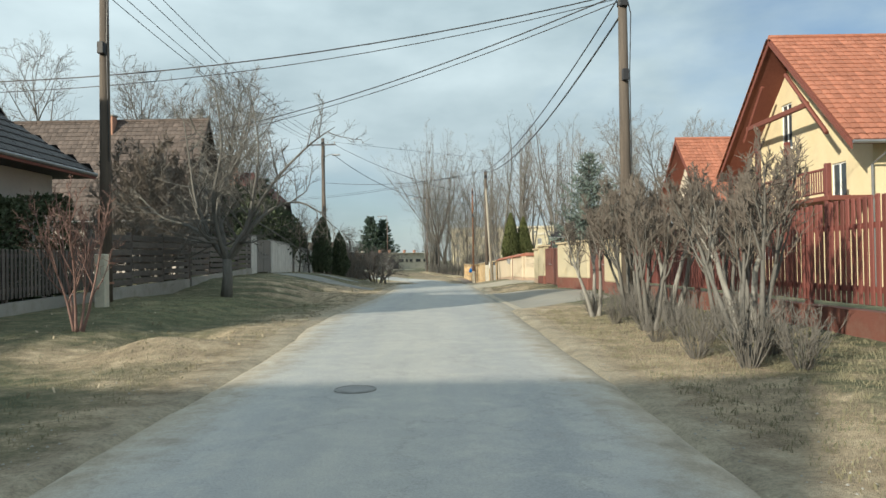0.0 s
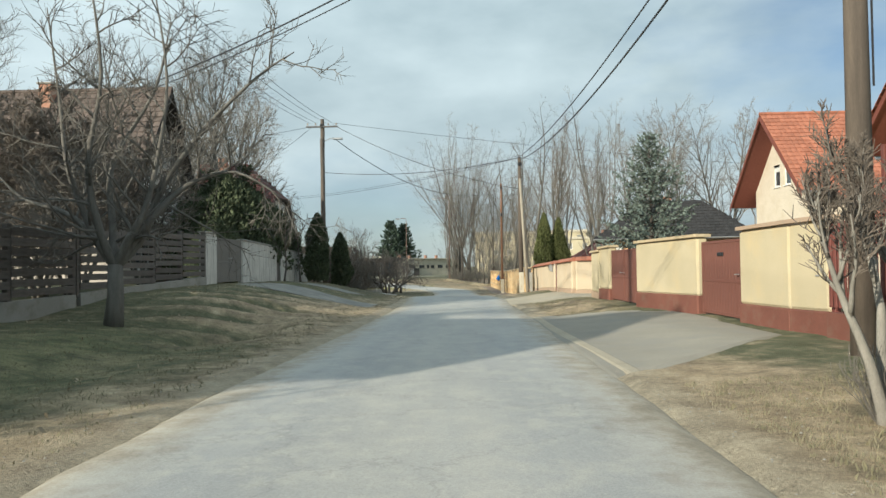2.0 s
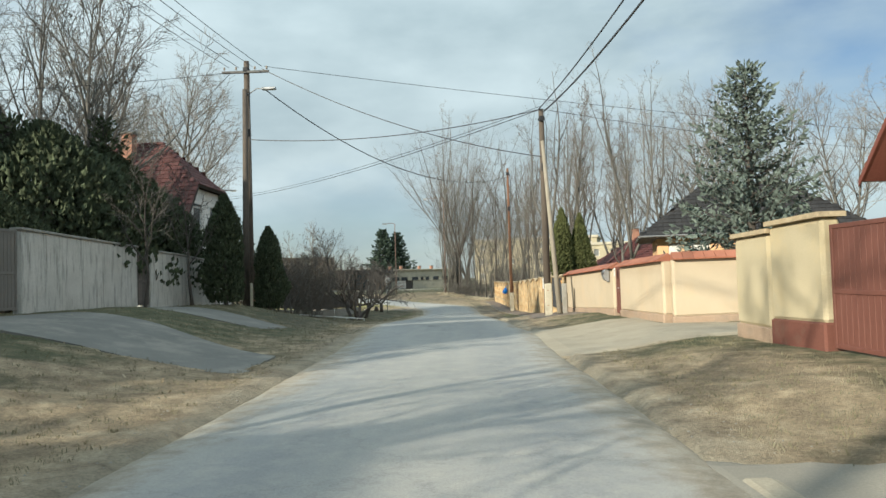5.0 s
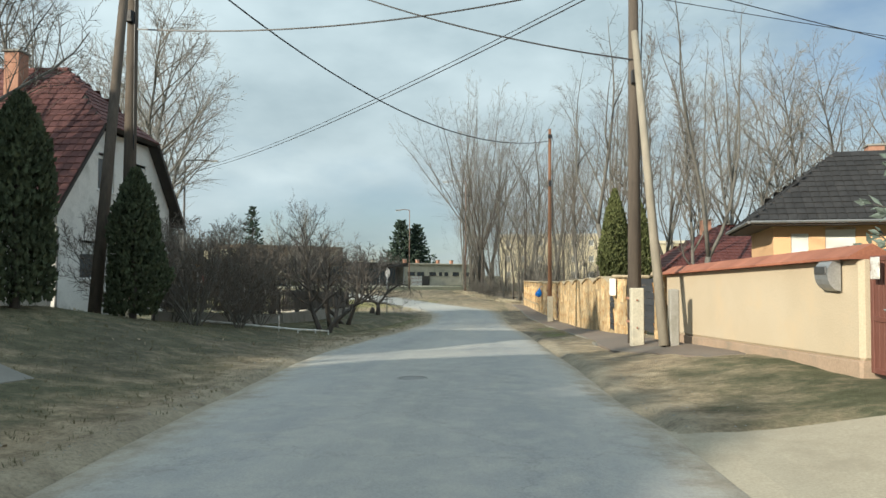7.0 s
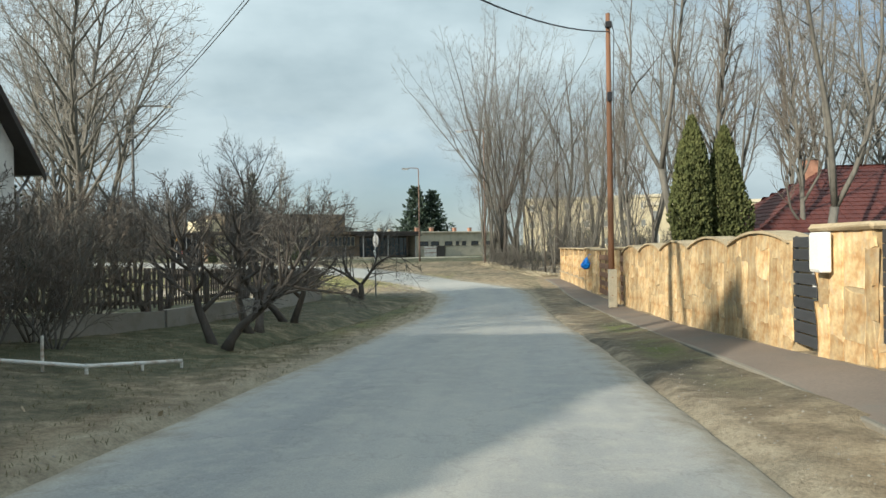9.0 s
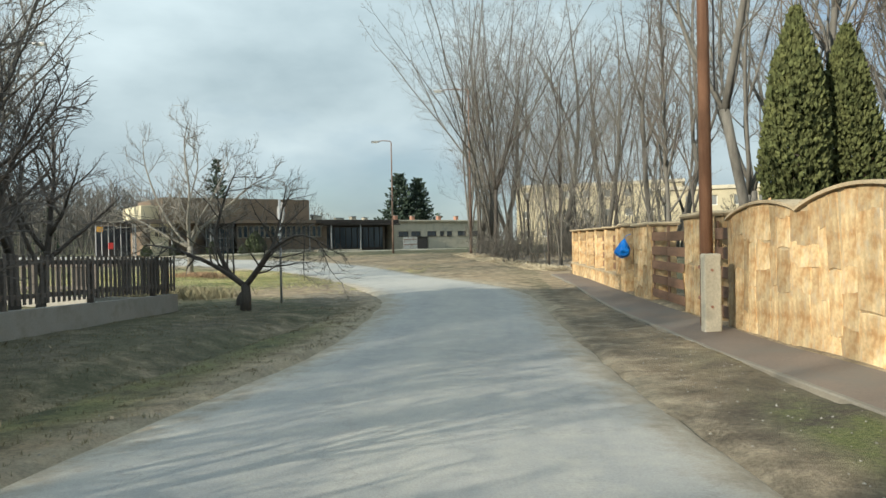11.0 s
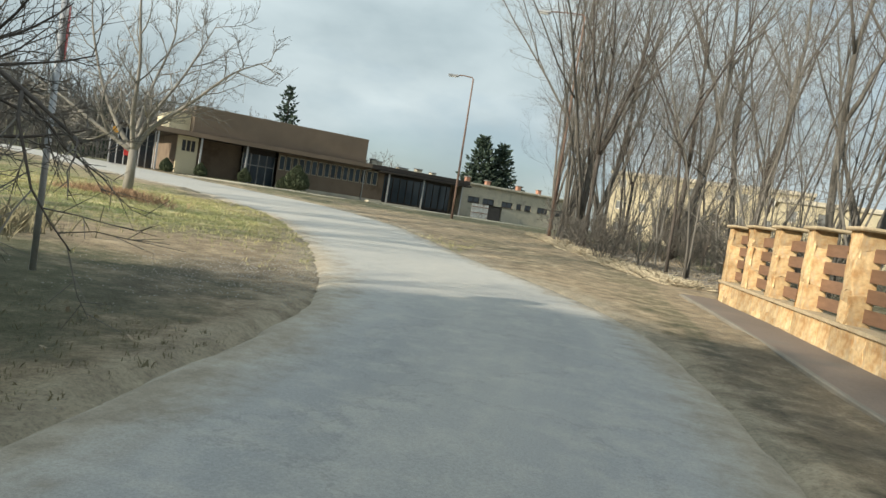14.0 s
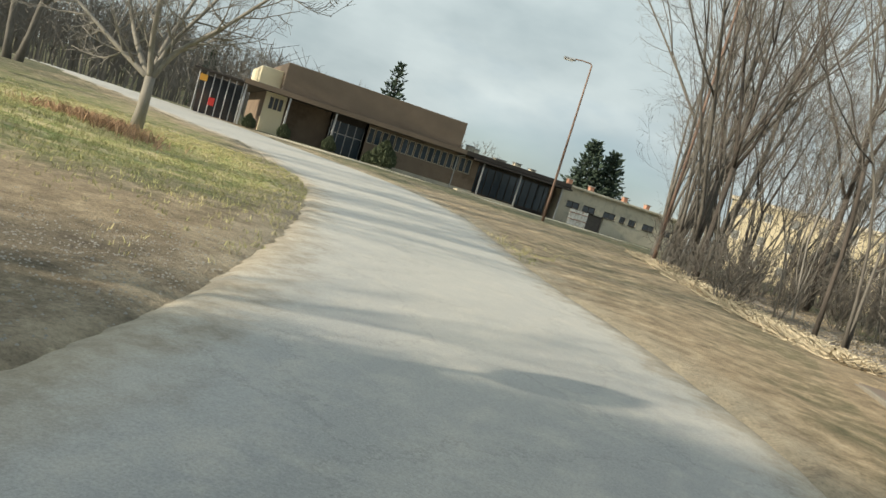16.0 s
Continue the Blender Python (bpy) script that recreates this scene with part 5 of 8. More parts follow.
# two unseen houses added beside the street's start; their shade falls on the asphalt
gabled_house("house", pose(-10.8, -7.8, .1, 0, 0, 90), 9.5, 11, -.3, 4.0, 7.6, "plain unseen rendered house with a dark tiled roof, added for its shade", GREY_WALL, TILE_DARK, over=.7)
gabled_house("house", pose(-10.8, 11.1, .1, 0, 0, 90), 5.8, 9, -.3, 5.0, 8.4, "narrow unseen rendered house with a dark tiled roof, added for its shade", GREY_WALL, TILE_DARK, over=.4)
# black hipped house behind the peach wall
h4 = hip_house("house", pose(10.6, 63.2, -.6, 0, 0, -12), 9.8, 5.6, -.2, 3.75, 6.75, "orange-peach house with a black hipped roof and white shutters",
               dull("orange_render", (.66, .40, .22), (.74, .47, .27), .8, 60, .9, .3, .004), TILE_BLACK, .9,
               windows=((.6, 2.1, .6, 1.1, .7, 0), (1.75, 1.85, 1.0, 1.6, 1.0, 0), (4.5, 1.95, 1.05, 1.4, 1.0, 0), (7.0, 1.95, 1.05, 1.4, 1.0, 0)), chimney=(4.7, 4.7, 7.2))
h5 = hip_house("house", pose(11.0, 80.5, -1.1), 14, 8.5, -.2, 2.35, 5.6, "low white house with a deep red hipped roof", WHITE_WALL, SHEET_RED, .8,
               windows=((.8, 1.0, 1.2, 1.0), (4.8, 1.0, 1.2, 1.0), (9, 1.0, 1.2, 1.0)), sides=((2, 1.0, 1.2, 1.0),), tile=(.34, .36), chimney=(3.6, 4.6, 6.0))


# ---- walls and gates along the right side ----
def rendered_wall(p, q, h0, h1, base, label, mat, plinth_mat, cap_mat, th=.28, cap="slab", name="garden_wall", foot=(None, None), ends=False):
    """A rendered garden wall from p to q with plinth and coping; h are heights of its top in the world."""
    m, ln = along(p, q, 0)
    m = m @ pose(0, -th, 0)
    f0 = gz(*p) - .12 if foot[0] is None else foot[0]
    f1 = gz(*q) - .12 if foot[1] is None else foot[1]
    ob = thing(name, m, label, "wall")
    b = Mesh()
    e = .03
    def strip(x0, x1, y0, y1, a, c, bev=.02):
        """A bar whose lower and upper edges run between heights at both ends."""
        def lo(x): return a[0] + (a[1] - a[0]) * x / ln
        def hi(x): return c[0] + (c[1] - c[0]) * x / ln
        s = Mesh().cbox(x0, x1, y0, y1, 0, 1, bev)
        s.v = [(x, y, (lo(x) + z * (hi(x) - lo(x)))) for x, y, z in s.v]
        return s
    part("render", strip(0, ln, 0, th, (f0 + base - .03, f1 + base - .03), (h0, h1), .05), mat, ob)
    part("plinth", strip(-.015, ln + .015, -.02, th + .02, (f0 - .2, f1 - .2), (f0 + base, f1 + base), .03), plinth_mat, ob)
    if cap == "slab":
        part("coping", strip(-.05, ln + .05, -.06, th + .06, (h0 + .002, h1 + .002), (h0 + .075, h1 + .075), .02), cap_mat, ob)
    else:
        n = int(ln / .22)
        t = Mesh()
        for i in range(n):
            x = (i + .5) * ln / n
            z = h0 + (h1 - h0) * x / ln
            w = ln / n * .48
            t.add([(x - w, -.13, z - .02), (x + w, -.13, z - .02), (x + w, th / 2, z + .13), (x - w, th / 2, z + .13), (x - w, th + .13, z - .02), (x + w, th + .13, z - .02),
                   (x - w, -.13, z - .05), (x + w, -.13, z - .05), (x + w, th + .13, z - .05), (x - w, th + .13, z - .05)],
                  [(0, 1, 2, 3), (3, 2, 5, 4), (6, 7, 1, 0), (4, 5, 8, 9), (6, 9, 8, 7), (0, 3, 4, 9, 6), (1, 7, 8, 5, 2)])
        part("coping_tiles", t, cap_mat, ob, kind="stuff")
    return ob


def board_gate(p, q, top, label, leaves=2, mat=None, boards=9, gap=.1, th=.05, name="gate"):
    """A boarded gate between p and q: leaves with frame, upright boards, cross rail and handle."""
    mat = mat or GATE_BROWN
    m, ln = along(p, q, 0)
    z0 = max(gz(*p), gz(*q)) + .05
    ob = thing(name, m @ pose(0, .06, z0), label, "gate")
    h = top - z0
    w = ln / leaves
    for i in range(leaves):
        x0, x1 = i * w + .02, (i + 1) * w - .02
        fr = Mesh()
        for a in ((x0, x0 + .06, 0, h), (x1 - .06, x1, 0, h)):
            fr.cbox(a[0], a[1], 0, th, a[2], a[3], .006)
        for zz in (0, h * .44, h - .06):
            fr.cbox(x0 + .06, x1 - .06, 0, th, zz, zz + .06, .006)
        leaf = part("leaf", fr, mat, ob)
        bw = (x1 - x0 - .12) / boards
        bd = Mesh().cbox(.003, bw - .003, .012, .036, .03, h - .03, .004).data(mat, "board")
        for k in range(boards):
            part("board", bd, mat, leaf, m=pose(x0 + .06 + k * bw, 0, 0))
        if leaves == 1 and w > 1.5:
            part("letter_slot", Mesh().cbox(w / 2 - .16, w / 2 + .16, -.012, .012, h - .34, h - .26, .006), BLACK_METAL, leaf)
        hx = x1 - .12 if i == 0 else x0 + .12
        part("handle", Mesh().tube([(hx, -.01, h * .55), (hx, -.06, h * .55), (hx + (-.1 if i == 0 else .1), -.06, h * .55)], .012, 6), STEEL, leaf, "steel lever handle")
    return ob


# cream walls, brown gates
FR = [(5.9, 17.5), (5.58, 20.2), (5.52, 21.4), (5.43, 23.4), (5.36, 25.8), (4.9, 29.9), (4.78, 33.3), (4.7, 34.7)]
rendered_wall(FR[1], FR[2], 1.95, 1.95, .5, "cream rendered wall panel with a red-brown plinth", CREAM, PLINTH_RED, PLINTH_TAN)
rendered_wall(FR[2], FR[3], 1.95, 1.93, .5, "cream rendered wall pier with a red-brown plinth", CREAM, PLINTH_RED, PLINTH_TAN)
board_gate((5.37, 25.72), FR[3], 1.78, "red-brown metal pedestrian gate between cream walls", 1, boards=14)
board_gate((5.52, 21.4), (5.56, 20.3), 1.8, "red-brown metal gate leaf beside the cream wall", 1, boards=8, name="gate")
rendered_wall((5.36, 25.8), (4.9, 29.9), 1.9, 1.88, .55, "cream rendered garden wall with a red-brown plinth and pale coping", CREAM, PLINTH_RED, STONE_CAP)
board_gate((4.79, 33.2), (4.9, 29.98), 1.75, "red-brown double driveway gate in the cream wall", 2, boards=12)
rendered_wall((4.78, 33.25), (4.72, 34.75), 1.86, 1.84, .5, "cream wall pier with a pale cap beside the double gate", CREAM, PLINTH_RED, STONE_CAP)
rendered_wall((4.72, 34.8), (4.66, 36.0), 1.74, 1.72, .35, "cream wall end piece with a tan plinth", CREAM, PLINTH_TAN, STONE_CAP)
# peach wall with red tile coping
rendered_wall((7.8, 39.2), (4.62, 39.62), 1.52, 1.5, .3, "peach rendered garden wall return with red tile coping", PEACH, PLINTH_TAN, TILE_RED, cap="tiles")
rendered_wall((4.48, 39.9), (4.3, 43.6), 1.48, 1.40, .3, "peach rendered garden wall with red tile coping and tan plinth", PEACH, PLINTH_TAN, TILE_RED, cap="tiles")
board_gate((4.28, 44.3), (4.3, 43.66), 1.36, "narrow red-brown metal gate in the peach wall", 1, boards=5)
solid("gate_plaque", Mesh().cbox(-.09, .09, -.012, 0, -.12, .12, .008).cbox(-.05, .05, -.016, -.013, -.06, .06, .004), WHITE_PAINT, "small white oval plaque on the brown gate", "plaque", m=pose(4.25, 43.98, 1.22, 0, 0, -90))
rendered_wall((4.28, 44.36), (4.03, 52.3), 1.38, 1.2, .32, "long peach rendered garden wall with red tile coping", PEACH, PLINTH_TAN, TILE_RED, cap="tiles")


def mailbox(x, y, z):
    """A curved steel mailbox on the wall."""
    ob = thing("mailbox", pose(x, y, z, 0, 0, -90), "brushed-steel curved mailbox on the peach wall", "mailbox")
    n, prof = 10, []
    for i in range(n + 1):
        a = math.pi * (i / n - .5)
        prof.append((-.16 * math.cos(a), .2 + .2 * math.sin(a)))
    m = Mesh()
    k = len(prof)
    m.add([(-.17, y_, z_) for y_, z_ in prof] + [(.17, y_, z_) for y_, z_ in prof], [(i, i + 1, i + 1 + k, i + k)[::-1] for i in range(k - 1)] + [tuple(range(k)), tuple(range(2 * k - 1, k - 1, -1)), (0, k, 2 * k - 1, k - 1)])
    part("body", m, STEEL, ob, smooth_shade=False)
    part("flap", Mesh().cbox(-.15, .15, -.175, -.155, .2, .3, .01), dull("dark_steel", (.12, .12, .12), (.2, .2, .2), 4, 40, .4, .1, .002, metal=.7), ob)
    return ob


mailbox(4.24, 44.9, .95)


# ---- stone walls ----
def stone_piece(rng, w, h, d=.014):
    """A flat quarry stone with an uneven outline."""
    pts = []
    for cx, cz in ((0, 0), (.5, 0), (1, 0), (1, .5), (1, 1), (.5, 1), (0, 1), (0, .5)):
        pts.append((cx * w + (rng.uniform(-.05, .02) if cx == 0 else -rng.uniform(-.05, .02) if cx == 1 else rng.uniform(-.07, .07)),
                    cz * h + (rng.uniform(-.06, .02) if cz == 0 else -rng.uniform(-.06, .02) if cz == 1 else rng.uniform(-.06, .06))))
    n = len(pts)
    cx, cz = w / 2, h / 2
    top = [(cx + (x - cx) * .93, -d + rng.uniform(-.006, .006), cz + (z - cz) * .95) for x, z in pts]
    m = Mesh()
    m.add([(x, .01, z) for x, z in pts] + top + [(cx, -d - rng.uniform(-.002, .009), cz)], [(i, (i + 1) % n, (i + 1) % n + n, i + n) for i in range(n)] + [(i + n, (i + 1) % n + n, 2 * n) for i in range(n)])
    return m


STONES = {}


def stone_data(i, w, h):
    """Stone meshes of a few sizes, shared by all walls."""
    key = (i % 7, round(w / .08), round(h / .1))
    if key not in STONES:
        STONES[key] = stone_piece(random.Random(key[0] * 131 + key[1] * 17 + key[2]), round(w / .08) * .08, round(h / .1) * .1).data(STONE, "stone")
    return STONES[key]


def clad(parent, m, ln, foot, top, rng, size=(.34, .5)):
    """Stones over a face of length ln; foot and top are functions of x. m's -y looks out."""
    x = 0
    while x < ln - .06:
        w = min(rng.uniform(.45, 1.5) * size[0], ln - x)
        if ln - x - w < .14:
            w = ln - x
        z = foot(x + w / 2)
        zt = top(x + w / 2)
        while z < zt - .05:
            h = min(rng.choice((.45, .7, 1.0, 1.3, 1.7)) * rng.uniform(.9, 1.1) * size[1], zt - z)
            if zt - z - h < .15:
                h = zt - z
            d = stone_data(rng.randrange(999), w, h)
            rw, rh = max(1, round(w / .08)) * .08, max(1, round(h / .1)) * .1
            part("stone", d, STONE, parent, m=m @ pose(x, rng.uniform(-.004, .005), z + rng.uniform(-.02, .0), 0, rng.uniform(-5, 5) if w > .12 else 0, 0) @ Matrix.Diagonal((w / rw, 1, h / rh, 1)))
            z += h
        x += w


def stone_post(p, q, top, label, depth=.5, cap=True, name="stone_pier", foot=None):
    """A pier between plan points p and q clad in sandstone on all visible sides."""
    m, ln = along(p, q, 0)
    z0 = (min(gz(*p), gz(*q)) - .1) if foot is None else foot
    ob = thing(name, m @ pose(0, 0, z0), label, "pier")
    h = top - z0
    rng = random.Random(int(p[1] * 100))
    part("core", Mesh().box(.0, ln, .0, depth, -.1, h), MORTAR, ob)
    clad(ob, pose(0, 0, 0), ln, lambda x: 0, lambda x: h, rng, (.42, .6))
    clad(ob, pose(ln, 0, 0, 0, 0, 90), depth, lambda x: 0, lambda x: h, rng, (.3, .42))
    clad(ob, pose(0, depth, 0, 0, 0, -90), depth, lambda x: 0, lambda x: h, rng, (.3, .42))
    if cap:
        c = Mesh().cbox(-.1, ln + .1, -.1, depth + .1, h, h + .085, .035)
        r2 = random.Random(7)
        c.v = [(x + r2.uniform(-.02, .02), y + r2.uniform(-.02, .02), z + r2.uniform(-.008, .008)) for x, y, z in c.v]
        part("cap_stone", c, STONE_CAP, ob)
    return ob


# order: the wall runs away from the camera, its face to the street (local +y is to the street there, so p and q are given far to near)
def stone_wall(p, q, top0, waves, label):
    """A clad wall with a wavy stone coping between p (far) and q (near)."""
    m, ln = along(p, q, 0)
    ob = thing("stone_wall", m, label, "wall")
    rng = random.Random(21)
    f0, f1 = gz(*p) - .08, gz(*q) - .08
    def foot(x): return f0 + (f1 - f0) * x / ln
    def top(x): return top0[0] + (top0[1] - top0[0]) * x / ln + .19 * abs(math.sin(math.pi * x * waves / ln)) ** .8 - .12
    core, cap = Mesh(), Mesh()
    n = 80
    for i in range(n):
        a, b = ln * i / n, ln * (i + 1) / n
        core.prism([(a, foot(a) - .1), (b, foot(b) - .1), (b, top(b)), (a, top(a))], .0, .3)
        cap.prism([(a, top(a) + .003), (b, top(b) + .003), (b, top(b) + .045), (a, top(a) + .045)], -.07, .38)
    part("core", core, MORTAR, ob)
    part("coping", cap, STONE_CAP, ob)
    clad(ob, Matrix(), ln, foot, lambda x: top(x) - .01, rng, (.4, .6))
    return ob


def board_fence_gate(p, q, top, label, mat, rows=7, bw=.19, posts=2, leaves=1, name="slatted_gate", foot=.08):
    """Horizontal boards on a frame between plan points."""
    m, ln = along(p, q, 0)
    z0 = max(gz(*p), gz(*q)) + foot
    ob = thing(name, m @ pose(0, 0, z0), label, "gate")
    h = top - z0
    w = ln / leaves
    for i in range(leaves):
        x0, x1 = i * w + .015, (i + 1) * w - .015
        fm = BLACK_METAL if mat is SLATE_BOARD else mat
        leaf = part("gate_frame", Mesh().cbox(x0, x0 + .05, .02, .06, 0, h, .006), fm, ob)
        part("stile", Mesh().cbox(x1 - .05, x1, .02, .06, 0, h, .006), fm, leaf)
        pitch = h / rows
        bd = Mesh().cbox(0, x1 - x0, 0, .024, 0, min(bw, pitch * .96), .005).data(mat, "board")
        for k in range(rows):
            part("board", bd, mat, leaf, m=pose(x0, -.006, k * pitch + .01))
    return ob


stone_post((3.98, 53.2), (4.02, 52.4), 1.12, "sandstone-clad gate pier beside the dark gate")
bg = board_fence_gate((3.98, 56.65), (4.0, 53.25), 1.05, "anthracite slatted driveway gate between stone piers", SLATE_BOARD, 8, .17)
stone_post((3.88, 58.1), (3.93, 56.7), 1.06, "sandstone-clad pier with a white meter box", depth=.6)
meter = thing("meter_box", pose(3.83, 57.75, .52, 0, 0, -90), "white plastic meter box on the stone pier", "meter box")
part("body", Mesh().cbox(-.17, .17, -.14, .0, 0, .52, .015), SHUTTER, meter)
part("door", Mesh().cbox(-.15, .15, -.152, -.138, .03, .49, .008), SHUTTER, meter)
board_fence_gate((3.87, 58.95), (3.88, 58.15), 1.0, "dark slatted garden door beside the stone pier", SLATE_BOARD, 9, .15, name="garden_door")
stone_wall((3.52, 72.5), (3.86, 59.0), (.72, 1.02), 5.0, "tall sandstone-clad garden wall with a wavy coping")
stone_post((3.45, 75.1), (3.5, 73.3), .72, "sandstone-clad gate pier with flat cap", depth=.55)
board_fence_gate((3.52, 73.28), (3.53, 72.52), .62, "brown boarded gap piece beside the pier", WOOD_BROWN, 5, .2, name="garden_door")
board_fence_gate((3.38, 78.0), (3.45, 75.12), .60, "brown slatted double driveway gate", WOOD_BROWN, 5, .2, leaves=2)
stone_post((3.31, 80.0), (3.37, 78.05), .64, "sandstone-clad pier with a broad cap stone", depth=.6)
# boards coloured dark to stand in for the shaded recess between the piers
board_fence_gate((3.6, 81.3), (3.67, 80.1), .5, "dark slatted pedestrian gate set back behind the stone pier", SLATE_BOARD, 5, .22, name="garden_gate")
stone_post((3.24, 81.75), (3.27, 81.32), .68, "narrow sandstone-clad pier beside the garden gate", depth=.45)


def low_stone_fence(p, q, n, top, wall_h):
    """A low clad wall with piers and brown boards between them."""
    m, ln = along(p, q, 0)
    f0, f1 = gz(*p) - .08, gz(*q) - .08
    ob = thing("stone_fence", m, "low sandstone fence with piers and brown slats", "fence")
    rng = random.Random(5)
    def foot(x): return f0 + (f1 - f0) * x / ln
    part("core", Mesh().prism([(0, f0 - .1), (ln, f1 - .1), (ln, f1 + wall_h), (0, f0 + wall_h)], 0, .4), MORTAR, ob)
    clad(ob, Matrix(), ln, foot, lambda x: foot(x) + wall_h, rng, (.4, .3))
    clad(ob, pose(0, .4, f0, 0, 0, -90), .4, lambda x: 0, lambda x: wall_h, rng, (.3, .3))
    part("coping", Mesh().prism([(-.04, f0 + wall_h + .003), (ln, f1 + wall_h + .003), (ln, f1 + wall_h + .06), (-.04, f0 + wall_h + .06)], -.07, .47), STONE_CAP, ob)
    pitch = (ln - .32) / n
    for i in range(n + 1):
        x = i * pitch
        pier = part("pier", Mesh().box(x, x + .32, .0, .32, foot(x) + wall_h + .05, top), MORTAR, ob)
        z = foot(x) + wall_h + .06
        clad(pier, pose(x, -.004, 0), .32, lambda u: z, lambda u: top, rng, (.3, .4))
        clad(pier, pose(x, .32, 0, 0, 0, -90), .32, lambda u: z, lambda u: top, rng, (.3, .4))
        clad(pier, pose(x + .32, 0, 0, 0, 0, 90), .32, lambda u: z, lambda u: top, rng, (.3, .4))
        part("cap_stone", Mesh().cbox(x - .07, x + .49, -.1, .5, top, top + .06, .02), STONE_CAP, ob)
        if i < n:
            for k in range(4):
                part("board", Mesh().cbox(x + .32, x + pitch, .2, .225, z + .06 + k * .29, z + .26 + k * .29, .005), WOOD_BROWN, ob)
    return ob


low_stone_fence((2.66, 90.7), (3.18, 81.85), 5, .66, .5)

bag = Mesh()
brng = random.Random(3)
for i in range(9):
    u = i / 8
    rad = (.05 + .29 * math.sin(math.pi * min(1, u ** .62 * 1.06)) ** .8) if u < .88 else .05 - (u - .88) * .2
    for j in range(14):
        a = 2 * math.pi * j / 14
        k = 1 + .16 * math.sin(3 * a + 2 * u) + .14 * math.sin(7 * a - 5 * u) + brng.uniform(-.16, .12)
        bag.v.append((rad * k * math.cos(a) * .75, rad * k * math.sin(a), u * .66))
for i in range(8):
    for j in range(14):
        a, b = i * 14 + j, i * 14 + (j + 1) % 14
        bag.f.append((a, b, b + 14, a + 14))
bag.f += [tuple(range(13, -1, -1)), tuple(range(112, 126))]
bag.tube([(0, 0, .64), (.08, 0, .78), (.22, 0, .82)], .012, 5)
solid("plastic_bag", bag, BAG, "bulging blue plastic bag tied to the stone pier", "bag", m=pose(3.05, 80.45, -.22, 0, 8, 10) @ Matrix.Diagonal((.75, .85, .85, 1)))


# the dark car behind the slatted gate
def parked_car(m):
    ob = thing("car", m, "black parked car in the yard behind the slatted gate", "car")
    prof = [(-2.1, .35), (2.1, .35), (2.15, .62), (2.0, .82), (1.0, .92), (.45, 1.38), (-1.0, 1.42), (-1.75, 1.0), (-2.12, .92)]
    b = Mesh().prism(prof, -.82, .82)
    b.v = [(x, y * (1 - .16 * max(0, z - .9) / .5), z) for x, y, z in b.v]
    part("body", b, CAR_BLACK, ob)
    g = Mesh().prism([(.95, .93), (.45, 1.33), (-.95, 1.36), (-1.6, 1.0)], -.79, .79)
    g.v = [(x, y * (1 - .14 * max(0, z - .9) / .5) * 1.01, z) for x, y, z in g.v]
    part("glazing", g, DARK_GLASS, ob)
    for x in (-1.3, 1.3):
        for y in (-.78, .78):
            t = part("wheel", Mesh().tube([(0, -.1, 0), (0, .1, 0)], .32, 18), BLACK_METAL, ob, m=pose(x, y, .32))
            part("rim", Mesh().tube([(0, -.105, 0), (0, .105, 0)], .2, 12), STEEL, t)
    for y in (-.6, .6):
        part("headlight", Mesh().cbox(2.0, 2.12, y - .17, y + .17, .64, .76, .03), PVC, ob)
    return ob


parked_car(pose(7.6, 77.2, gz(7.6, 77.2), 0, 0, 182))


# red picket fence with plinth and posts
def picket_fence(p, q, top, label, mat, pitch, pw, plinth, post_every, plinth_mat, post_mat=None, gapz=.08, rng_seed=1, name="picket_fence", wave=0.0):
    """Upright pickets on two rails, posts and a low plinth between plan points."""
    m, ln = along(p, q, 0)
    ob = thing(name, m, label, "fence")
    rng = random.Random(rng_seed)
    f0, f1 = gz(*p), gz(*q)
    def foot(x): return f0 + (f1 - f0) * x / ln
    if plinth:
        part("plinth", Mesh().prism([(0, f0 - .25), (ln, f1 - .25), (ln, f1 + plinth), (0, f0 + plinth)], -.09, .12), plinth_mat, ob)
    h = top[0] - f0 - plinth - gapz
    shared = Mesh().cbox(-pw / 2, pw / 2, -.012, .012, 0, 1, .006)
    shared.v = [(x, y, z if z < .9 else z) for x, y, z in shared.v]
    shared = shared.data(mat, "picket")
    n = int(ln / pitch)
    for i in range(n):
        x = (i + .5) * pitch
        t = top[0] + (top[1] - top[0]) * x / ln + wave * math.sin(x * 2.1) + rng.uniform(-.012, .012)
        z = foot(x) + plinth + gapz
        part("picket", shared, mat, ob, m=pose(x, -.045, z, 0, rng.uniform(-.6, .6), 0) @ Matrix.Diagonal((1, 1, t - z, 1)))
    for k in (.16, .82):
        part("rail", Mesh().prism([(0, f0 + plinth + gapz + h * k - .04), (ln, f1 + plinth + gapz + h * k - .04), (ln, f1 + plinth + gapz + h * k + .04), (0, f0 + plinth + gapz + h * k + .04)], -.03, .012), mat, ob)
    x = 0
    while x <= ln + .01:
        part("post", Mesh().cbox(x - .05, x + .05, -.03 + .045, .115, foot(x) - .2, top[0] + (top[1] - top[0]) * x / ln - .06, .01), post_mat or mat, ob)
        x += post_every
    return ob


picket_fence((5.58, 20.1), (5.72, 5.0), (1.88, 2.12), "red-stained wooden picket fence on a red-brown plinth", PICKET_RED, .135, .085, .38, 2.4, PLINTH_RED)
picket_fence((5.72, 4.9), (5.8, -6.0), (2.12, 2.12), "red-stained wooden picket fence on a red-brown plinth", PICKET_RED, .135, .085, .38, 2.4, PLINTH_RED)

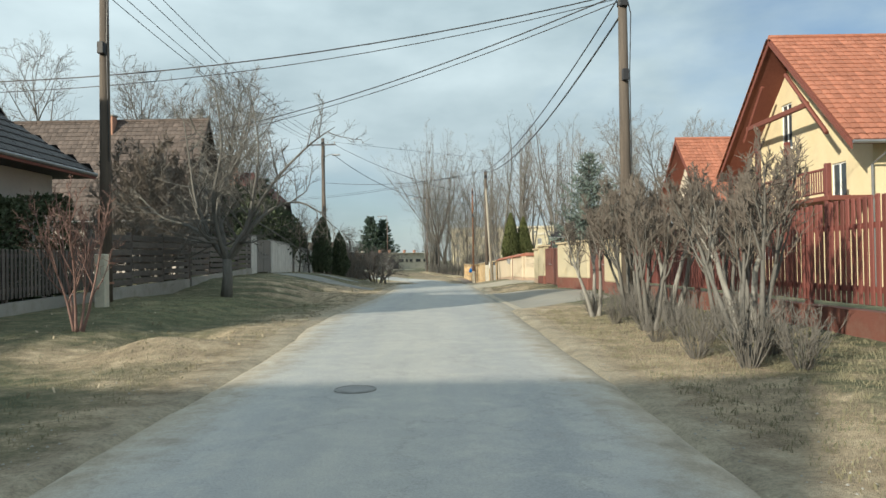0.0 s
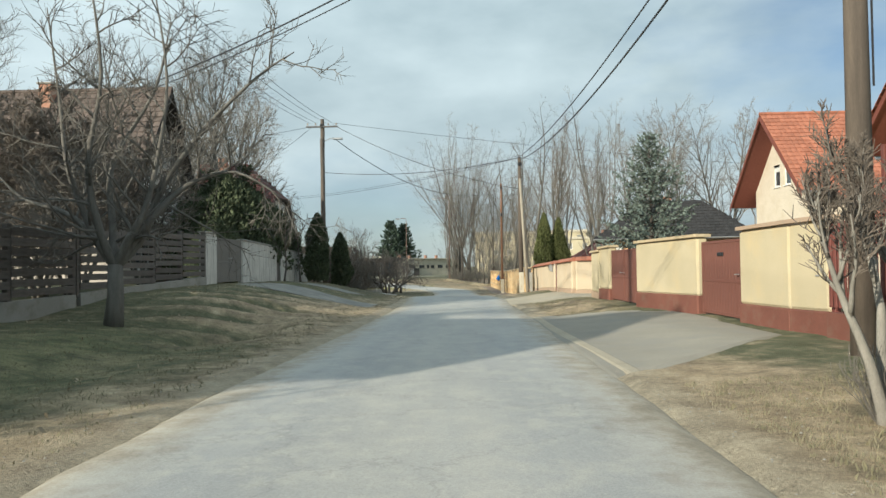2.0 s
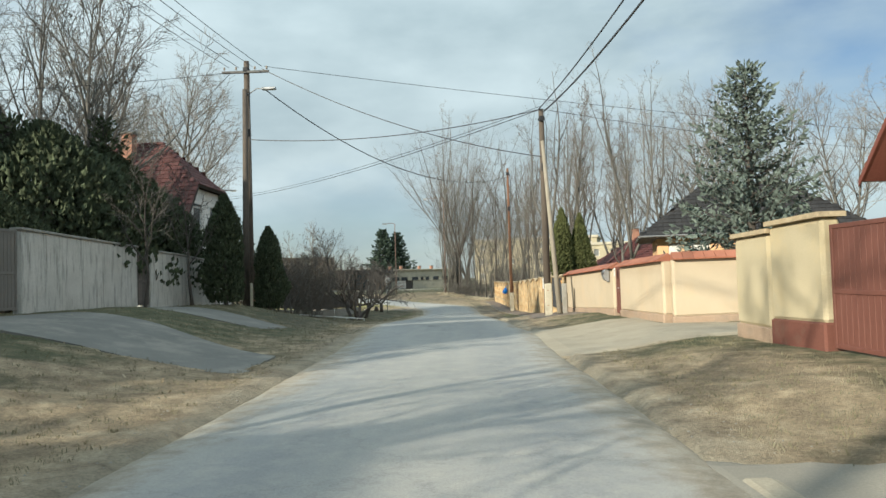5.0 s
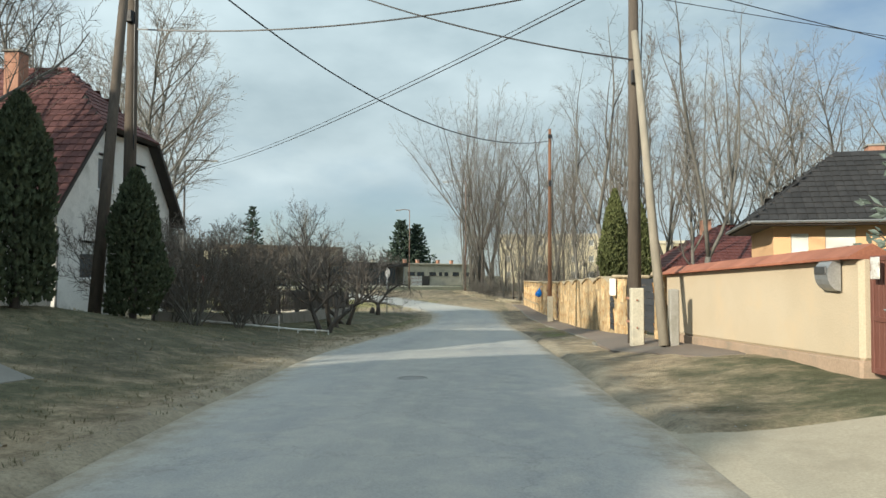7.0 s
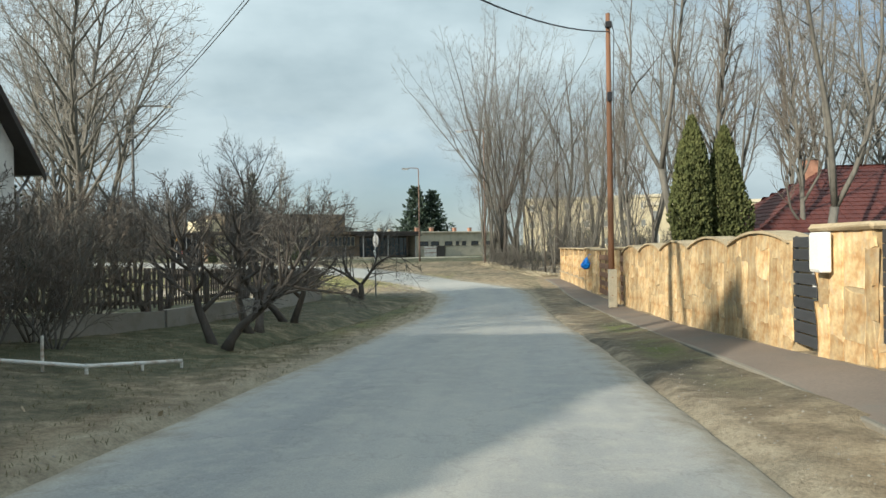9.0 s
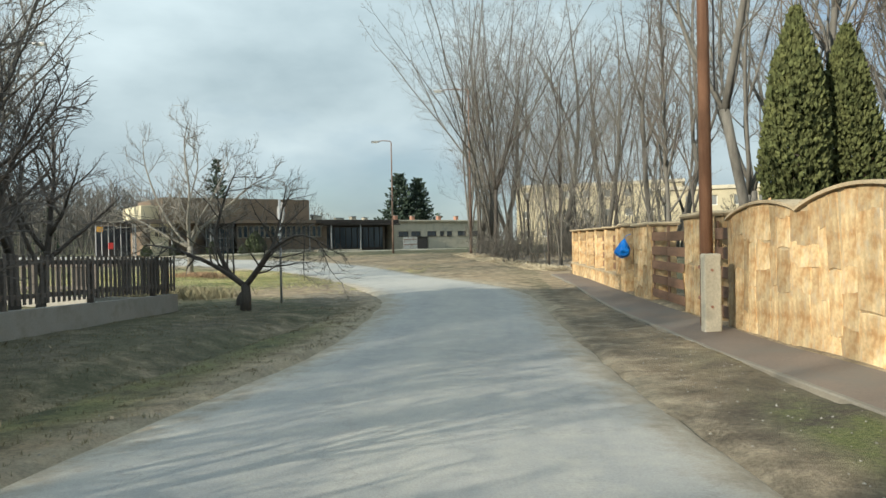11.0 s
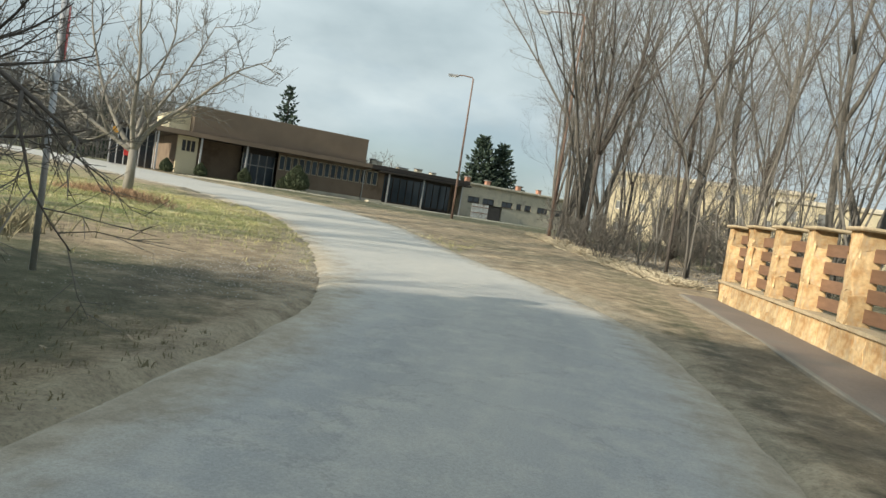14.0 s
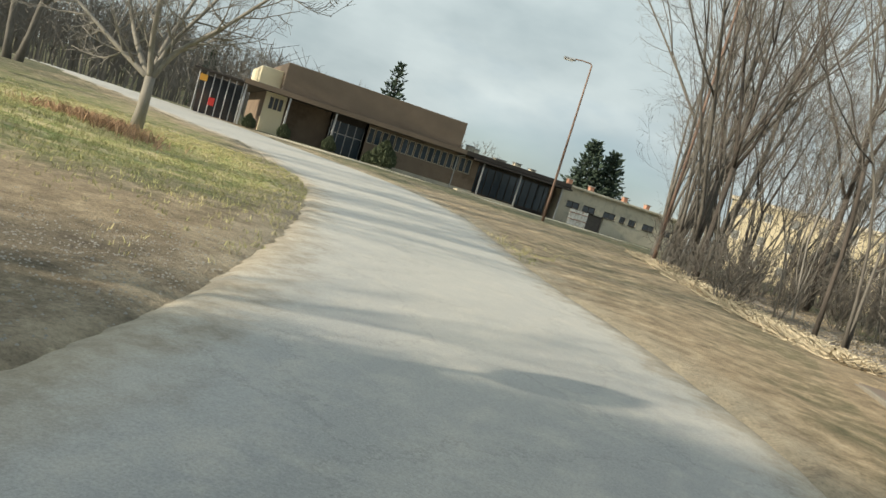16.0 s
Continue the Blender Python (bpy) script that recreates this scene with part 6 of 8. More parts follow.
# ---- left frontage ----
picket_fence((-9.4, -2), (-9.4, 12.2), (1.62, 1.68), "dark brown wooden picket fence on a concrete plinth", WOOD_DARK, .15, .09, .28, 2.4, CONCRETE)
picket_fence((-9.4, 12.3), (-9.4, 18.2), (1.68, 1.68), "dark brown wooden picket fence on a concrete plinth", WOOD_DARK, .15, .09, .28, 2.4, CONCRETE)


def slat_fence(p, q, top, rows, label):
    """Panels of wide horizontal boards between posts on a concrete foot."""
    m, ln = along(p, q, 0)
    ob = thing("slatted_fence", m, label, "fence")
    f0, f1 = gz(*p), gz(*q)
    rng = random.Random(12)
    def foot(x): return f0 + (f1 - f0) * x / ln
    part("plinth", Mesh().prism([(0, f0 - .25), (ln, f1 - .25), (ln, f1 + .3), (0, f0 + .3)], -.05, .16), CONCRETE, ob)
    n = max(1, round(ln / 2.2))
    w = ln / n
    for i in range(n + 1):
        x = i * w
        part("post", Mesh().cbox(x - .07, x + .07, .0, .13, foot(x) + .2, top[0] + (top[1] - top[0]) * x / ln + .04, .012), WOOD_DARK, ob)
    for i in range(n):
        x0, x1 = i * w + .02, (i + 1) * w - .02
        z0, z1 = foot((x0 + x1) / 2) + .36, top[0] + (top[1] - top[0]) * (i + .5) / n
        pitch = (z1 - z0) / rows
        bd = Mesh().cbox(0, x1 - x0, -.03, -.005, 0, pitch * .74, .006).data(WOOD_DARK, "slat")
        for k in range(rows):
            part("slat", bd, WOOD_DARK, ob, m=pose(x0, 0, z0 + k * pitch, 0, rng.uniform(-.5, .5), 0))
    return ob


slat_fence((-9.4, 18.4), (-9.4, 25.6), (2.2, 2.3), 7, "dark-stained fence of wide horizontal slats on a concrete foot")
slat_fence((-9.4, 25.8), (-9.4, 34.1), (2.35, 2.6), 7, "dark-stained fence of wide horizontal slats on a concrete foot")


def plaster_panel(p, q, top, label, th=.22, name="garden_wall"):
    m, ln = along(p, q, 0)
    ob = thing(name, m, label, "wall")
    b = Mesh().cbox(0, ln, 0, th, 0, 1, .02)
    f0, f1 = gz(*p) - .3, gz(*q) - .3
    b.v = [(x, y, (f0 + (f1 - f0) * x / ln) * (1 - z) + z * (top[0] + (top[1] - top[0]) * x / ln)) for x, y, z in b.v]
    part("render", b, PLASTER_OLD, ob)
    c = Mesh().cbox(-.03, ln + .03, -.04, th + .04, 0, .06, .012)
    c.v = [(x, y, z + .002 + top[0] + (top[1] - top[0]) * x / ln) for x, y, z in c.v]
    part("coping", c, CONCRETE, ob)
    return ob


plaster_panel((-9.45, 34.2), (-9.45, 35.45), (2.62, 2.62), "stained white plastered gate pier")
board_gate((-9.42, 35.5), (-9.42, 38.45), 2.5, "weathered grey boarded double gate", 2, GATE_GREY, 11)
plaster_panel((-9.45, 38.55), (-9.45, 43.9), (2.5, 2.34), "stained white plastered garden wall")
plaster_panel((-9.5, 44.85), (-9.5, 47.6), (2.28, 2.2), "stained white plastered garden wall panel")
plaster_panel((-9.5, 47.7), (-9.5, 50.9), (2.18, 2.02), "stained white plastered garden wall panel")
board_gate((-9.46, 43.95), (-9.46, 44.8), 2.2, "narrow dark garden door in the white wall", 1, WOOD_DARK, 6, name="garden_door")

# the yard fences further on
picket_fence((-9.7, 56.2), (-8.2, 63.6), (.82, .52), "dark wooden picket fence on a concrete plinth", WOOD_DARK, .15, .07, .38, 2.4, CONCRETE)
picket_fence((-8.2, 63.7), (-8.1, 76.6), (.5, .12), "dark wooden picket fence on a concrete plinth", WOOD_DARK, .15, .07, .4, 2.4, CONCRETE)
picket_fence((-8.3, 76.7), (-17.5, 80.2), (.1, .1), "dark wooden picket fence closing the orchard", WOOD_DARK, .16, .07, .3, 2.4, CONCRETE)

# ---- poles, lamps, wires ----
def concrete_foot(parent, x, y, w=.135, h=1.3, z=-.4):
    """The reinforced concrete stub that carries a wooden pole."""
    f = part("foot", Mesh().cbox(x - w, x + w, y - .12, y + .12, z, h, .02), PALE_CONCRETE, parent, "pale concrete foot with bolt holes")
    for zz in (h * .35, h * .8):
        part("bolt", Mesh().tube([(x - .02, y - .15, zz), (x - .02, y - .1, zz)], .022, 8), RUST, f)
    return f


def pole(x, y, h, label, mat, r=.13, foot=True, arm=(), hardware=True, z=None):
    z = gz(x, y) if z is None else z
    ob = thing("utility_pole", pose(x, y, z), label, "utility pole")
    part("shaft", Mesh().tube([(0, 0, .1 if foot else -.4), (0, 0, h * .5), (0, 0, h)], [r, r * .86, r * .68], 12), mat, ob, smooth_shade=True)
    if foot:
        concrete_foot(ob, 0, -.24)
        part("strap", Mesh().lathe([(r + .03, .55), (r + .03, .6)], 12).lathe([(r + .03, 1.05), (r + .03, 1.1)], 12), RUST, ob)
    for zz, w in arm:
        a = part("crossarm", Mesh().cbox(-w / 2, w / 2, -.2, -.1, zz - .05, zz + .05, .01), LAMP_STEEL, ob)
        for k in (-.45, -.2, .2, .45):
            part("insulator", Mesh().lathe([(.012, 0), (.012, .06), (.045, .07), (.05, .1), (.03, .12), (.045, .14), (.03, .18)], 8), CERAMIC, a, m=pose(k * w, -.15, zz + .05))
    if hardware:
        part("clamp", Mesh().lathe([(r * .9, h - .45), (r * .9, h - .35)], 10).cbox(-.1, .1, -.2, -.08, h - .5, h - .3, .01), BLACK_METAL, ob)
        part("cable_box", Mesh().cbox(-.08, .08, -.24, -.1, h * .7, h * .7 + .3, .015), BLACK_METAL, ob)
        part("cable", Mesh().tube([(.1, -.1, h - .3), (.17, -.16, h - .7), (.12, -.14, h * .72), (.14, -.1, h * .4)], .014, 5), BLACK_METAL, ob)
    return ob


pole(-8.45, 17.2, 9.0, "weathered wooden utility pole on a concrete foot", WOOD_POLE, .15, True)
pole(4.75, 17.7, 8.1, "weathered wooden utility pole with cable clamps", WOOD_POLE, .16, False)
pl2 = pole(-9.0, 53.2, 10.7, "tall wooden utility pole with crossarm and lamp arm", WOOD_POLE, .17, True, arm=((10.2, 2.0),))
part("brace", Mesh().tube([(.0, -.28, 9.4), (.62, -2.6, -.1)], [.1, .14], 10), WOOD_POLE, pl2, "second leaning pole leg", smooth_shade=True)
arm = part("lamp_arm", Mesh().tube([(0, -.1, 9.2), (.5, -.35, 9.42), (1.0, -.4, 9.4)], .025, 6), STEEL, pl2)
part("lamp_head", Mesh().cbox(.75, 1.35, -.5, -.3, 9.33, 9.45, .03), STEEL, arm)
pr2 = pole(3.2, 51.7, 8.2, "grey utility pole with concrete foot and leaning brace", WOOD_POLE, .15, True)
part("brace", Mesh().tube([(.0, -.12, 6.9), (.24, -1.62, .2)], [.075, .1], 10), POLE_GREY, pr2, "pale leaning brace pole", smooth_shade=True)
part("brace_foot", Mesh().cbox(.36, .54, -1.62, -1.44, -.4, 1.3, .02).cbox(.05, .4, -1.7, -1.5, -.4, .14, .02), CONCRETE, pr2)
pole(3.07, 72.2, 9.8, "reddish-brown wooden utility pole on a concrete foot", WOOD_POLE_RED, .108, True, z=gz(3.07, 72.2))


def street_lamp(x, y, h, label, mat, reach=1.3, turn=180, r=.075):
    ob = thing("street_lamp", pose(x, y, gz(x, y), 0, 0, turn), label, "street lamp")
    part("post", Mesh().tube([(0, 0, -.3), (0, 0, h * .3), (0, 0, h)], [r * 1.25, r, r * .6], 10), mat, ob, smooth_shade=True)
    part("arm", Mesh().tube([(0, 0, h - .05), (.1, 0, h + .08), (reach * .5, 0, h + .12), (reach, 0, h + .08)], r * .5, 8), mat, ob)
    head = part("lamp_head", Mesh().cbox(reach - .25, reach + .45, -.13, .13, h - .02, h + .12, .04), STEEL, ob)
    part("diffuser", Mesh().cbox(reach - .1, reach + .4, -.1, .1, h - .06, h - .02, .02), PVC, head)
    return ob


street_lamp(-9.35, 118.6, 9.2, "rusty steel street lamp with a curved arm", LAMP_RUST, 1.2, 190)
street_lamp(-25.6, 94.0, 11.6, "dark grey steel street lamp with a straight arm", LAMP_STEEL, 2.4, 0, .12)
street_lamp(-2.5, 110.0, 11.6, "steel street lamp standing among the saplings", LAMP_RUST, 2.0, 180)


def wire(a, b, sag, r=.013, n=22):
    a, b = Vector(a), Vector(b)
    pts = []
    for i in range(n + 1):
        u = i / n
        p = a.lerp(b, u)
        p.z -= sag * 4 * u * (1 - u)
        pts.append(p - a)
    return solid("overhead_wire", Mesh().tube(pts, r, 4), BLACK_METAL, "black overhead cable sagging between poles", "cable", m=Matrix.Translation(a), group="overhead cables")


R1, L1, L2, R2, R3 = Vector((4.75, 17.55, 8.1)), Vector((-8.45, 17.1, 8.6)), Vector((-9.0, 53.05, 10.25)), Vector((3.2, 51.6, 7.75)), Vector((3.07, 72.1, 8.35))
wire(R1, (-24, 18.5, 6.9), 1.25, .018)
wire(R1 + Vector((0, 0, -.12)), (-24, 18.6, 6.7), 1.35, .012)
wire(R1, (-12.6, 33.5, 7.4), .5, .018)
wire(R1 + Vector((0, .1, -.15)), (-12.6, 33.6, 7.25), .5)
wire(R1 + Vector((-.05, 0, .0)), R2 + Vector((-.1, 0, 0)), .75, .02)
wire(R1 + Vector((.1, 0, -.3)), R2 + Vector((.1, 0, -.1)), .9, .026)
wire(R1, (30, 17.0, 8.6), .25, .016)
wire(R1 + Vector((0, 0, .15)), (30, 19.0, 9.0), .25)
for k in (-.7, -.3, .3, .7):
    wire(L1 + Vector((k, 0, .2)), L2 + Vector((k, 0, .1)), .6, .011)
for k in (-.5, 0, .5):
    wire(L1 + Vector((k, 0, .2)), (-9 + k, -20, 8.8), .6, .011)
wire(L2 + Vector((.7, 0, 0)), R2 + Vector((0, 0, -1.9)), .55, .02)
wire(L2 + Vector((.2, 0, -3.0)), R2, .45, .02)
wire(L2 + Vector((.8, 0, .1)), (34, 66, 8.2), .4, .012)
wire(L2 + Vector((.7, 0, -.8)), R3 + Vector((0, 0, -.4)), 1.7, .022)
wire(R2, (-25.6, 94.0, 9.6), .7, .016)
wire(R2 + Vector((0, 0, .12)), (-25.6, 94.0, 9.8), .7, .012)
wire(R2, (22, 60, 7.0), .25, .012)
wire(L2 + Vector((-.6, 0, -.1)), (-16, 58, 7.6), .2, .011)
wire(L2 + Vector((-.6, 0, -.1)), (-19, 44, 7.2), .2, .011)

# round sign on its post
sg = thing("road_sign", pose(-6.15, 78.7, gz(-6.15, 78.7), 0, 0, -52), "round road sign on a grey post, seen from behind", "road sign")
part("post", Mesh().tube([(0, 0, -.3), (0, 0, 2.75)], .032, 10), STEEL, sg, smooth_shade=True)
disc = part("sign_disc", Mesh().tube([(0, .03, 2.4), (0, .05, 2.4)], .28, 28), SIGN_GREY, sg, "grey metal back of the sign")
part("sign_face", Mesh().tube([(0, .052, 2.4), (0, .056, 2.4)], .27, 28), RED_PAINT, disc)
part("clamp", Mesh().cbox(-.12, .12, .0, .03, 2.25, 2.3, .005).cbox(-.12, .12, .0, .03, 2.5, 2.55, .005), SIGN_GREY, disc)
part("plate", Mesh().cbox(-.06, .16, -.05, -.035, 1.78, 2.0, .006), PVC, sg, "small white plate")

# bent white rail on the verge
rail = thing("pipe_barrier", pose(0, 0, 0), "low bent white pipe barrier on the verge", "barrier")
rp = [(-8.6, 56.1), (-7.2, 56.2), (-5.55, 56.5), (-5.2, 57.2), (-4.94, 57.8)]
rz = [gz(*p) + .1 for p in rp]
part("rail", Mesh().tube([(x, y, z) for (x, y), z in zip(rp, rz)], .028, 8), WHITE_PAINT, rail, smooth_shade=True)
for (x, y), hh in zip(rp, (.14, .14, .13, .12, .1)):
    part("post", Mesh().tube([(x, y, gz(x, y) - .2), (x, y, gz(x, y) + hh)], .022, 8), WHITE_PAINT, rail)
part("post", Mesh().tube([(-6.1, 56.45, gz(-6.1, 56.45) - .2), (-6.1, 56.45, gz(-6.1, 56.45) + .45)], .02, 8), WHITE_PAINT, rail)
stump = Mesh().lathe([(.19, -.1), (.17, .14), (.15, .2), (.1, .3), (.04, .36)], 10)
solid("tree_stump", stump, BARK_DARK, "dark stump at the edge of the grass", "stump", m=pose(-6.9, 77.9, gz(-6.9, 77.9)))

# ---- the low public building ----
B = pose(-31.3, 122.7, -.45, 0, 0, math.degrees(math.atan2(.648, .7615)))
bd = thing("public_building", B, "long low brown building with flat roof and dark glazing", "building")
wins = [(7.1 + i * .56, 1.5, .49, 1.2) for i in range(16)]
part("wall", wall_mesh([(7.0, 16.6, 0, 0, 2.95, 2.95)], [(x, x + w, z, z + h) for x, z, w, h in wins], 0, .1), BRICK_BROWN, bd, "brown brick facade")
part("wall", wall_mesh([(-.9, .62, 0, 0, 2.9, 2.9)], [(-.55 + k * .34, -.27 + k * .34, 1.75, 2.6) for k in range(3)], 0, .3), YELLOW_WALL, bd, "pale yellow rendered wall")
for k in range(3):
    window(bd, pose(-.55 + k * .34, 0, 1.75), .28, .85, 0.0, 0, False, ROOF_EDGE, DARK_GLASS)
part("wall", Mesh().box(.62, 4.3, 1.6, 1.9, 0, 2.9).box(.45, .62, .3, 1.6, 0, 2.9), BRICK_BROWN, bd)
part("wall", Mesh().box(-.9, -.6, .3, 14, 0, 2.9).box(-.6, 24.4, 13.7, 14, 0, 2.9).box(24.1, 24.4, 1.2, 13.7, 0, 2.9), BRICK_BROWN, bd)
for x, z, w, h in wins:
    window(bd, pose(x, 0, z), w, h, 0.0, 0, False, PALE_CONCRETE, BAND_GLASS)
# entrance glazing
eg = part("entrance", Mesh().box(4.3, 7.0, .9, 1.0, 2.45, 2.9), ROOF_EDGE, bd, "dark glazed entrance")
for i in range(5):
    part("mullion", Mesh().cbox(4.3 + i * .66, 4.36 + i * .66, .88, .98, 0, 2.45, .008), STEEL, eg)
part("mullion", Mesh().cbox(4.3, 7.0, .88, .98, 1.5, 1.56, .008), STEEL, eg)
for i in range(4):
    part("pane", Mesh().box(4.37 + i * .66, 4.95 + i * .66, .92, .94, .05, 2.44), BAND_GLASS, eg)
# glazed porch at the right
pg = part("porch_glazing", Mesh().box(16.6, 24.4, 1.2, 1.3, 2.5, 2.9).box(16.6, 24.4, 1.2, 1.3, 0, .3), ROOF_EDGE, bd, "dark glazing under the porch")
for i in range(12):
    part("mullion", Mesh().cbox(16.62 + i * .704, 16.68 + i * .704, 1.17, 1.29, .3, 2.5, .008), ROOF_EDGE, pg)
for i in range(11):
    part("pane", Mesh().box(16.69 + i * .704, 17.31 + i * .704, 1.22, 1.24, .3, 2.5), BAND_GLASS, pg)
for x in (16.7, 20.15, 24.2):
    part("porch_post", Mesh().cbox(x - .06, x + .06, -.9, -.78, 0, 2.75, .01), STEEL, bd)
part("porch_roof", Mesh().cbox(15.6, 24.9, -1.3, 1.0, 2.72, 2.86, .02), ROOF_EDGE, bd)
part("roof_slab", Mesh().cbox(-2.6, 24.9, -1.0, 14.4, 2.9, 3.28, .03), ROOF_EDGE, bd, "dark overhanging flat roof edge")
part("fascia", Mesh().cbox(-2.6, 14.9, -1.02, -1.0, 2.92, 3.26, .003), BROWN_METAL, bd)
part("upper_storey", Mesh().cbox(.0, 14.4, -.6, 9, 3.28, 5.3, .03), BROWN_METAL, bd, "windowless brown metal upper storey")
part("upper_storey", Mesh().cbox(-1.6, -.02, .6, 8, 3.28, 4.6, .03), YELLOW_WALL, bd, "pale upper block")
for x in (-2.4, .75, 4.25):
    part("column", Mesh().cbox(x - .07, x + .07, -.8, -.66, 0, 2.9, .01), STEEL, bd)
part("plinth", Mesh().cbox(7.0, 16.6, -.06, .0, 0, .28, .01), PALE_CONCRETE, bd)
part("step", Mesh().cbox(14.9, 20.1, -1.2, -.2, -.1, .16, .02), PALE_CONCRETE, bd)
part("gutter_pipe", Mesh().tube([(15.2, -.1, 2.85), (14.6, -.1, 2.7), (14.6, -.1, .1)], .05, 8), STEEL, bd)
for i, (x, y, w, h) in enumerate(((15.0, 2, .9, .35), (16.6, 3, .5, .6), (17.6, 4, .5, .55), (19.6, 3, 1.0, .3), (21.3, 3, .6, .45), (23.4, 4, .5, .4))):
    v = part("roof_vent", Mesh().cbox(x - w / 2, x + w / 2, y - .3, y + .3, 3.28, 3.28 + h, .02), PALE_CONCRETE, bd)
    part("vent_cap", Mesh().cbox(x - w / 2 - .08, x + w / 2 + .08, y - .38, y + .38, 3.28 + h, 3.34 + h, .015), STEEL, v)
# glazed racks at the left end
for i in range(7):
    part("rack_post", Mesh().cbox(-5.6 + i * .5, -5.53 + i * .5, -.7 + .2 * (i % 2), -.6 + .2 * (i % 2), 0, 2.9, .01), STEEL, bd)
part("rack_panel", Mesh().box(-5.4, -2.5, .6, .66, 0, 2.7), DARK_GLASS, bd)
part("rack_roof", Mesh().cbox(-6.0, -2.65, -1.0, 3, 2.9, 3.05, .02), ROOF_EDGE, bd)
part("notice", Mesh().cbox(-4.6, -4.2, -.75, -.71, .7, 1.25, .01), RED_PAINT, bd, "red notice board")
part("awning", Mesh().cbox(-5.5, -5.0, -.76, -.72, 2.2, 2.65, .01), ORANGE_PAINT, bd, "orange panel")
# grey annexe
gb = thing("grey_annexe", B @ pose(25.0, .4, 0), "grey single-storey annexe with a strip of dark windows", "building")
gw = [(.7, 1.45, 1.3, .55), (2.4, 1.45, 1.3, .55), (4.6, 1.45, 1.3, .55), (6.4, 1.45, .6, .55), (7.4, 1.45, .8, .55), (9.0, 1.45, 1.3, .55), (11.0, 1.45, 1.3, .55)]
part("wall", wall_mesh([(0, 14, 0, 0, 3.1, 3.1)], [(x, x + w, z, z + h) for x, z, w, h in gw] + [(3.05, 4.75, 0, 1.4)], 0, .35), PALE_CONCRETE, gb)
part("wall", Mesh().box(0, .35, .35, 9, 0, 3.1).box(13.65, 14, .35, 9, 0, 3.1).box(0, 14, 9, 9.3, 0, 3.1), PALE_CONCRETE, gb)
for x, z, w, h in gw:
    window(gb, pose(x, 0, z), w, h, 0.0, 1, True, ROOF_EDGE, DARK_GLASS)
part("door", Mesh().cbox(3.1, 4.7, .12, .18, .02, 1.38, .01), WOOD_DARK, gb, "dark double door")
part("roof_slab", Mesh().cbox(-.25, 14.3, -.3, 9.5, 3.1, 3.3, .03), PALE_CONCRETE, gb)
for x, y in ((1.5, 2), (4.5, 3), (8, 2.5), (11, 3)):
    ch = part("roof_vent", Mesh().cbox(x - .22, x + .22, y - .22, y + .22, 3.3, 3.85, .02), CHIMNEY, gb)
    part("vent_cap", Mesh().cbox(x - .3, x + .3, y - .3, y + .3, 3.85, 3.92, .015), CONCRETE, ch)
fenc = thing("panel_fence", B @ pose(25.3, -1.2, 0), "low white corrugated panel fence in front of the annexe", "fence")
for i in range(6):
    part("panel", Mesh().cbox(i * .31, i * .31 + .29, -.02, .02, .02, 1.35, .01), WHITE_PAINT, fenc)
part("rail", Mesh().cbox(0, 1.86, -.05, -.02, .5, .56, .005).cbox(0, 1.86, -.05, -.02, 1.05, 1.11, .005), RUST, fenc)


FAR_PANE = glass_material("far_window_glass", (.2, .21, .21), .15)


# the yellow block far behind the trees
def block(name, m, wx, wy, h, label, mat, storeys, bays, roof):
    ob = thing(name, m, label, "apartment block")
    fh, bw = h / storeys, wx / bays
    holes = [(b * bw + bw * .34, b * bw + bw * .66, s * fh + fh * .4, s * fh + fh * .78) for s in range(storeys) for b in range(bays)]
    part("wall", wall_mesh([(0, wx, -2, -2, h, h)], holes, 0, .35), mat, ob)
    part("wall", Mesh().box(0, .3, .35, wy, -2, h).box(wx - .3, wx, .35, wy, -2, h).box(0, wx, wy - .3, wy, -2, h), mat, ob)
    for x0, x1, z0, z1 in holes:
        wd = part("window", Mesh().box(x0, x1, .2, .26, z0, z1), PVC, ob)
        part("pane", Mesh().box(x0 + .08, x1 - .08, .18, .2, z0 + .08, z1 - .08), FAR_PANE, wd)
    part("roof", Mesh().cbox(-.3, wx + .3, -.3, wy + .3, h, h + .5, .03), roof, ob)
    return ob


block("apartment_block", pose(2.0, 178, -.5, 0, 0, -14), 26, 12, 9.2, "pale yellow apartment block behind bare trees", OCHRE_WALL, 3, 8, PALE_CONCRETE)
block("apartment_block", pose(20.0, 158, -.5, 0, 0, -12), 18, 9, 7.0, "pale yellow two-storey building behind bare trees", OCHRE_WALL, 2, 6, PALE_CONCRETE)
block("apartment_block", pose(-70.0, 190, -.5, 0, 0, 20), 22, 10, 6.0, "low grey building at the far end of the grounds", PALE_CONCRETE, 2, 8, PALE_CONCRETE)

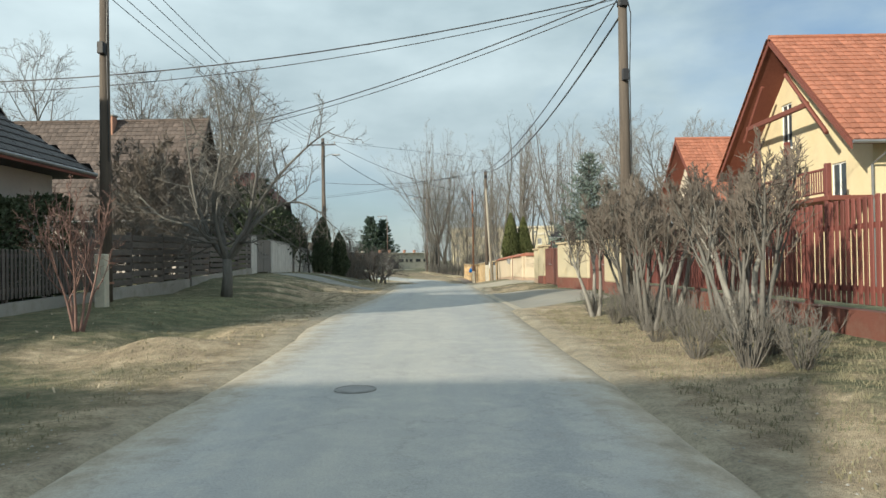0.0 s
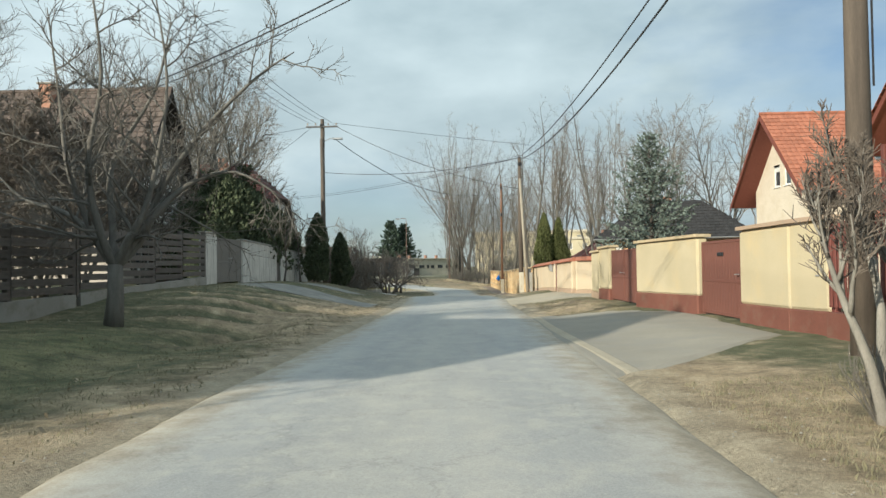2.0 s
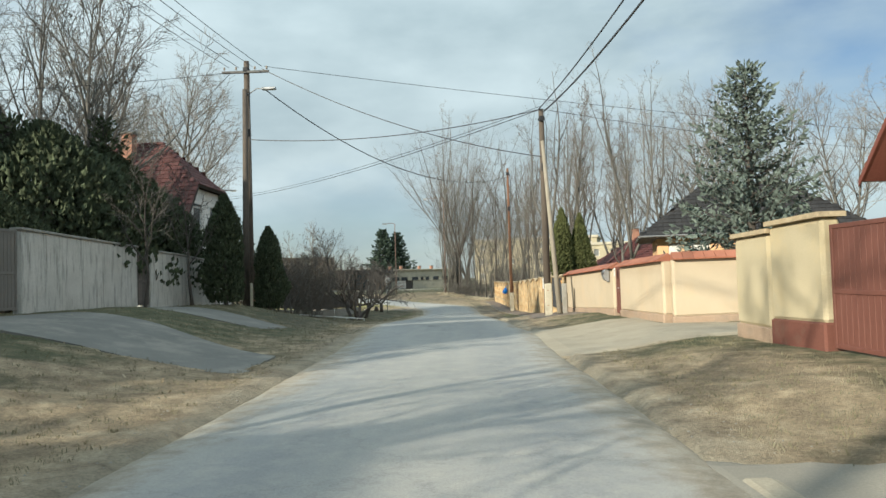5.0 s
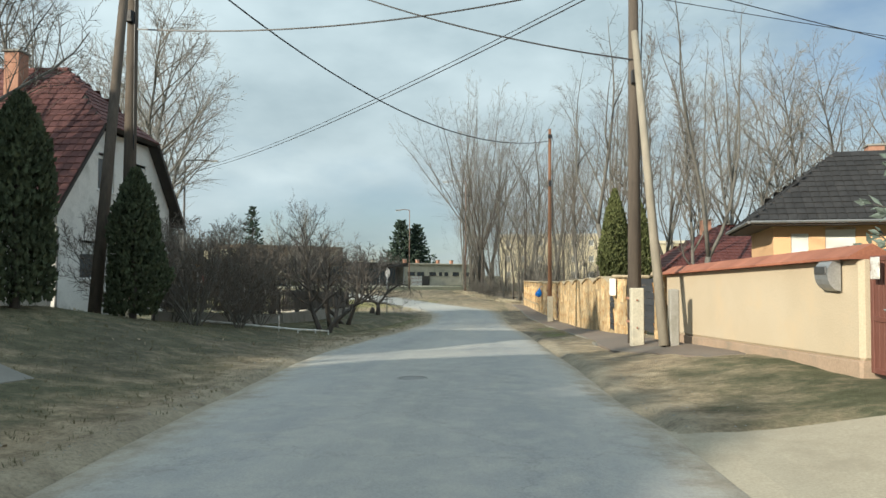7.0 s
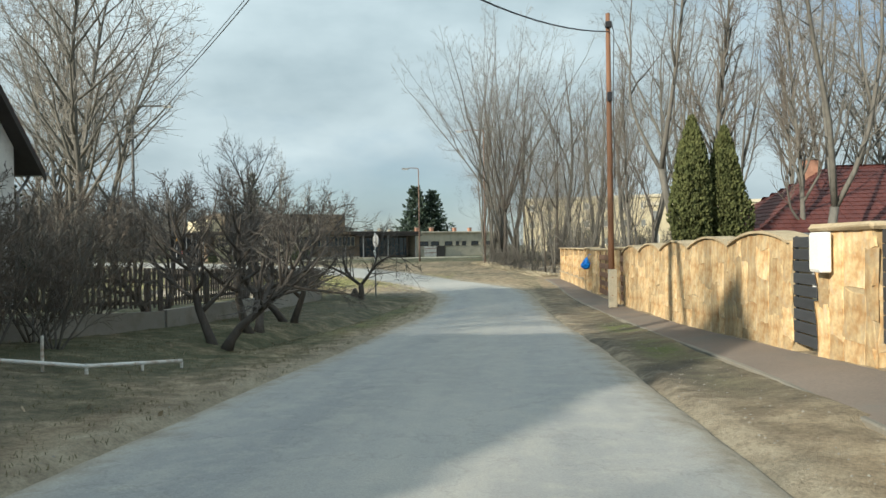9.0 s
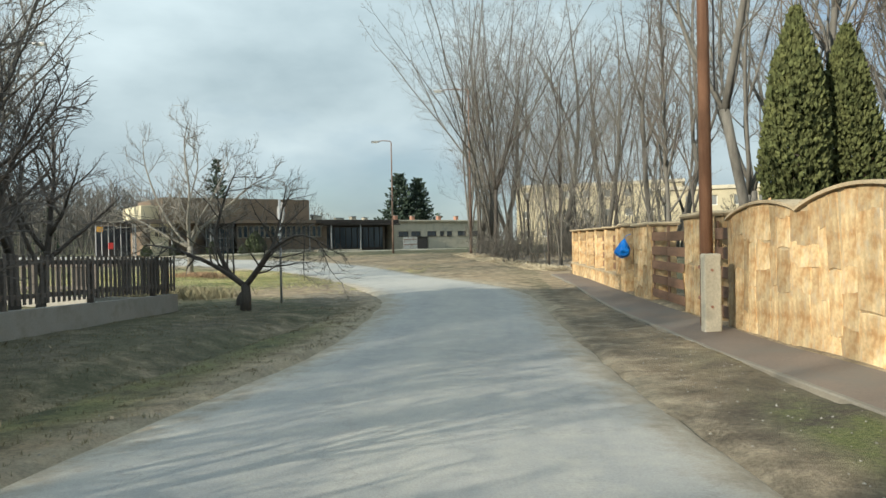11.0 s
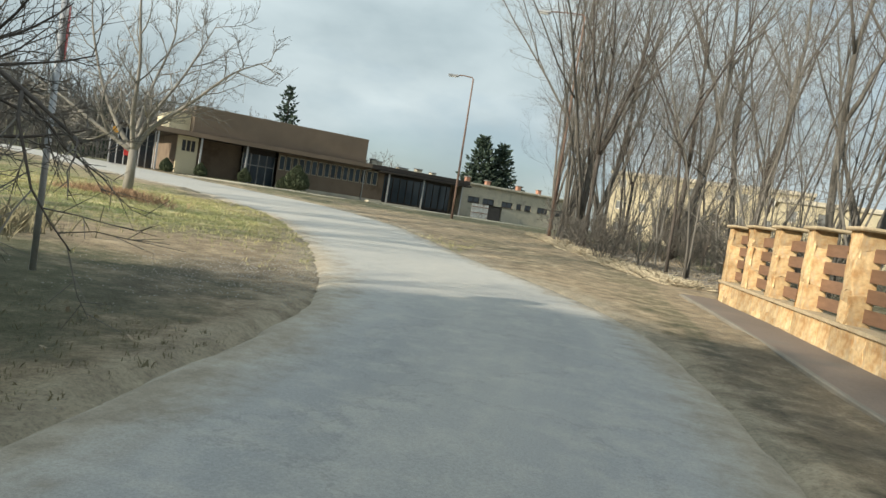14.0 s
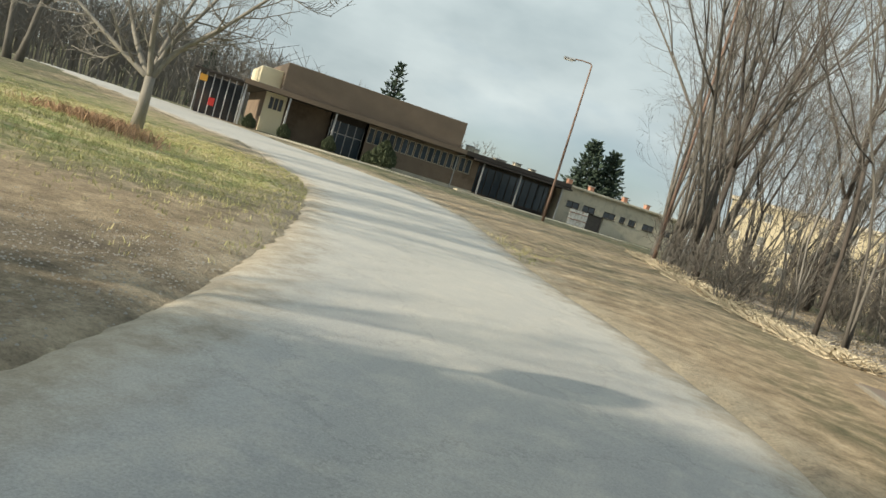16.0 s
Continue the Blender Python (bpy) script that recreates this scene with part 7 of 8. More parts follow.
# ---- planting ----
# gnarled spreading tree by the slatted fence
verge_limbs = (((-.35, .1, 1.6), (-.68, .2, 2.2), (-1.0, .2, 3.1), (-1.2, .3, 4.4), (-1.5, .4, 6.2)), ((.35, -.1, 1.6), (.66, -.15, 2.1), (.86, -.1, 2.9), (1.05, 0, 4.6), (.75, .1, 6.5)), ((.5, .2, 1.7), (.8, .3, 2.6), (1.6, .5, 3.8), (2.6, .6, 4.8), (3.3, .7, 5.3)),
               ((-.1, -.3, 1.8), (-.2, -.5, 3.0), (.1, -.6, 4.6), (-.1, -.7, 6.6)), ((.6, .1, 1.9), (1.3, .3, 2.65), (2.2, .4, 2.9), (3.1, .4, 2.4)), ((-.5, .3, 1.7), (-1.3, .6, 2.2), (-2.2, .7, 2.5), (-3.0, .9, 3.2)), ((-.2, .4, 1.9), (-.5, 1.0, 3.2), (.2, 1.4, 4.8), (.5, 1.5, 6.3)))
put(forked_tree("tree", 3, .15, (.05, 0, 1.15), verge_limbs, "spreading gnarled leafless tree on the grass verge", "tree", BARK, TWIG, n1=12, ln=1.8, n2=7, n3=5, tw=.0085, curl=.075), [(-7.35, 23.4, 1.1, 0)])
# brown tangled bush behind the fence, and the thin-stemmed trees beyond
put(bare_tree("shrub", 12, 5.0, .07, .2, 14, .5, 52, 10, 8, "dense brown tangled leafless bush behind the fence", "shrub", BARK, TWIG_BROWN, .07, tw=.011, n4=2, stems=4, fan=.3), [(-11.2, 27.2, .95, 130)])
put(bare_tree("tree", 8, 9.5, .13, .3, 16, .46, 52, 8, 6, "tall leafless tree with long curving branches", "tree", BARK, TWIG, .11, tw=.01, n4=1, bend=.07), [(-12.6, 46.5, .85, 10), (-15.6, 53, 1.5, 100), (-18, 58, 1.6, 30), (-23, 53, 1.5, 300), (-27, 48, 1.5, 170)])
put(bare_tree("tree", 13, 4.2, .06, .3, 11, .5, 48, 7, 5, "small dark leafless tree before the white wall", "tree", BARK_DARK, TWIG_DARK, .08, tw=.008, n4=0, bend=.09), [(-8.9, 46.6, .95, 0), (-8.9, 43.1, .9, 140)])
# slim reddish shrub
put(bare_tree("shrub", 11, 2.5, .03, .25, 7, .45, 26, 5, 4, "reddish leafless vase-shaped shrub on the verge", "shrub", TWIG_RED, TWIG_RED, .2, stems=5, fan=.28, tw=.006), [(-6.6, 12.2, 1.05, 0), (-10.6, 16.2, 1.1, 80)])
# pollarded shrubs before the red fence
sh = bare_tree("shrub", 21, 2.9, .055, .42, 10, .36, 30, 9, 7, "leafless multi-stemmed shrub before the red picket fence", "shrub", BARK, TWIG_BROWN, .24, stems=5, fan=.17, tw=.0075, n4=0, group="shrubs along the fence")
put(sh, [(3.55, 7.6, .84, 0), (3.7, 13.6, .95, 140), (3.35, 10.9, .82, 250), (4.2, 15.3, .9, 20), (4.4, 10.6, .85, 75)])
sh2 = bare_tree("shrub", 22, 2.7, .07, .5, 12, .34, 34, 9, 7, "leafless pollarded shrub with thick pale stems", "shrub", BARK_PALE, TWIG_BROWN, .24, stems=3, fan=.1, tw=.0075, n4=0, group="shrubs along the fence")
put(sh2, [(4.1, 9.0, .92, 70), (3.25, 14.6, .85, 200), (4.1, 12.3, .95, 310)])
# low suckers round their feet
suck = bare_tree("brushwood", 31, 1.0, .007, .2, 3, .4, 18, 2, 0, "thin suckers at the foot of the shrubs", "shrub", TWIG, TWIG, .15, stems=42, fan=.5, tw=.004, group="brushwood")
put(suck, [(3.4, 7.3, 1.0, 0), (3.6, 9.1, .8, 50), (3.3, 11.0, .8, 110), (3.6, 13.5, .8, 170), (3.2, 14.6, .7, 20), (3.9, 7.9, .9, 260), (4.2, 9.2, .9, 300), (3.7, 12.4, .8, 10), (4.2, 15.2, .8, 90), (3.5, 10.0, .7, 190), (3.1, 8.1, .75, 40), (3.8, 6.9, .8, 140), (3.05, 9.6, .6, 230), (3.2, 12.6, .7, 320), (3.9, 11.4, .85, 80)])
# blue spruce in the yard
put(conifer("spruce", 5, 8.8, 3.7, "blue-green spruce behind the garden walls", "conifer", SPRUCE, 30, 10, 34, .1, .23), [(10.4, 49.6, 1.0, 0)])
# clipped dark hedge behind the picket fence


def hedge(x0, x1, y0, y1, h, label):
    """A loosely clipped hedge: stems inside and dense leaf sprays towards its skin."""
    rng = random.Random(61)
    ob = thing("hedge", pose((x0 + x1) / 2, y0, gz((x0 + x1) / 2, y0)), label, "hedge")
    stems, leaves = Mesh(), Mesh()
    w, ln = (x1 - x0) / 2, y1 - y0
    for i in range(int(ln / .4)):
        stems.tube([(rng.gauss(0, .1), .2 + i * .4, -.1), (rng.gauss(0, .2), .2 + i * .4 + rng.gauss(0, .1), h * .85)], [.025, .01], 5)
    for _ in range(int(ln * 1500)):
        u, v, q = rng.uniform(-1, 1), rng.random(), rng.random()
        bulge = 1 + .12 * math.sin(v * ln * 2.1) + .1 * math.sin(v * ln * 5.3 + q * 4)
        if rng.random() < .7:
            u = math.copysign(rng.uniform(.75, 1.05), u)
        else:
            q = rng.uniform(.85, 1.03)
        p = Vector((u * w * bulge * (1 - .25 * q), v * ln, .05 + q * h * (.95 + .05 * math.sin(v * ln * 1.7))))
        spray(leaves, p, Vector((u + rng.gauss(0, .5), rng.gauss(0, .6), .6 + rng.gauss(0, .4))).normalized(), .12 * rng.uniform(.7, 1.4), .05, rng)
    part("stems", stems, BARK_DARK, ob, kind="stuff")
    part("leaves", leaves, THUJA_DARK, ob, kind="stuff")
    return ob


hedge(-10.75, -9.75, 13.2, 18.4, 2.75, "dark green hedge behind the picket fence")
# thujas
put(column_tree("thuja", 6, 4.3, .75, "dark columnar thuja beside the utility pole", "conifer", THUJA_DARK, 6500, size=.14), [(-8.25, 47.9, .88, 0), (-7.5, 50.6, .74, 100)])
put(column_tree("thuja", 7, 7.3, .8, "tall green columnar thuja behind the stone wall", "conifer", THUJA, 13000, size=.15, shoulder=.6), [(7.7, 80.2, 1.06, 0), (9.2, 80.6, 1.0, 130)])
# unseen row of tall columnar conifers behind the dark-roofed house, added for street shade
put(column_tree("conifer", 23, 13.6, 1.35, "tall dense columnar conifer out of view, added to shade the street", "conifer", THUJA_DARK, 4200, size=.42, shoulder=.8, group="conifer row"), [(-20.6, 19.8 + 1.85 * i, .9 - .03 * (i % 3), 70 * i) for i in range(5)])
# dark evergreen masses over the white wall
put(column_tree("evergreen_shrub", 14, 3.6, 1.7, "dark broad evergreen shrub behind the white wall", "shrub", THUJA_DARK, 9500, size=.13), [(-12.0, 43.6, 1.5, 0), (-12.1, 47.0, 1.5, 90), (-11.3, 40.6, .8, 45), (-11.3, 49.0, 1.2, 200)])
# the last four, at half size, are added to darken the fence gaps
put(bare_tree("shrub", 19, 5.2, .05, .12, 9, .42, 42, 9, 7, "tall dense brown leafless bush in the front garden", "shrub", BARK, TWIG_BROWN, .08, stems=7, fan=.36, tw=.016, n4=0), [(-12.4, 29.0, 1.1, 0), (-12.9, 32.2, 1.15, 80), (-12.3, 35.4, 1.05, 200), (-10.8, 19.9, .5, 30), (-10.7, 22.4, .52, 110), (-10.8, 24.8, .5, 260), (-10.7, 27.6, .54, 170)])
put(conifer("conifer", 15, 6.6, 2.6, "dark slender conifer behind the white wall", "conifer", THUJA_DARK, 22, 9, 12, .1, .24), [(-12.6, 43.0, .82, 90), (-11.9, 46.8, .95, 20)])
# brown thicket and the fruit trees on the left
th1 = bare_tree("thicket", 41, 3.0, .025, .12, 11, .42, 46, 7, 5, "dense brown leafless thicket on the verge", "shrub", BARK, TWIG_BROWN, .06, stems=8, fan=.6, tw=.006, n4=0, group="thicket along the verge")
put(th1, [(-7.4, 53.6, 1.0, 0), (-8.4, 55.6, 1.1, 60), (-7.9, 57.8, .95, 130), (-9.6, 57.0, 1.0, 200), (-8.3, 59.4, 1.0, 280), (-11.4, 61.5, .85, 20), (-6.9, 55.4, .8, 310), (-9.6, 54.2, 1.1, 95), (-10.4, 59.4, .85, 150), (-8.9, 61.8, 1.0, 230), (-7.4, 58.6, .85, 15)])
fr = bare_tree("fruit_tree", 51, 3.1, .11, .3, 12, .62, 62, 8, 6, "gnarled dark fruit tree with a low spreading crown", "tree", BARK_DARK, TWIG_DARK, .09, bend=.14, tw=.008, n4=1, drop=.4, group="orchard row", stems=2, fan=.35)
put(fr, [(-5.95, 61.5, 1.0, 0), (-6.1, 63.8, 1.06, 80), (-6.3, 67.0, 1.04, 170), (-9.6, 66.0, 1.15, 250)])
fr2 = forked_tree("fruit_tree", 57, .115, (.02, 0, .62), (((-.45, .1, .95), (-.75, .2, 1.7), (-.55, .2, 2.6), (-.2, .1, 3.3)), ((.35, -.1, .95), (.75, -.1, 1.45), (1.5, -.2, 1.75), (2.3, -.1, 1.3)),
                                                  ((-.7, -.2, 1.1), (-1.6, -.4, 1.5), (-2.4, -.3, 1.6)), ((.5, .3, 1.3), (.7, .6, 2.1), (.9, .5, 2.9))),
                  "gnarled fruit tree with a forked trunk on the grass", "tree", BARK_DARK, TWIG, n1=12, n2=8, n3=5, tw=.0055, group="orchard row")
put(fr2, [(-6.4, 76.7, 1.0, 0)])
fr3 = bare_tree("fruit_tree", 56, 5.0, .13, .2, 13, .55, 48, 9, 6, "open-crowned leafless fruit tree beside the picket fence", "tree", BARK_DARK, TWIG_DARK, .1, bend=.08, tw=.007, n4=1, drop=.35, group="orchard row", thick=.6)
put(fr3, [(-9.4, 72.8, 1.0, 130), (-10.8, 75.6, .9, 250)])
# tree on the grass island
isle_limbs = (((-.6, 0, 2.1), (-1.5, .2, 3.4), (-2.2, .3, 5.3), (-2.3, .3, 6.6)), ((.5, .2, 2.2), (1.6, .3, 3.1), (3.0, .2, 4.2), (4.2, .2, 4.7)), ((.1, -.3, 2.4), (.4, -.7, 4.0), (.3, -.9, 6.0), (.6, -1.0, 7.2)),
              ((-.2, .5, 2.3), (-.6, 1.5, 3.6), (-.4, 2.1, 5.4), (-.7, 2.4, 6.6)), ((-.9, -.3, 1.9), (-2.2, -.6, 2.7), (-3.8, -.5, 3.4)), ((.3, .2, 2.4), (1.1, .6, 4.0), (1.9, .8, 5.8)))
put(forked_tree("tree", 63, .14, (.06, 0, 1.4), isle_limbs, "spreading leafless tree on the grass island", "tree", BARK_PALE, TWIG_PALE, n1=13, ln=1.9, n2=7, n3=4, tw=.009, curl=.1), [(-15.0, 92.6, 1.0, 0)])
# saplings of the copse: many slender straight stems, taller trees at its edge and behind
SAPLINGS = ((12.0, .04, 2, .15, 8, .40, BARK, TWIG, 9), (8.5, .02, 3, .2, 5, .42, BARK, TWIG_BROWN, 12), (10.5, .03, 3, .18, 6, .40, BARK_PALE, TWIG_PALE, 8))
COPSE = ((13.0, .06, .1, 2, BARK, TWIG, 7), (15.0, .095, .22, 2, BARK, TWIG_PALE, 7), (11.5, .05, .07, 3, BARK_PALE, TWIG_PALE, 6), (16.0, .115, .28, 3, BARK_DARK, TWIG, 7), (14.0, .075, .05, 3, BARK, TWIG_PALE, 7), (12.5, .055, .36, 2, BARK_DARK, TWIG, 7))
crng = random.Random(9)
spots = []
while len(spots) < 70:
    y = crng.uniform(95, 126)
    x = crng.uniform(-2.0 + max(0, (97 - y) * .6), 9.5) - (y - 97) * .07 * (y > 97)
    if (x < 2.9 and y < 93.5) or x < 2.8 - 4.9 * min(1, max(0, (y - 92.6) / 20)) ** .8 or any((x - a) ** 2 + (y - b) ** 2 < .8 for a, b in spots):
        continue
    spots.append((x, y))
first = 0
for i, (hh, rr, st, fa, n1, ln1, bk, tg, count) in enumerate(SAPLINGS):
    ob = bare_tree("sapling", 70 + i, hh, rr, .15, n1, ln1 * 1.1, 52, 7, 4, "slender leafless sapling in the copse" if rr < .08 else "leafless young tree in the copse", "tree", bk, tg, .075, bend=.095, thick=.55, stems=st, fan=fa * .75, tw=.005, len2=.38, n4=0, lean=(-.03 + .015 * i, .03 - .012 * i), group="copse")
    put(ob, [(x, y, crng.uniform(.75, 1.12), crng.uniform(0, 360)) for x, y in spots[first:first + count]])
    first += count
for i, (hh, rr, fk, nl, bk, tg, count) in enumerate(COPSE):
    ob = wood_tree("tree", 170 + i, hh, rr, fk, nl, "forked leafless tree in the copse", bk, tg, lean=(-.05 + .02 * i, .04 - .015 * i), reach=.18, tw=.005, per=.75, group="copse")
    put(ob, [(x, y, crng.uniform(.8, 1.12), crng.uniform(0, 360)) for x, y in spots[first:first + count]])
    first += count
# tall many-stemmed trees at the road side of the copse
edge_tree = wood_tree("tree", 77, 25, .15, .04, 5, "tall many-stemmed leafless tree at the edge of the copse", BARK, TWIG_PALE, lean=(-.015, 0), spread=11, reach=.12, tw=.007, group="copse")
put(edge_tree, [(-1.9, 112.5, .98, 0), (-2.9, 117.5, 1.08, 25), (.4, 118, .95, 110), (-1.0, 110.2, .82, 190), (-2.2, 115, .92, 260)])
tall = [wood_tree("tree", 80 + i, 18.5, .17, (.3, .18, .4)[i], (2, 3, 2)[i], "tall leafless tree in the woodland strip", BARK, TWIG_PALE if i else TWIG, reach=.15, tw=.0075, per=1.1, group="woodland strip") for i in range(3)]
wood = [(8.5, 86), (10.2, 93), (8.2, 101), (10.5, 104), (15, 101), (20, 96), (17.5, 107), (12, 112), (4, 112), (20, 112), (27, 106), (8, 118), (0, 123),
        (11.9, 77.4), (14, 110), (23, 108), (13, 98.5), (6.4, 107)]
for i in range(3):
    put(tall[i], [(x, y, crng.uniform(.8, 1.12), crng.uniform(0, 360)) for x, y in wood[i::3]])
slim = bare_tree("tree", 90, 15, .14, .2, 34, .27, 36, 7, 5, "slim leafless tree with an oval crown behind the stone wall", "tree", BARK, TWIG_BROWN, .17, bend=.03, tw=.011, group="slim trees", drop=.75)
put(slim, [(8.8, 81.2, 1.15, 0), (12.6, 80.6, 1.0, 120), (16.2, 91.2, 1.1, 200), (6.6, 90.5, .85, 240)])
big = bare_tree("tree", 95, 17, .19, .2, 22, .42, 46, 8, 6, "great leafless tree with a broad rounded crown", "tree", BARK, TWIG_PALE, .09, bend=.05, tw=.014, stems=2, fan=.14, group="great trees", n4=0, drop=.6)
put(big, [(-19, 53, .9, 210), (-25, 73, 1.2, 120), (21, 97, 1.15, 0), (27, 101, 1.3, 100), (33.5, 102, 1.3, 200), (41, 101, 1.3, 30), (-31, 98, 1.35, 40), (-37, 104, 1.4, 150), (-27, 90, 1.4, 300), (50, 98, 1.2, 60), (37, 80, 1.0, 170), (58, 112, 1.3, 250), (-44, 112, 1.3, 10)])
# undergrowth behind the copse
br = bare_tree("undergrowth", 43, 2.6, .02, .1, 6, .5, 40, 4, 3, "tangled brown undergrowth below the woodland", "shrub", TWIG, TWIG, .1, stems=6, fan=.5, tw=.012, group="undergrowth")
put(br, [(crng.uniform(3, 30), crng.uniform(106, 128), crng.uniform(.8, 1.5), crng.uniform(0, 360)) for _ in range(34)] + [(crng.uniform(6, 26), crng.uniform(92, 106), crng.uniform(.6, 1.0), crng.uniform(0, 360)) for _ in range(10)] + [(crng.uniform(-2.0, 8), crng.uniform(98, 116), crng.uniform(.4, .9), crng.uniform(0, 360)) for _ in range(44)])
# far trees round the horizon, kept low
far = bare_tree("tree", 99, 11, .16, .2, 10, .4, 44, 4, 2, "far leafless tree on the horizon", "tree", BARK, TWIG, .1, tw=.034, stems=2, fan=.2, group="far trees")
fs = []
for i in range(44):
    a = radians(crng.uniform(-62, 62))
    d = crng.uniform(165, 300)
    fs.append((d * math.sin(a), 60 + d * math.cos(a), crng.uniform(.5, .95), crng.uniform(0, 360)))
for i in range(30):
    fs.append((crng.uniform(-135, -50), crng.uniform(128, 215), crng.uniform(.7, 1.25), crng.uniform(0, 360)))
fs += [(-34, 168, .8, 20), (-31.2, 170, .7, 140), (-36.8, 165, .72, 260), (-28.5, 172, .6, 60)]
put(far, fs)
woods = Mesh()
for _ in range(2600):
    x, y = crng.uniform(-150, -48), crng.uniform(126, 225)
    z, hh = float(base_height(x, y)) - .4, crng.uniform(4, 10.5)
    top = Vector((x + crng.gauss(0, .8), y + crng.gauss(0, .8), z + hh))
    foot_ = Vector((x, y, z))
    woods.tube([foot_, top], [.09, .03], 3, False)
    for _ in range(7):
        q = foot_.lerp(top, crng.uniform(.25, .98))
        woods.tube([q, q + Vector((crng.gauss(0, 1.1), crng.gauss(0, 1.1), crng.uniform(.5, 2.2)))], [.045, .02], 3, False)
solid("far_woods", woods, TWIG, "brown leafless woods on the far slope", "woods", kind="stuff")
put(conifer("fir_tree", 16, 16, 6.0, "dark fir tree behind the annexe", "conifer", FIR, 26, 10, 14, .12, .9), [(-20.0, 196, .88, 0), (-16.9, 199, .84, 90)])
put(conifer("fir_tree", 17, 13, 2.6, "slender dark fir behind the low building", "conifer", FIR, 20, 7, 8, .16, .6), [(-46.6, 173, 1.17, 0), (-60, 150, .6, 50), (-21, 76, .38, 0)])
put(column_tree("juniper", 18, 1.9, .95, "dark bushy juniper before the entrance", "shrub", THUJA_DARK, 3200, size=.2, shoulder=.25), [(-24.1, 127.1, 1.0, 0), (-29.9, 122.3, .5, 0), (-31.6, 120.4, .5, 0), (-27.3, 124.4, .55, 30), (-25.2, 126.9, .5, 0)])


# dry grass, leaf litter and stones
def scatter(name, n, seed, spot, piece, mat, label, category):
    rng = random.Random(seed)
    pts = []
    while len(pts) < n:
        p = spot(rng)
        if p is not None:
            pts.append(p)
    arr = np.array(pts)
    zs = ground_height(arr[:, 0], arr[:, 1])
    ok = ~inside(ROAD_POLY, arr[:, 0], arr[:, 1])
    m = Mesh()
    for (x, y), z, o in zip(pts, zs, ok):
        if o:
            piece(m, rng, x, y, float(z))
    return solid(name, m, mat, label, category, kind="stuff")


def tuft(m, rng, x, y, z, hmax=.14):
    for _ in range(5):
        a, r = rng.uniform(0, 6.28), rng.uniform(0, .07)
        px, py = x + r * math.cos(a), y + r * math.sin(a)
        h, w = rng.uniform(.35, 1) * hmax, rng.uniform(.002, .005) * (1 + hmax * 4)
        lx, ly = rng.gauss(0, .4) * h, rng.gauss(0, .4) * h
        b = rng.uniform(0, 6.28)
        dx, dy = w * math.cos(b), w * math.sin(b)
        m.add([(px - dx, py - dy, z - .01), (px + dx, py + dy, z - .01), (px + lx * .5 + dx * .7, py + ly * .5 + dy * .7, z + h * .6), (px + lx, py + ly, z + h)], [(0, 1, 2), (0, 2, 3)])


def spot_left(rng):
    y = -2 + 80 * rng.random() ** 1.1
    return (rng.uniform(-9.2, -3.0), y)


def spot_right(rng):
    return (rng.uniform(2.2, 5.5), rng.uniform(3, 16.5)) if rng.random() < .8 else (rng.uniform(2.2, 4.4), rng.uniform(27.5, 40))


def spot_isle(rng):
    x, y = rng.uniform(-24, -4), rng.uniform(76, 102)
    return (x, y) if rng.random() < math.exp(-((x + 13) / 8) ** 2 - ((y - 90.5) / 6) ** 4) else None


def spot_copse(rng):
    u = rng.random()
    return (2.7 - 5.2 * u ** .8 + abs(rng.gauss(0, 2.4)) - .3, 92.6 + 20 * u)


scatter("verge_grass", 16000, 1, spot_left, lambda m, r, x, y, z: tuft(m, r, x, y, z, .045), VERGE_BLADE, "short dry grass tufts on the verge", "grass")
scatter("verge_grass", 5500, 2, spot_right, lambda m, r, x, y, z: tuft(m, r, x, y, z, .05), VERGE_BLADE, "short dry grass tufts beside the fence", "grass")
scatter("island_grass", 13000, 3, spot_isle, lambda m, r, x, y, z: tuft(m, r, x, y, z, .075), BLADE, "yellow-green dry grass on the island", "grass")


def leaf(m, rng, x, y, z):
    a, s = rng.uniform(0, 6.28), rng.uniform(.012, .034)
    dx, dy = s * math.cos(a), s * math.sin(a)
    t = rng.uniform(0, .05)
    m.add([(x - dx, y - dy, z + .01), (x + dy * .5, y - dx * .5, z + .015 + t), (x + dx, y + dy, z + .02 + t), (x - dy * .5, y + dx * .5, z + .012)], [(0, 1, 2, 3)])


def stick(m, rng, x, y, z):
    a, l = rng.uniform(0, 6.28), rng.uniform(.1, .5)
    m.tube([(x, y, z + .015), (x + l * math.cos(a), y + l * math.sin(a), z + .02 + rng.uniform(0, .12))], .006, 3, False)


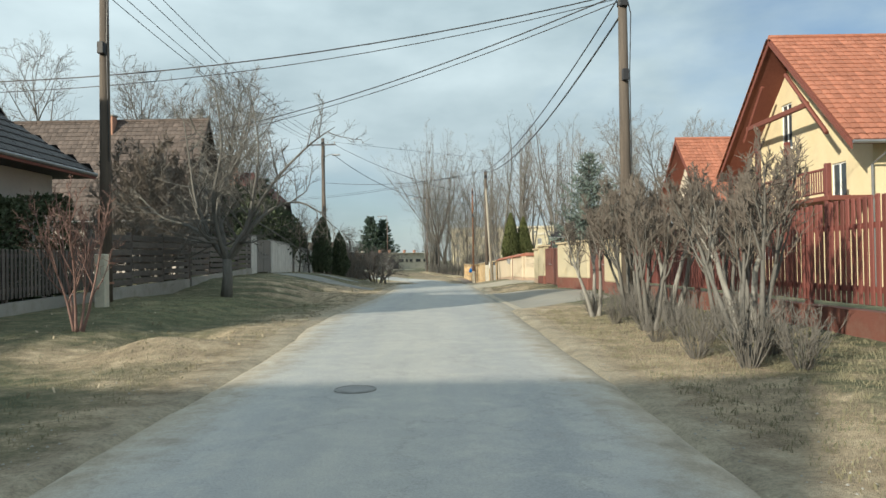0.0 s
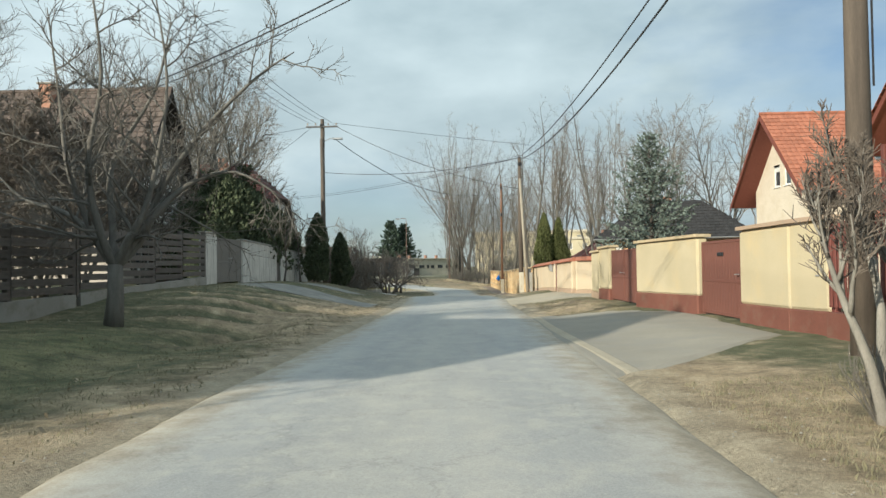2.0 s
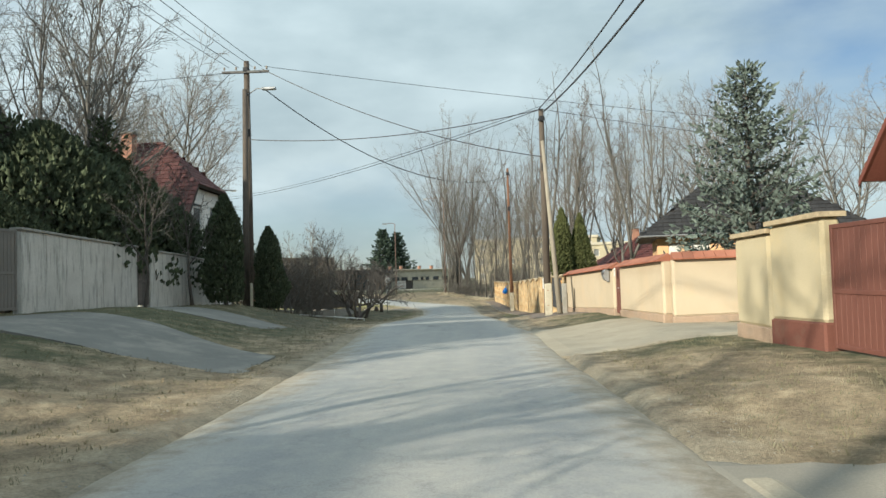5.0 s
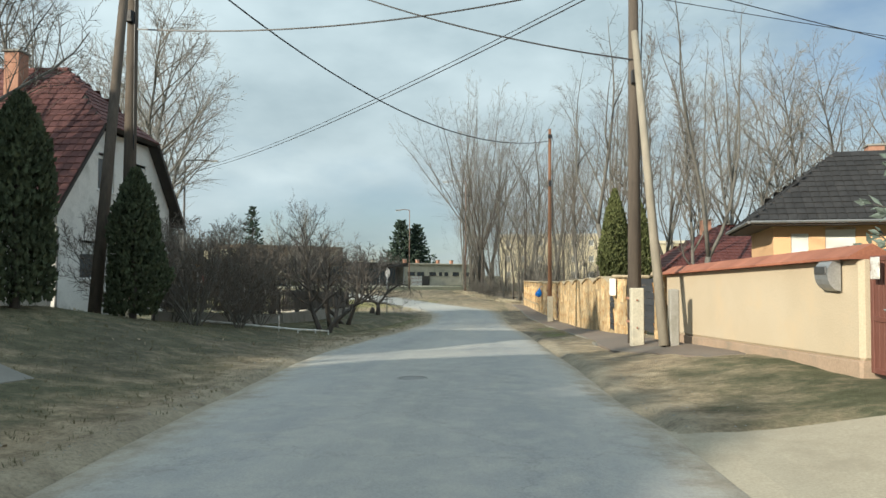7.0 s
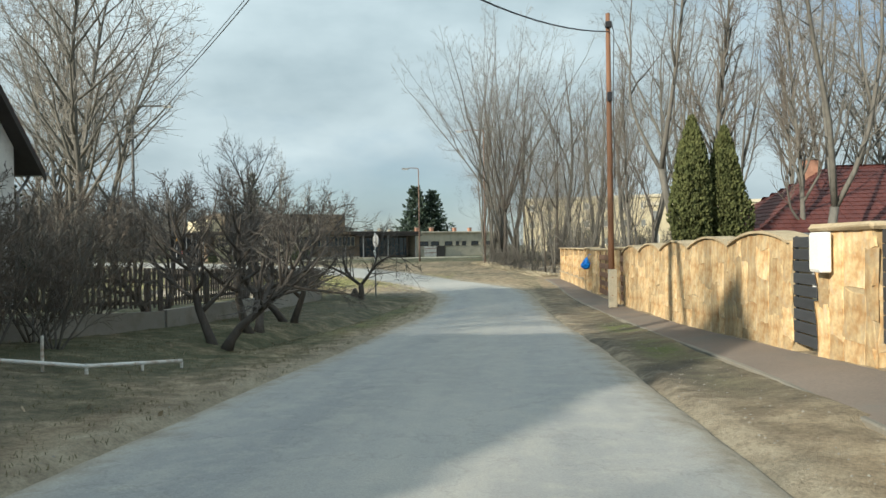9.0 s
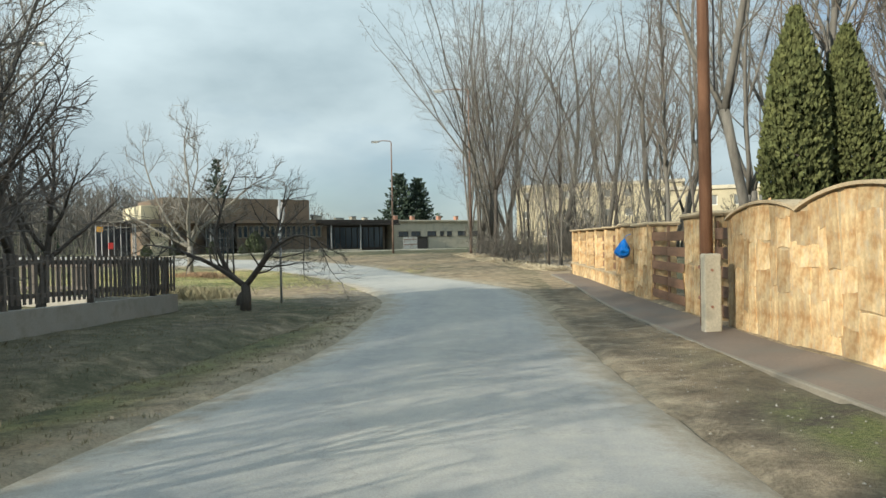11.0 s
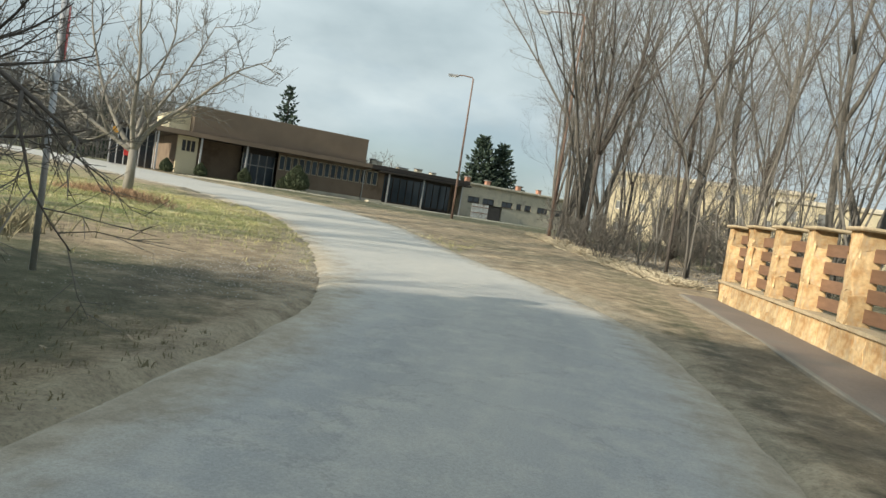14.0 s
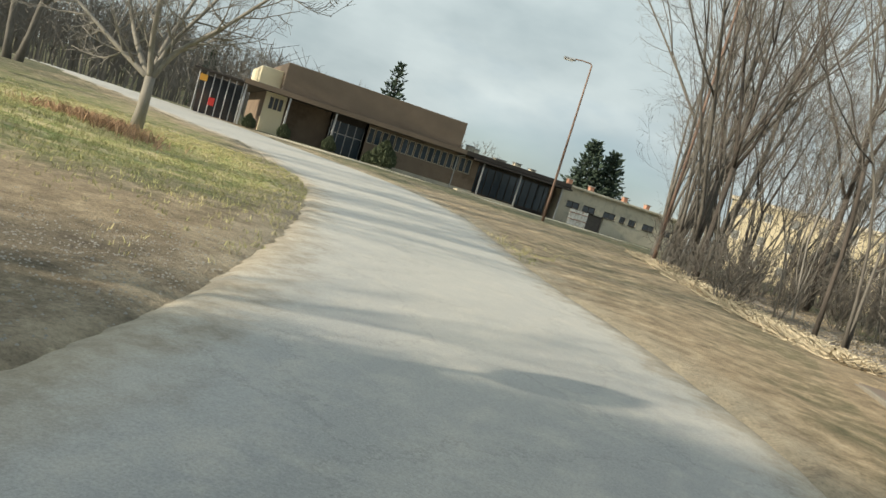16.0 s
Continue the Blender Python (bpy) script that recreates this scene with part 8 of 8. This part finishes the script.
scatter("leaf_litter", 14000, 4, spot_copse, leaf, LITTER, "pale dead leaves under the saplings", "leaf litter")
scatter("fallen_sticks", 4200, 5, spot_copse, stick, TWIG_PALE, "dry sticks lying under the saplings", "sticks")


def spot_straw(rng):
    u = rng.random()
    y = 92.6 + 20 * u
    return (2.3 - 5.4 * u ** .8 + rng.gauss(0, .3), y)


def straw(m, rng, x, y, z):
    a, l = rng.uniform(0, 6.28), rng.uniform(.12, .55)
    h = rng.uniform(.0, .2)
    m.tube([(x, y, z + h * .3), (x + l * math.cos(a), y + l * math.sin(a), z + .02 + h)], .01, 3, False)


STRAW = dull("pale_dry_straw", (.34, .285, .20), (.56, .49, .36), 3, 10, .9, 0, island=.3)
scatter("straw_heap", 7000, 15, spot_straw, straw, STRAW, "heap of pale dry reeds and cuttings along the copse", "straw")
scatter("leaf_litter", 500, 6, spot_left, leaf, LITTER, "scattered dead leaves on the verge", "leaf litter")
scatter("dry_stalks", 420, 7, lambda r: (r.gauss(-13.6, .8), r.gauss(90.0, .35)), lambda m, r, x, y, z: tuft(m, r, x, y, z, .3), DRY_STALK, "clump of dry pale stalks on the island", "stalks")

scatter("dry_stalks", 600, 17, lambda r: (r.gauss(-10.4, .9), r.gauss(81.2, .7)), lambda m, r, x, y, z: tuft(m, r, x, y, z, .4), VERGE_BLADE, "tall pale dry stalks beside the fence end", "stalks")


def pebble(m, rng, x, y, z):
    s = rng.uniform(.005, .016)
    m.add([(x - s, y, z), (x, y - s, z), (x + s, y, z), (x, y + s, z), (x, y, z + s * .8)], [(0, 1, 4), (1, 2, 4), (2, 3, 4), (3, 0, 4)])


scatter("gravel", 3500, 8, lambda r: (r.choice((r.gauss(-3.0, .35), r.gauss(2.0, .4))), r.uniform(2, 76)), pebble, CONCRETE, "loose stones along the asphalt edges", "gravel")
scatter("gravel", 2600, 9, lambda r: (r.gauss(-5.2, .9), r.gauss(82.0, 1.6)), pebble, CONCRETE, "loose stones at the corner of the road", "gravel")
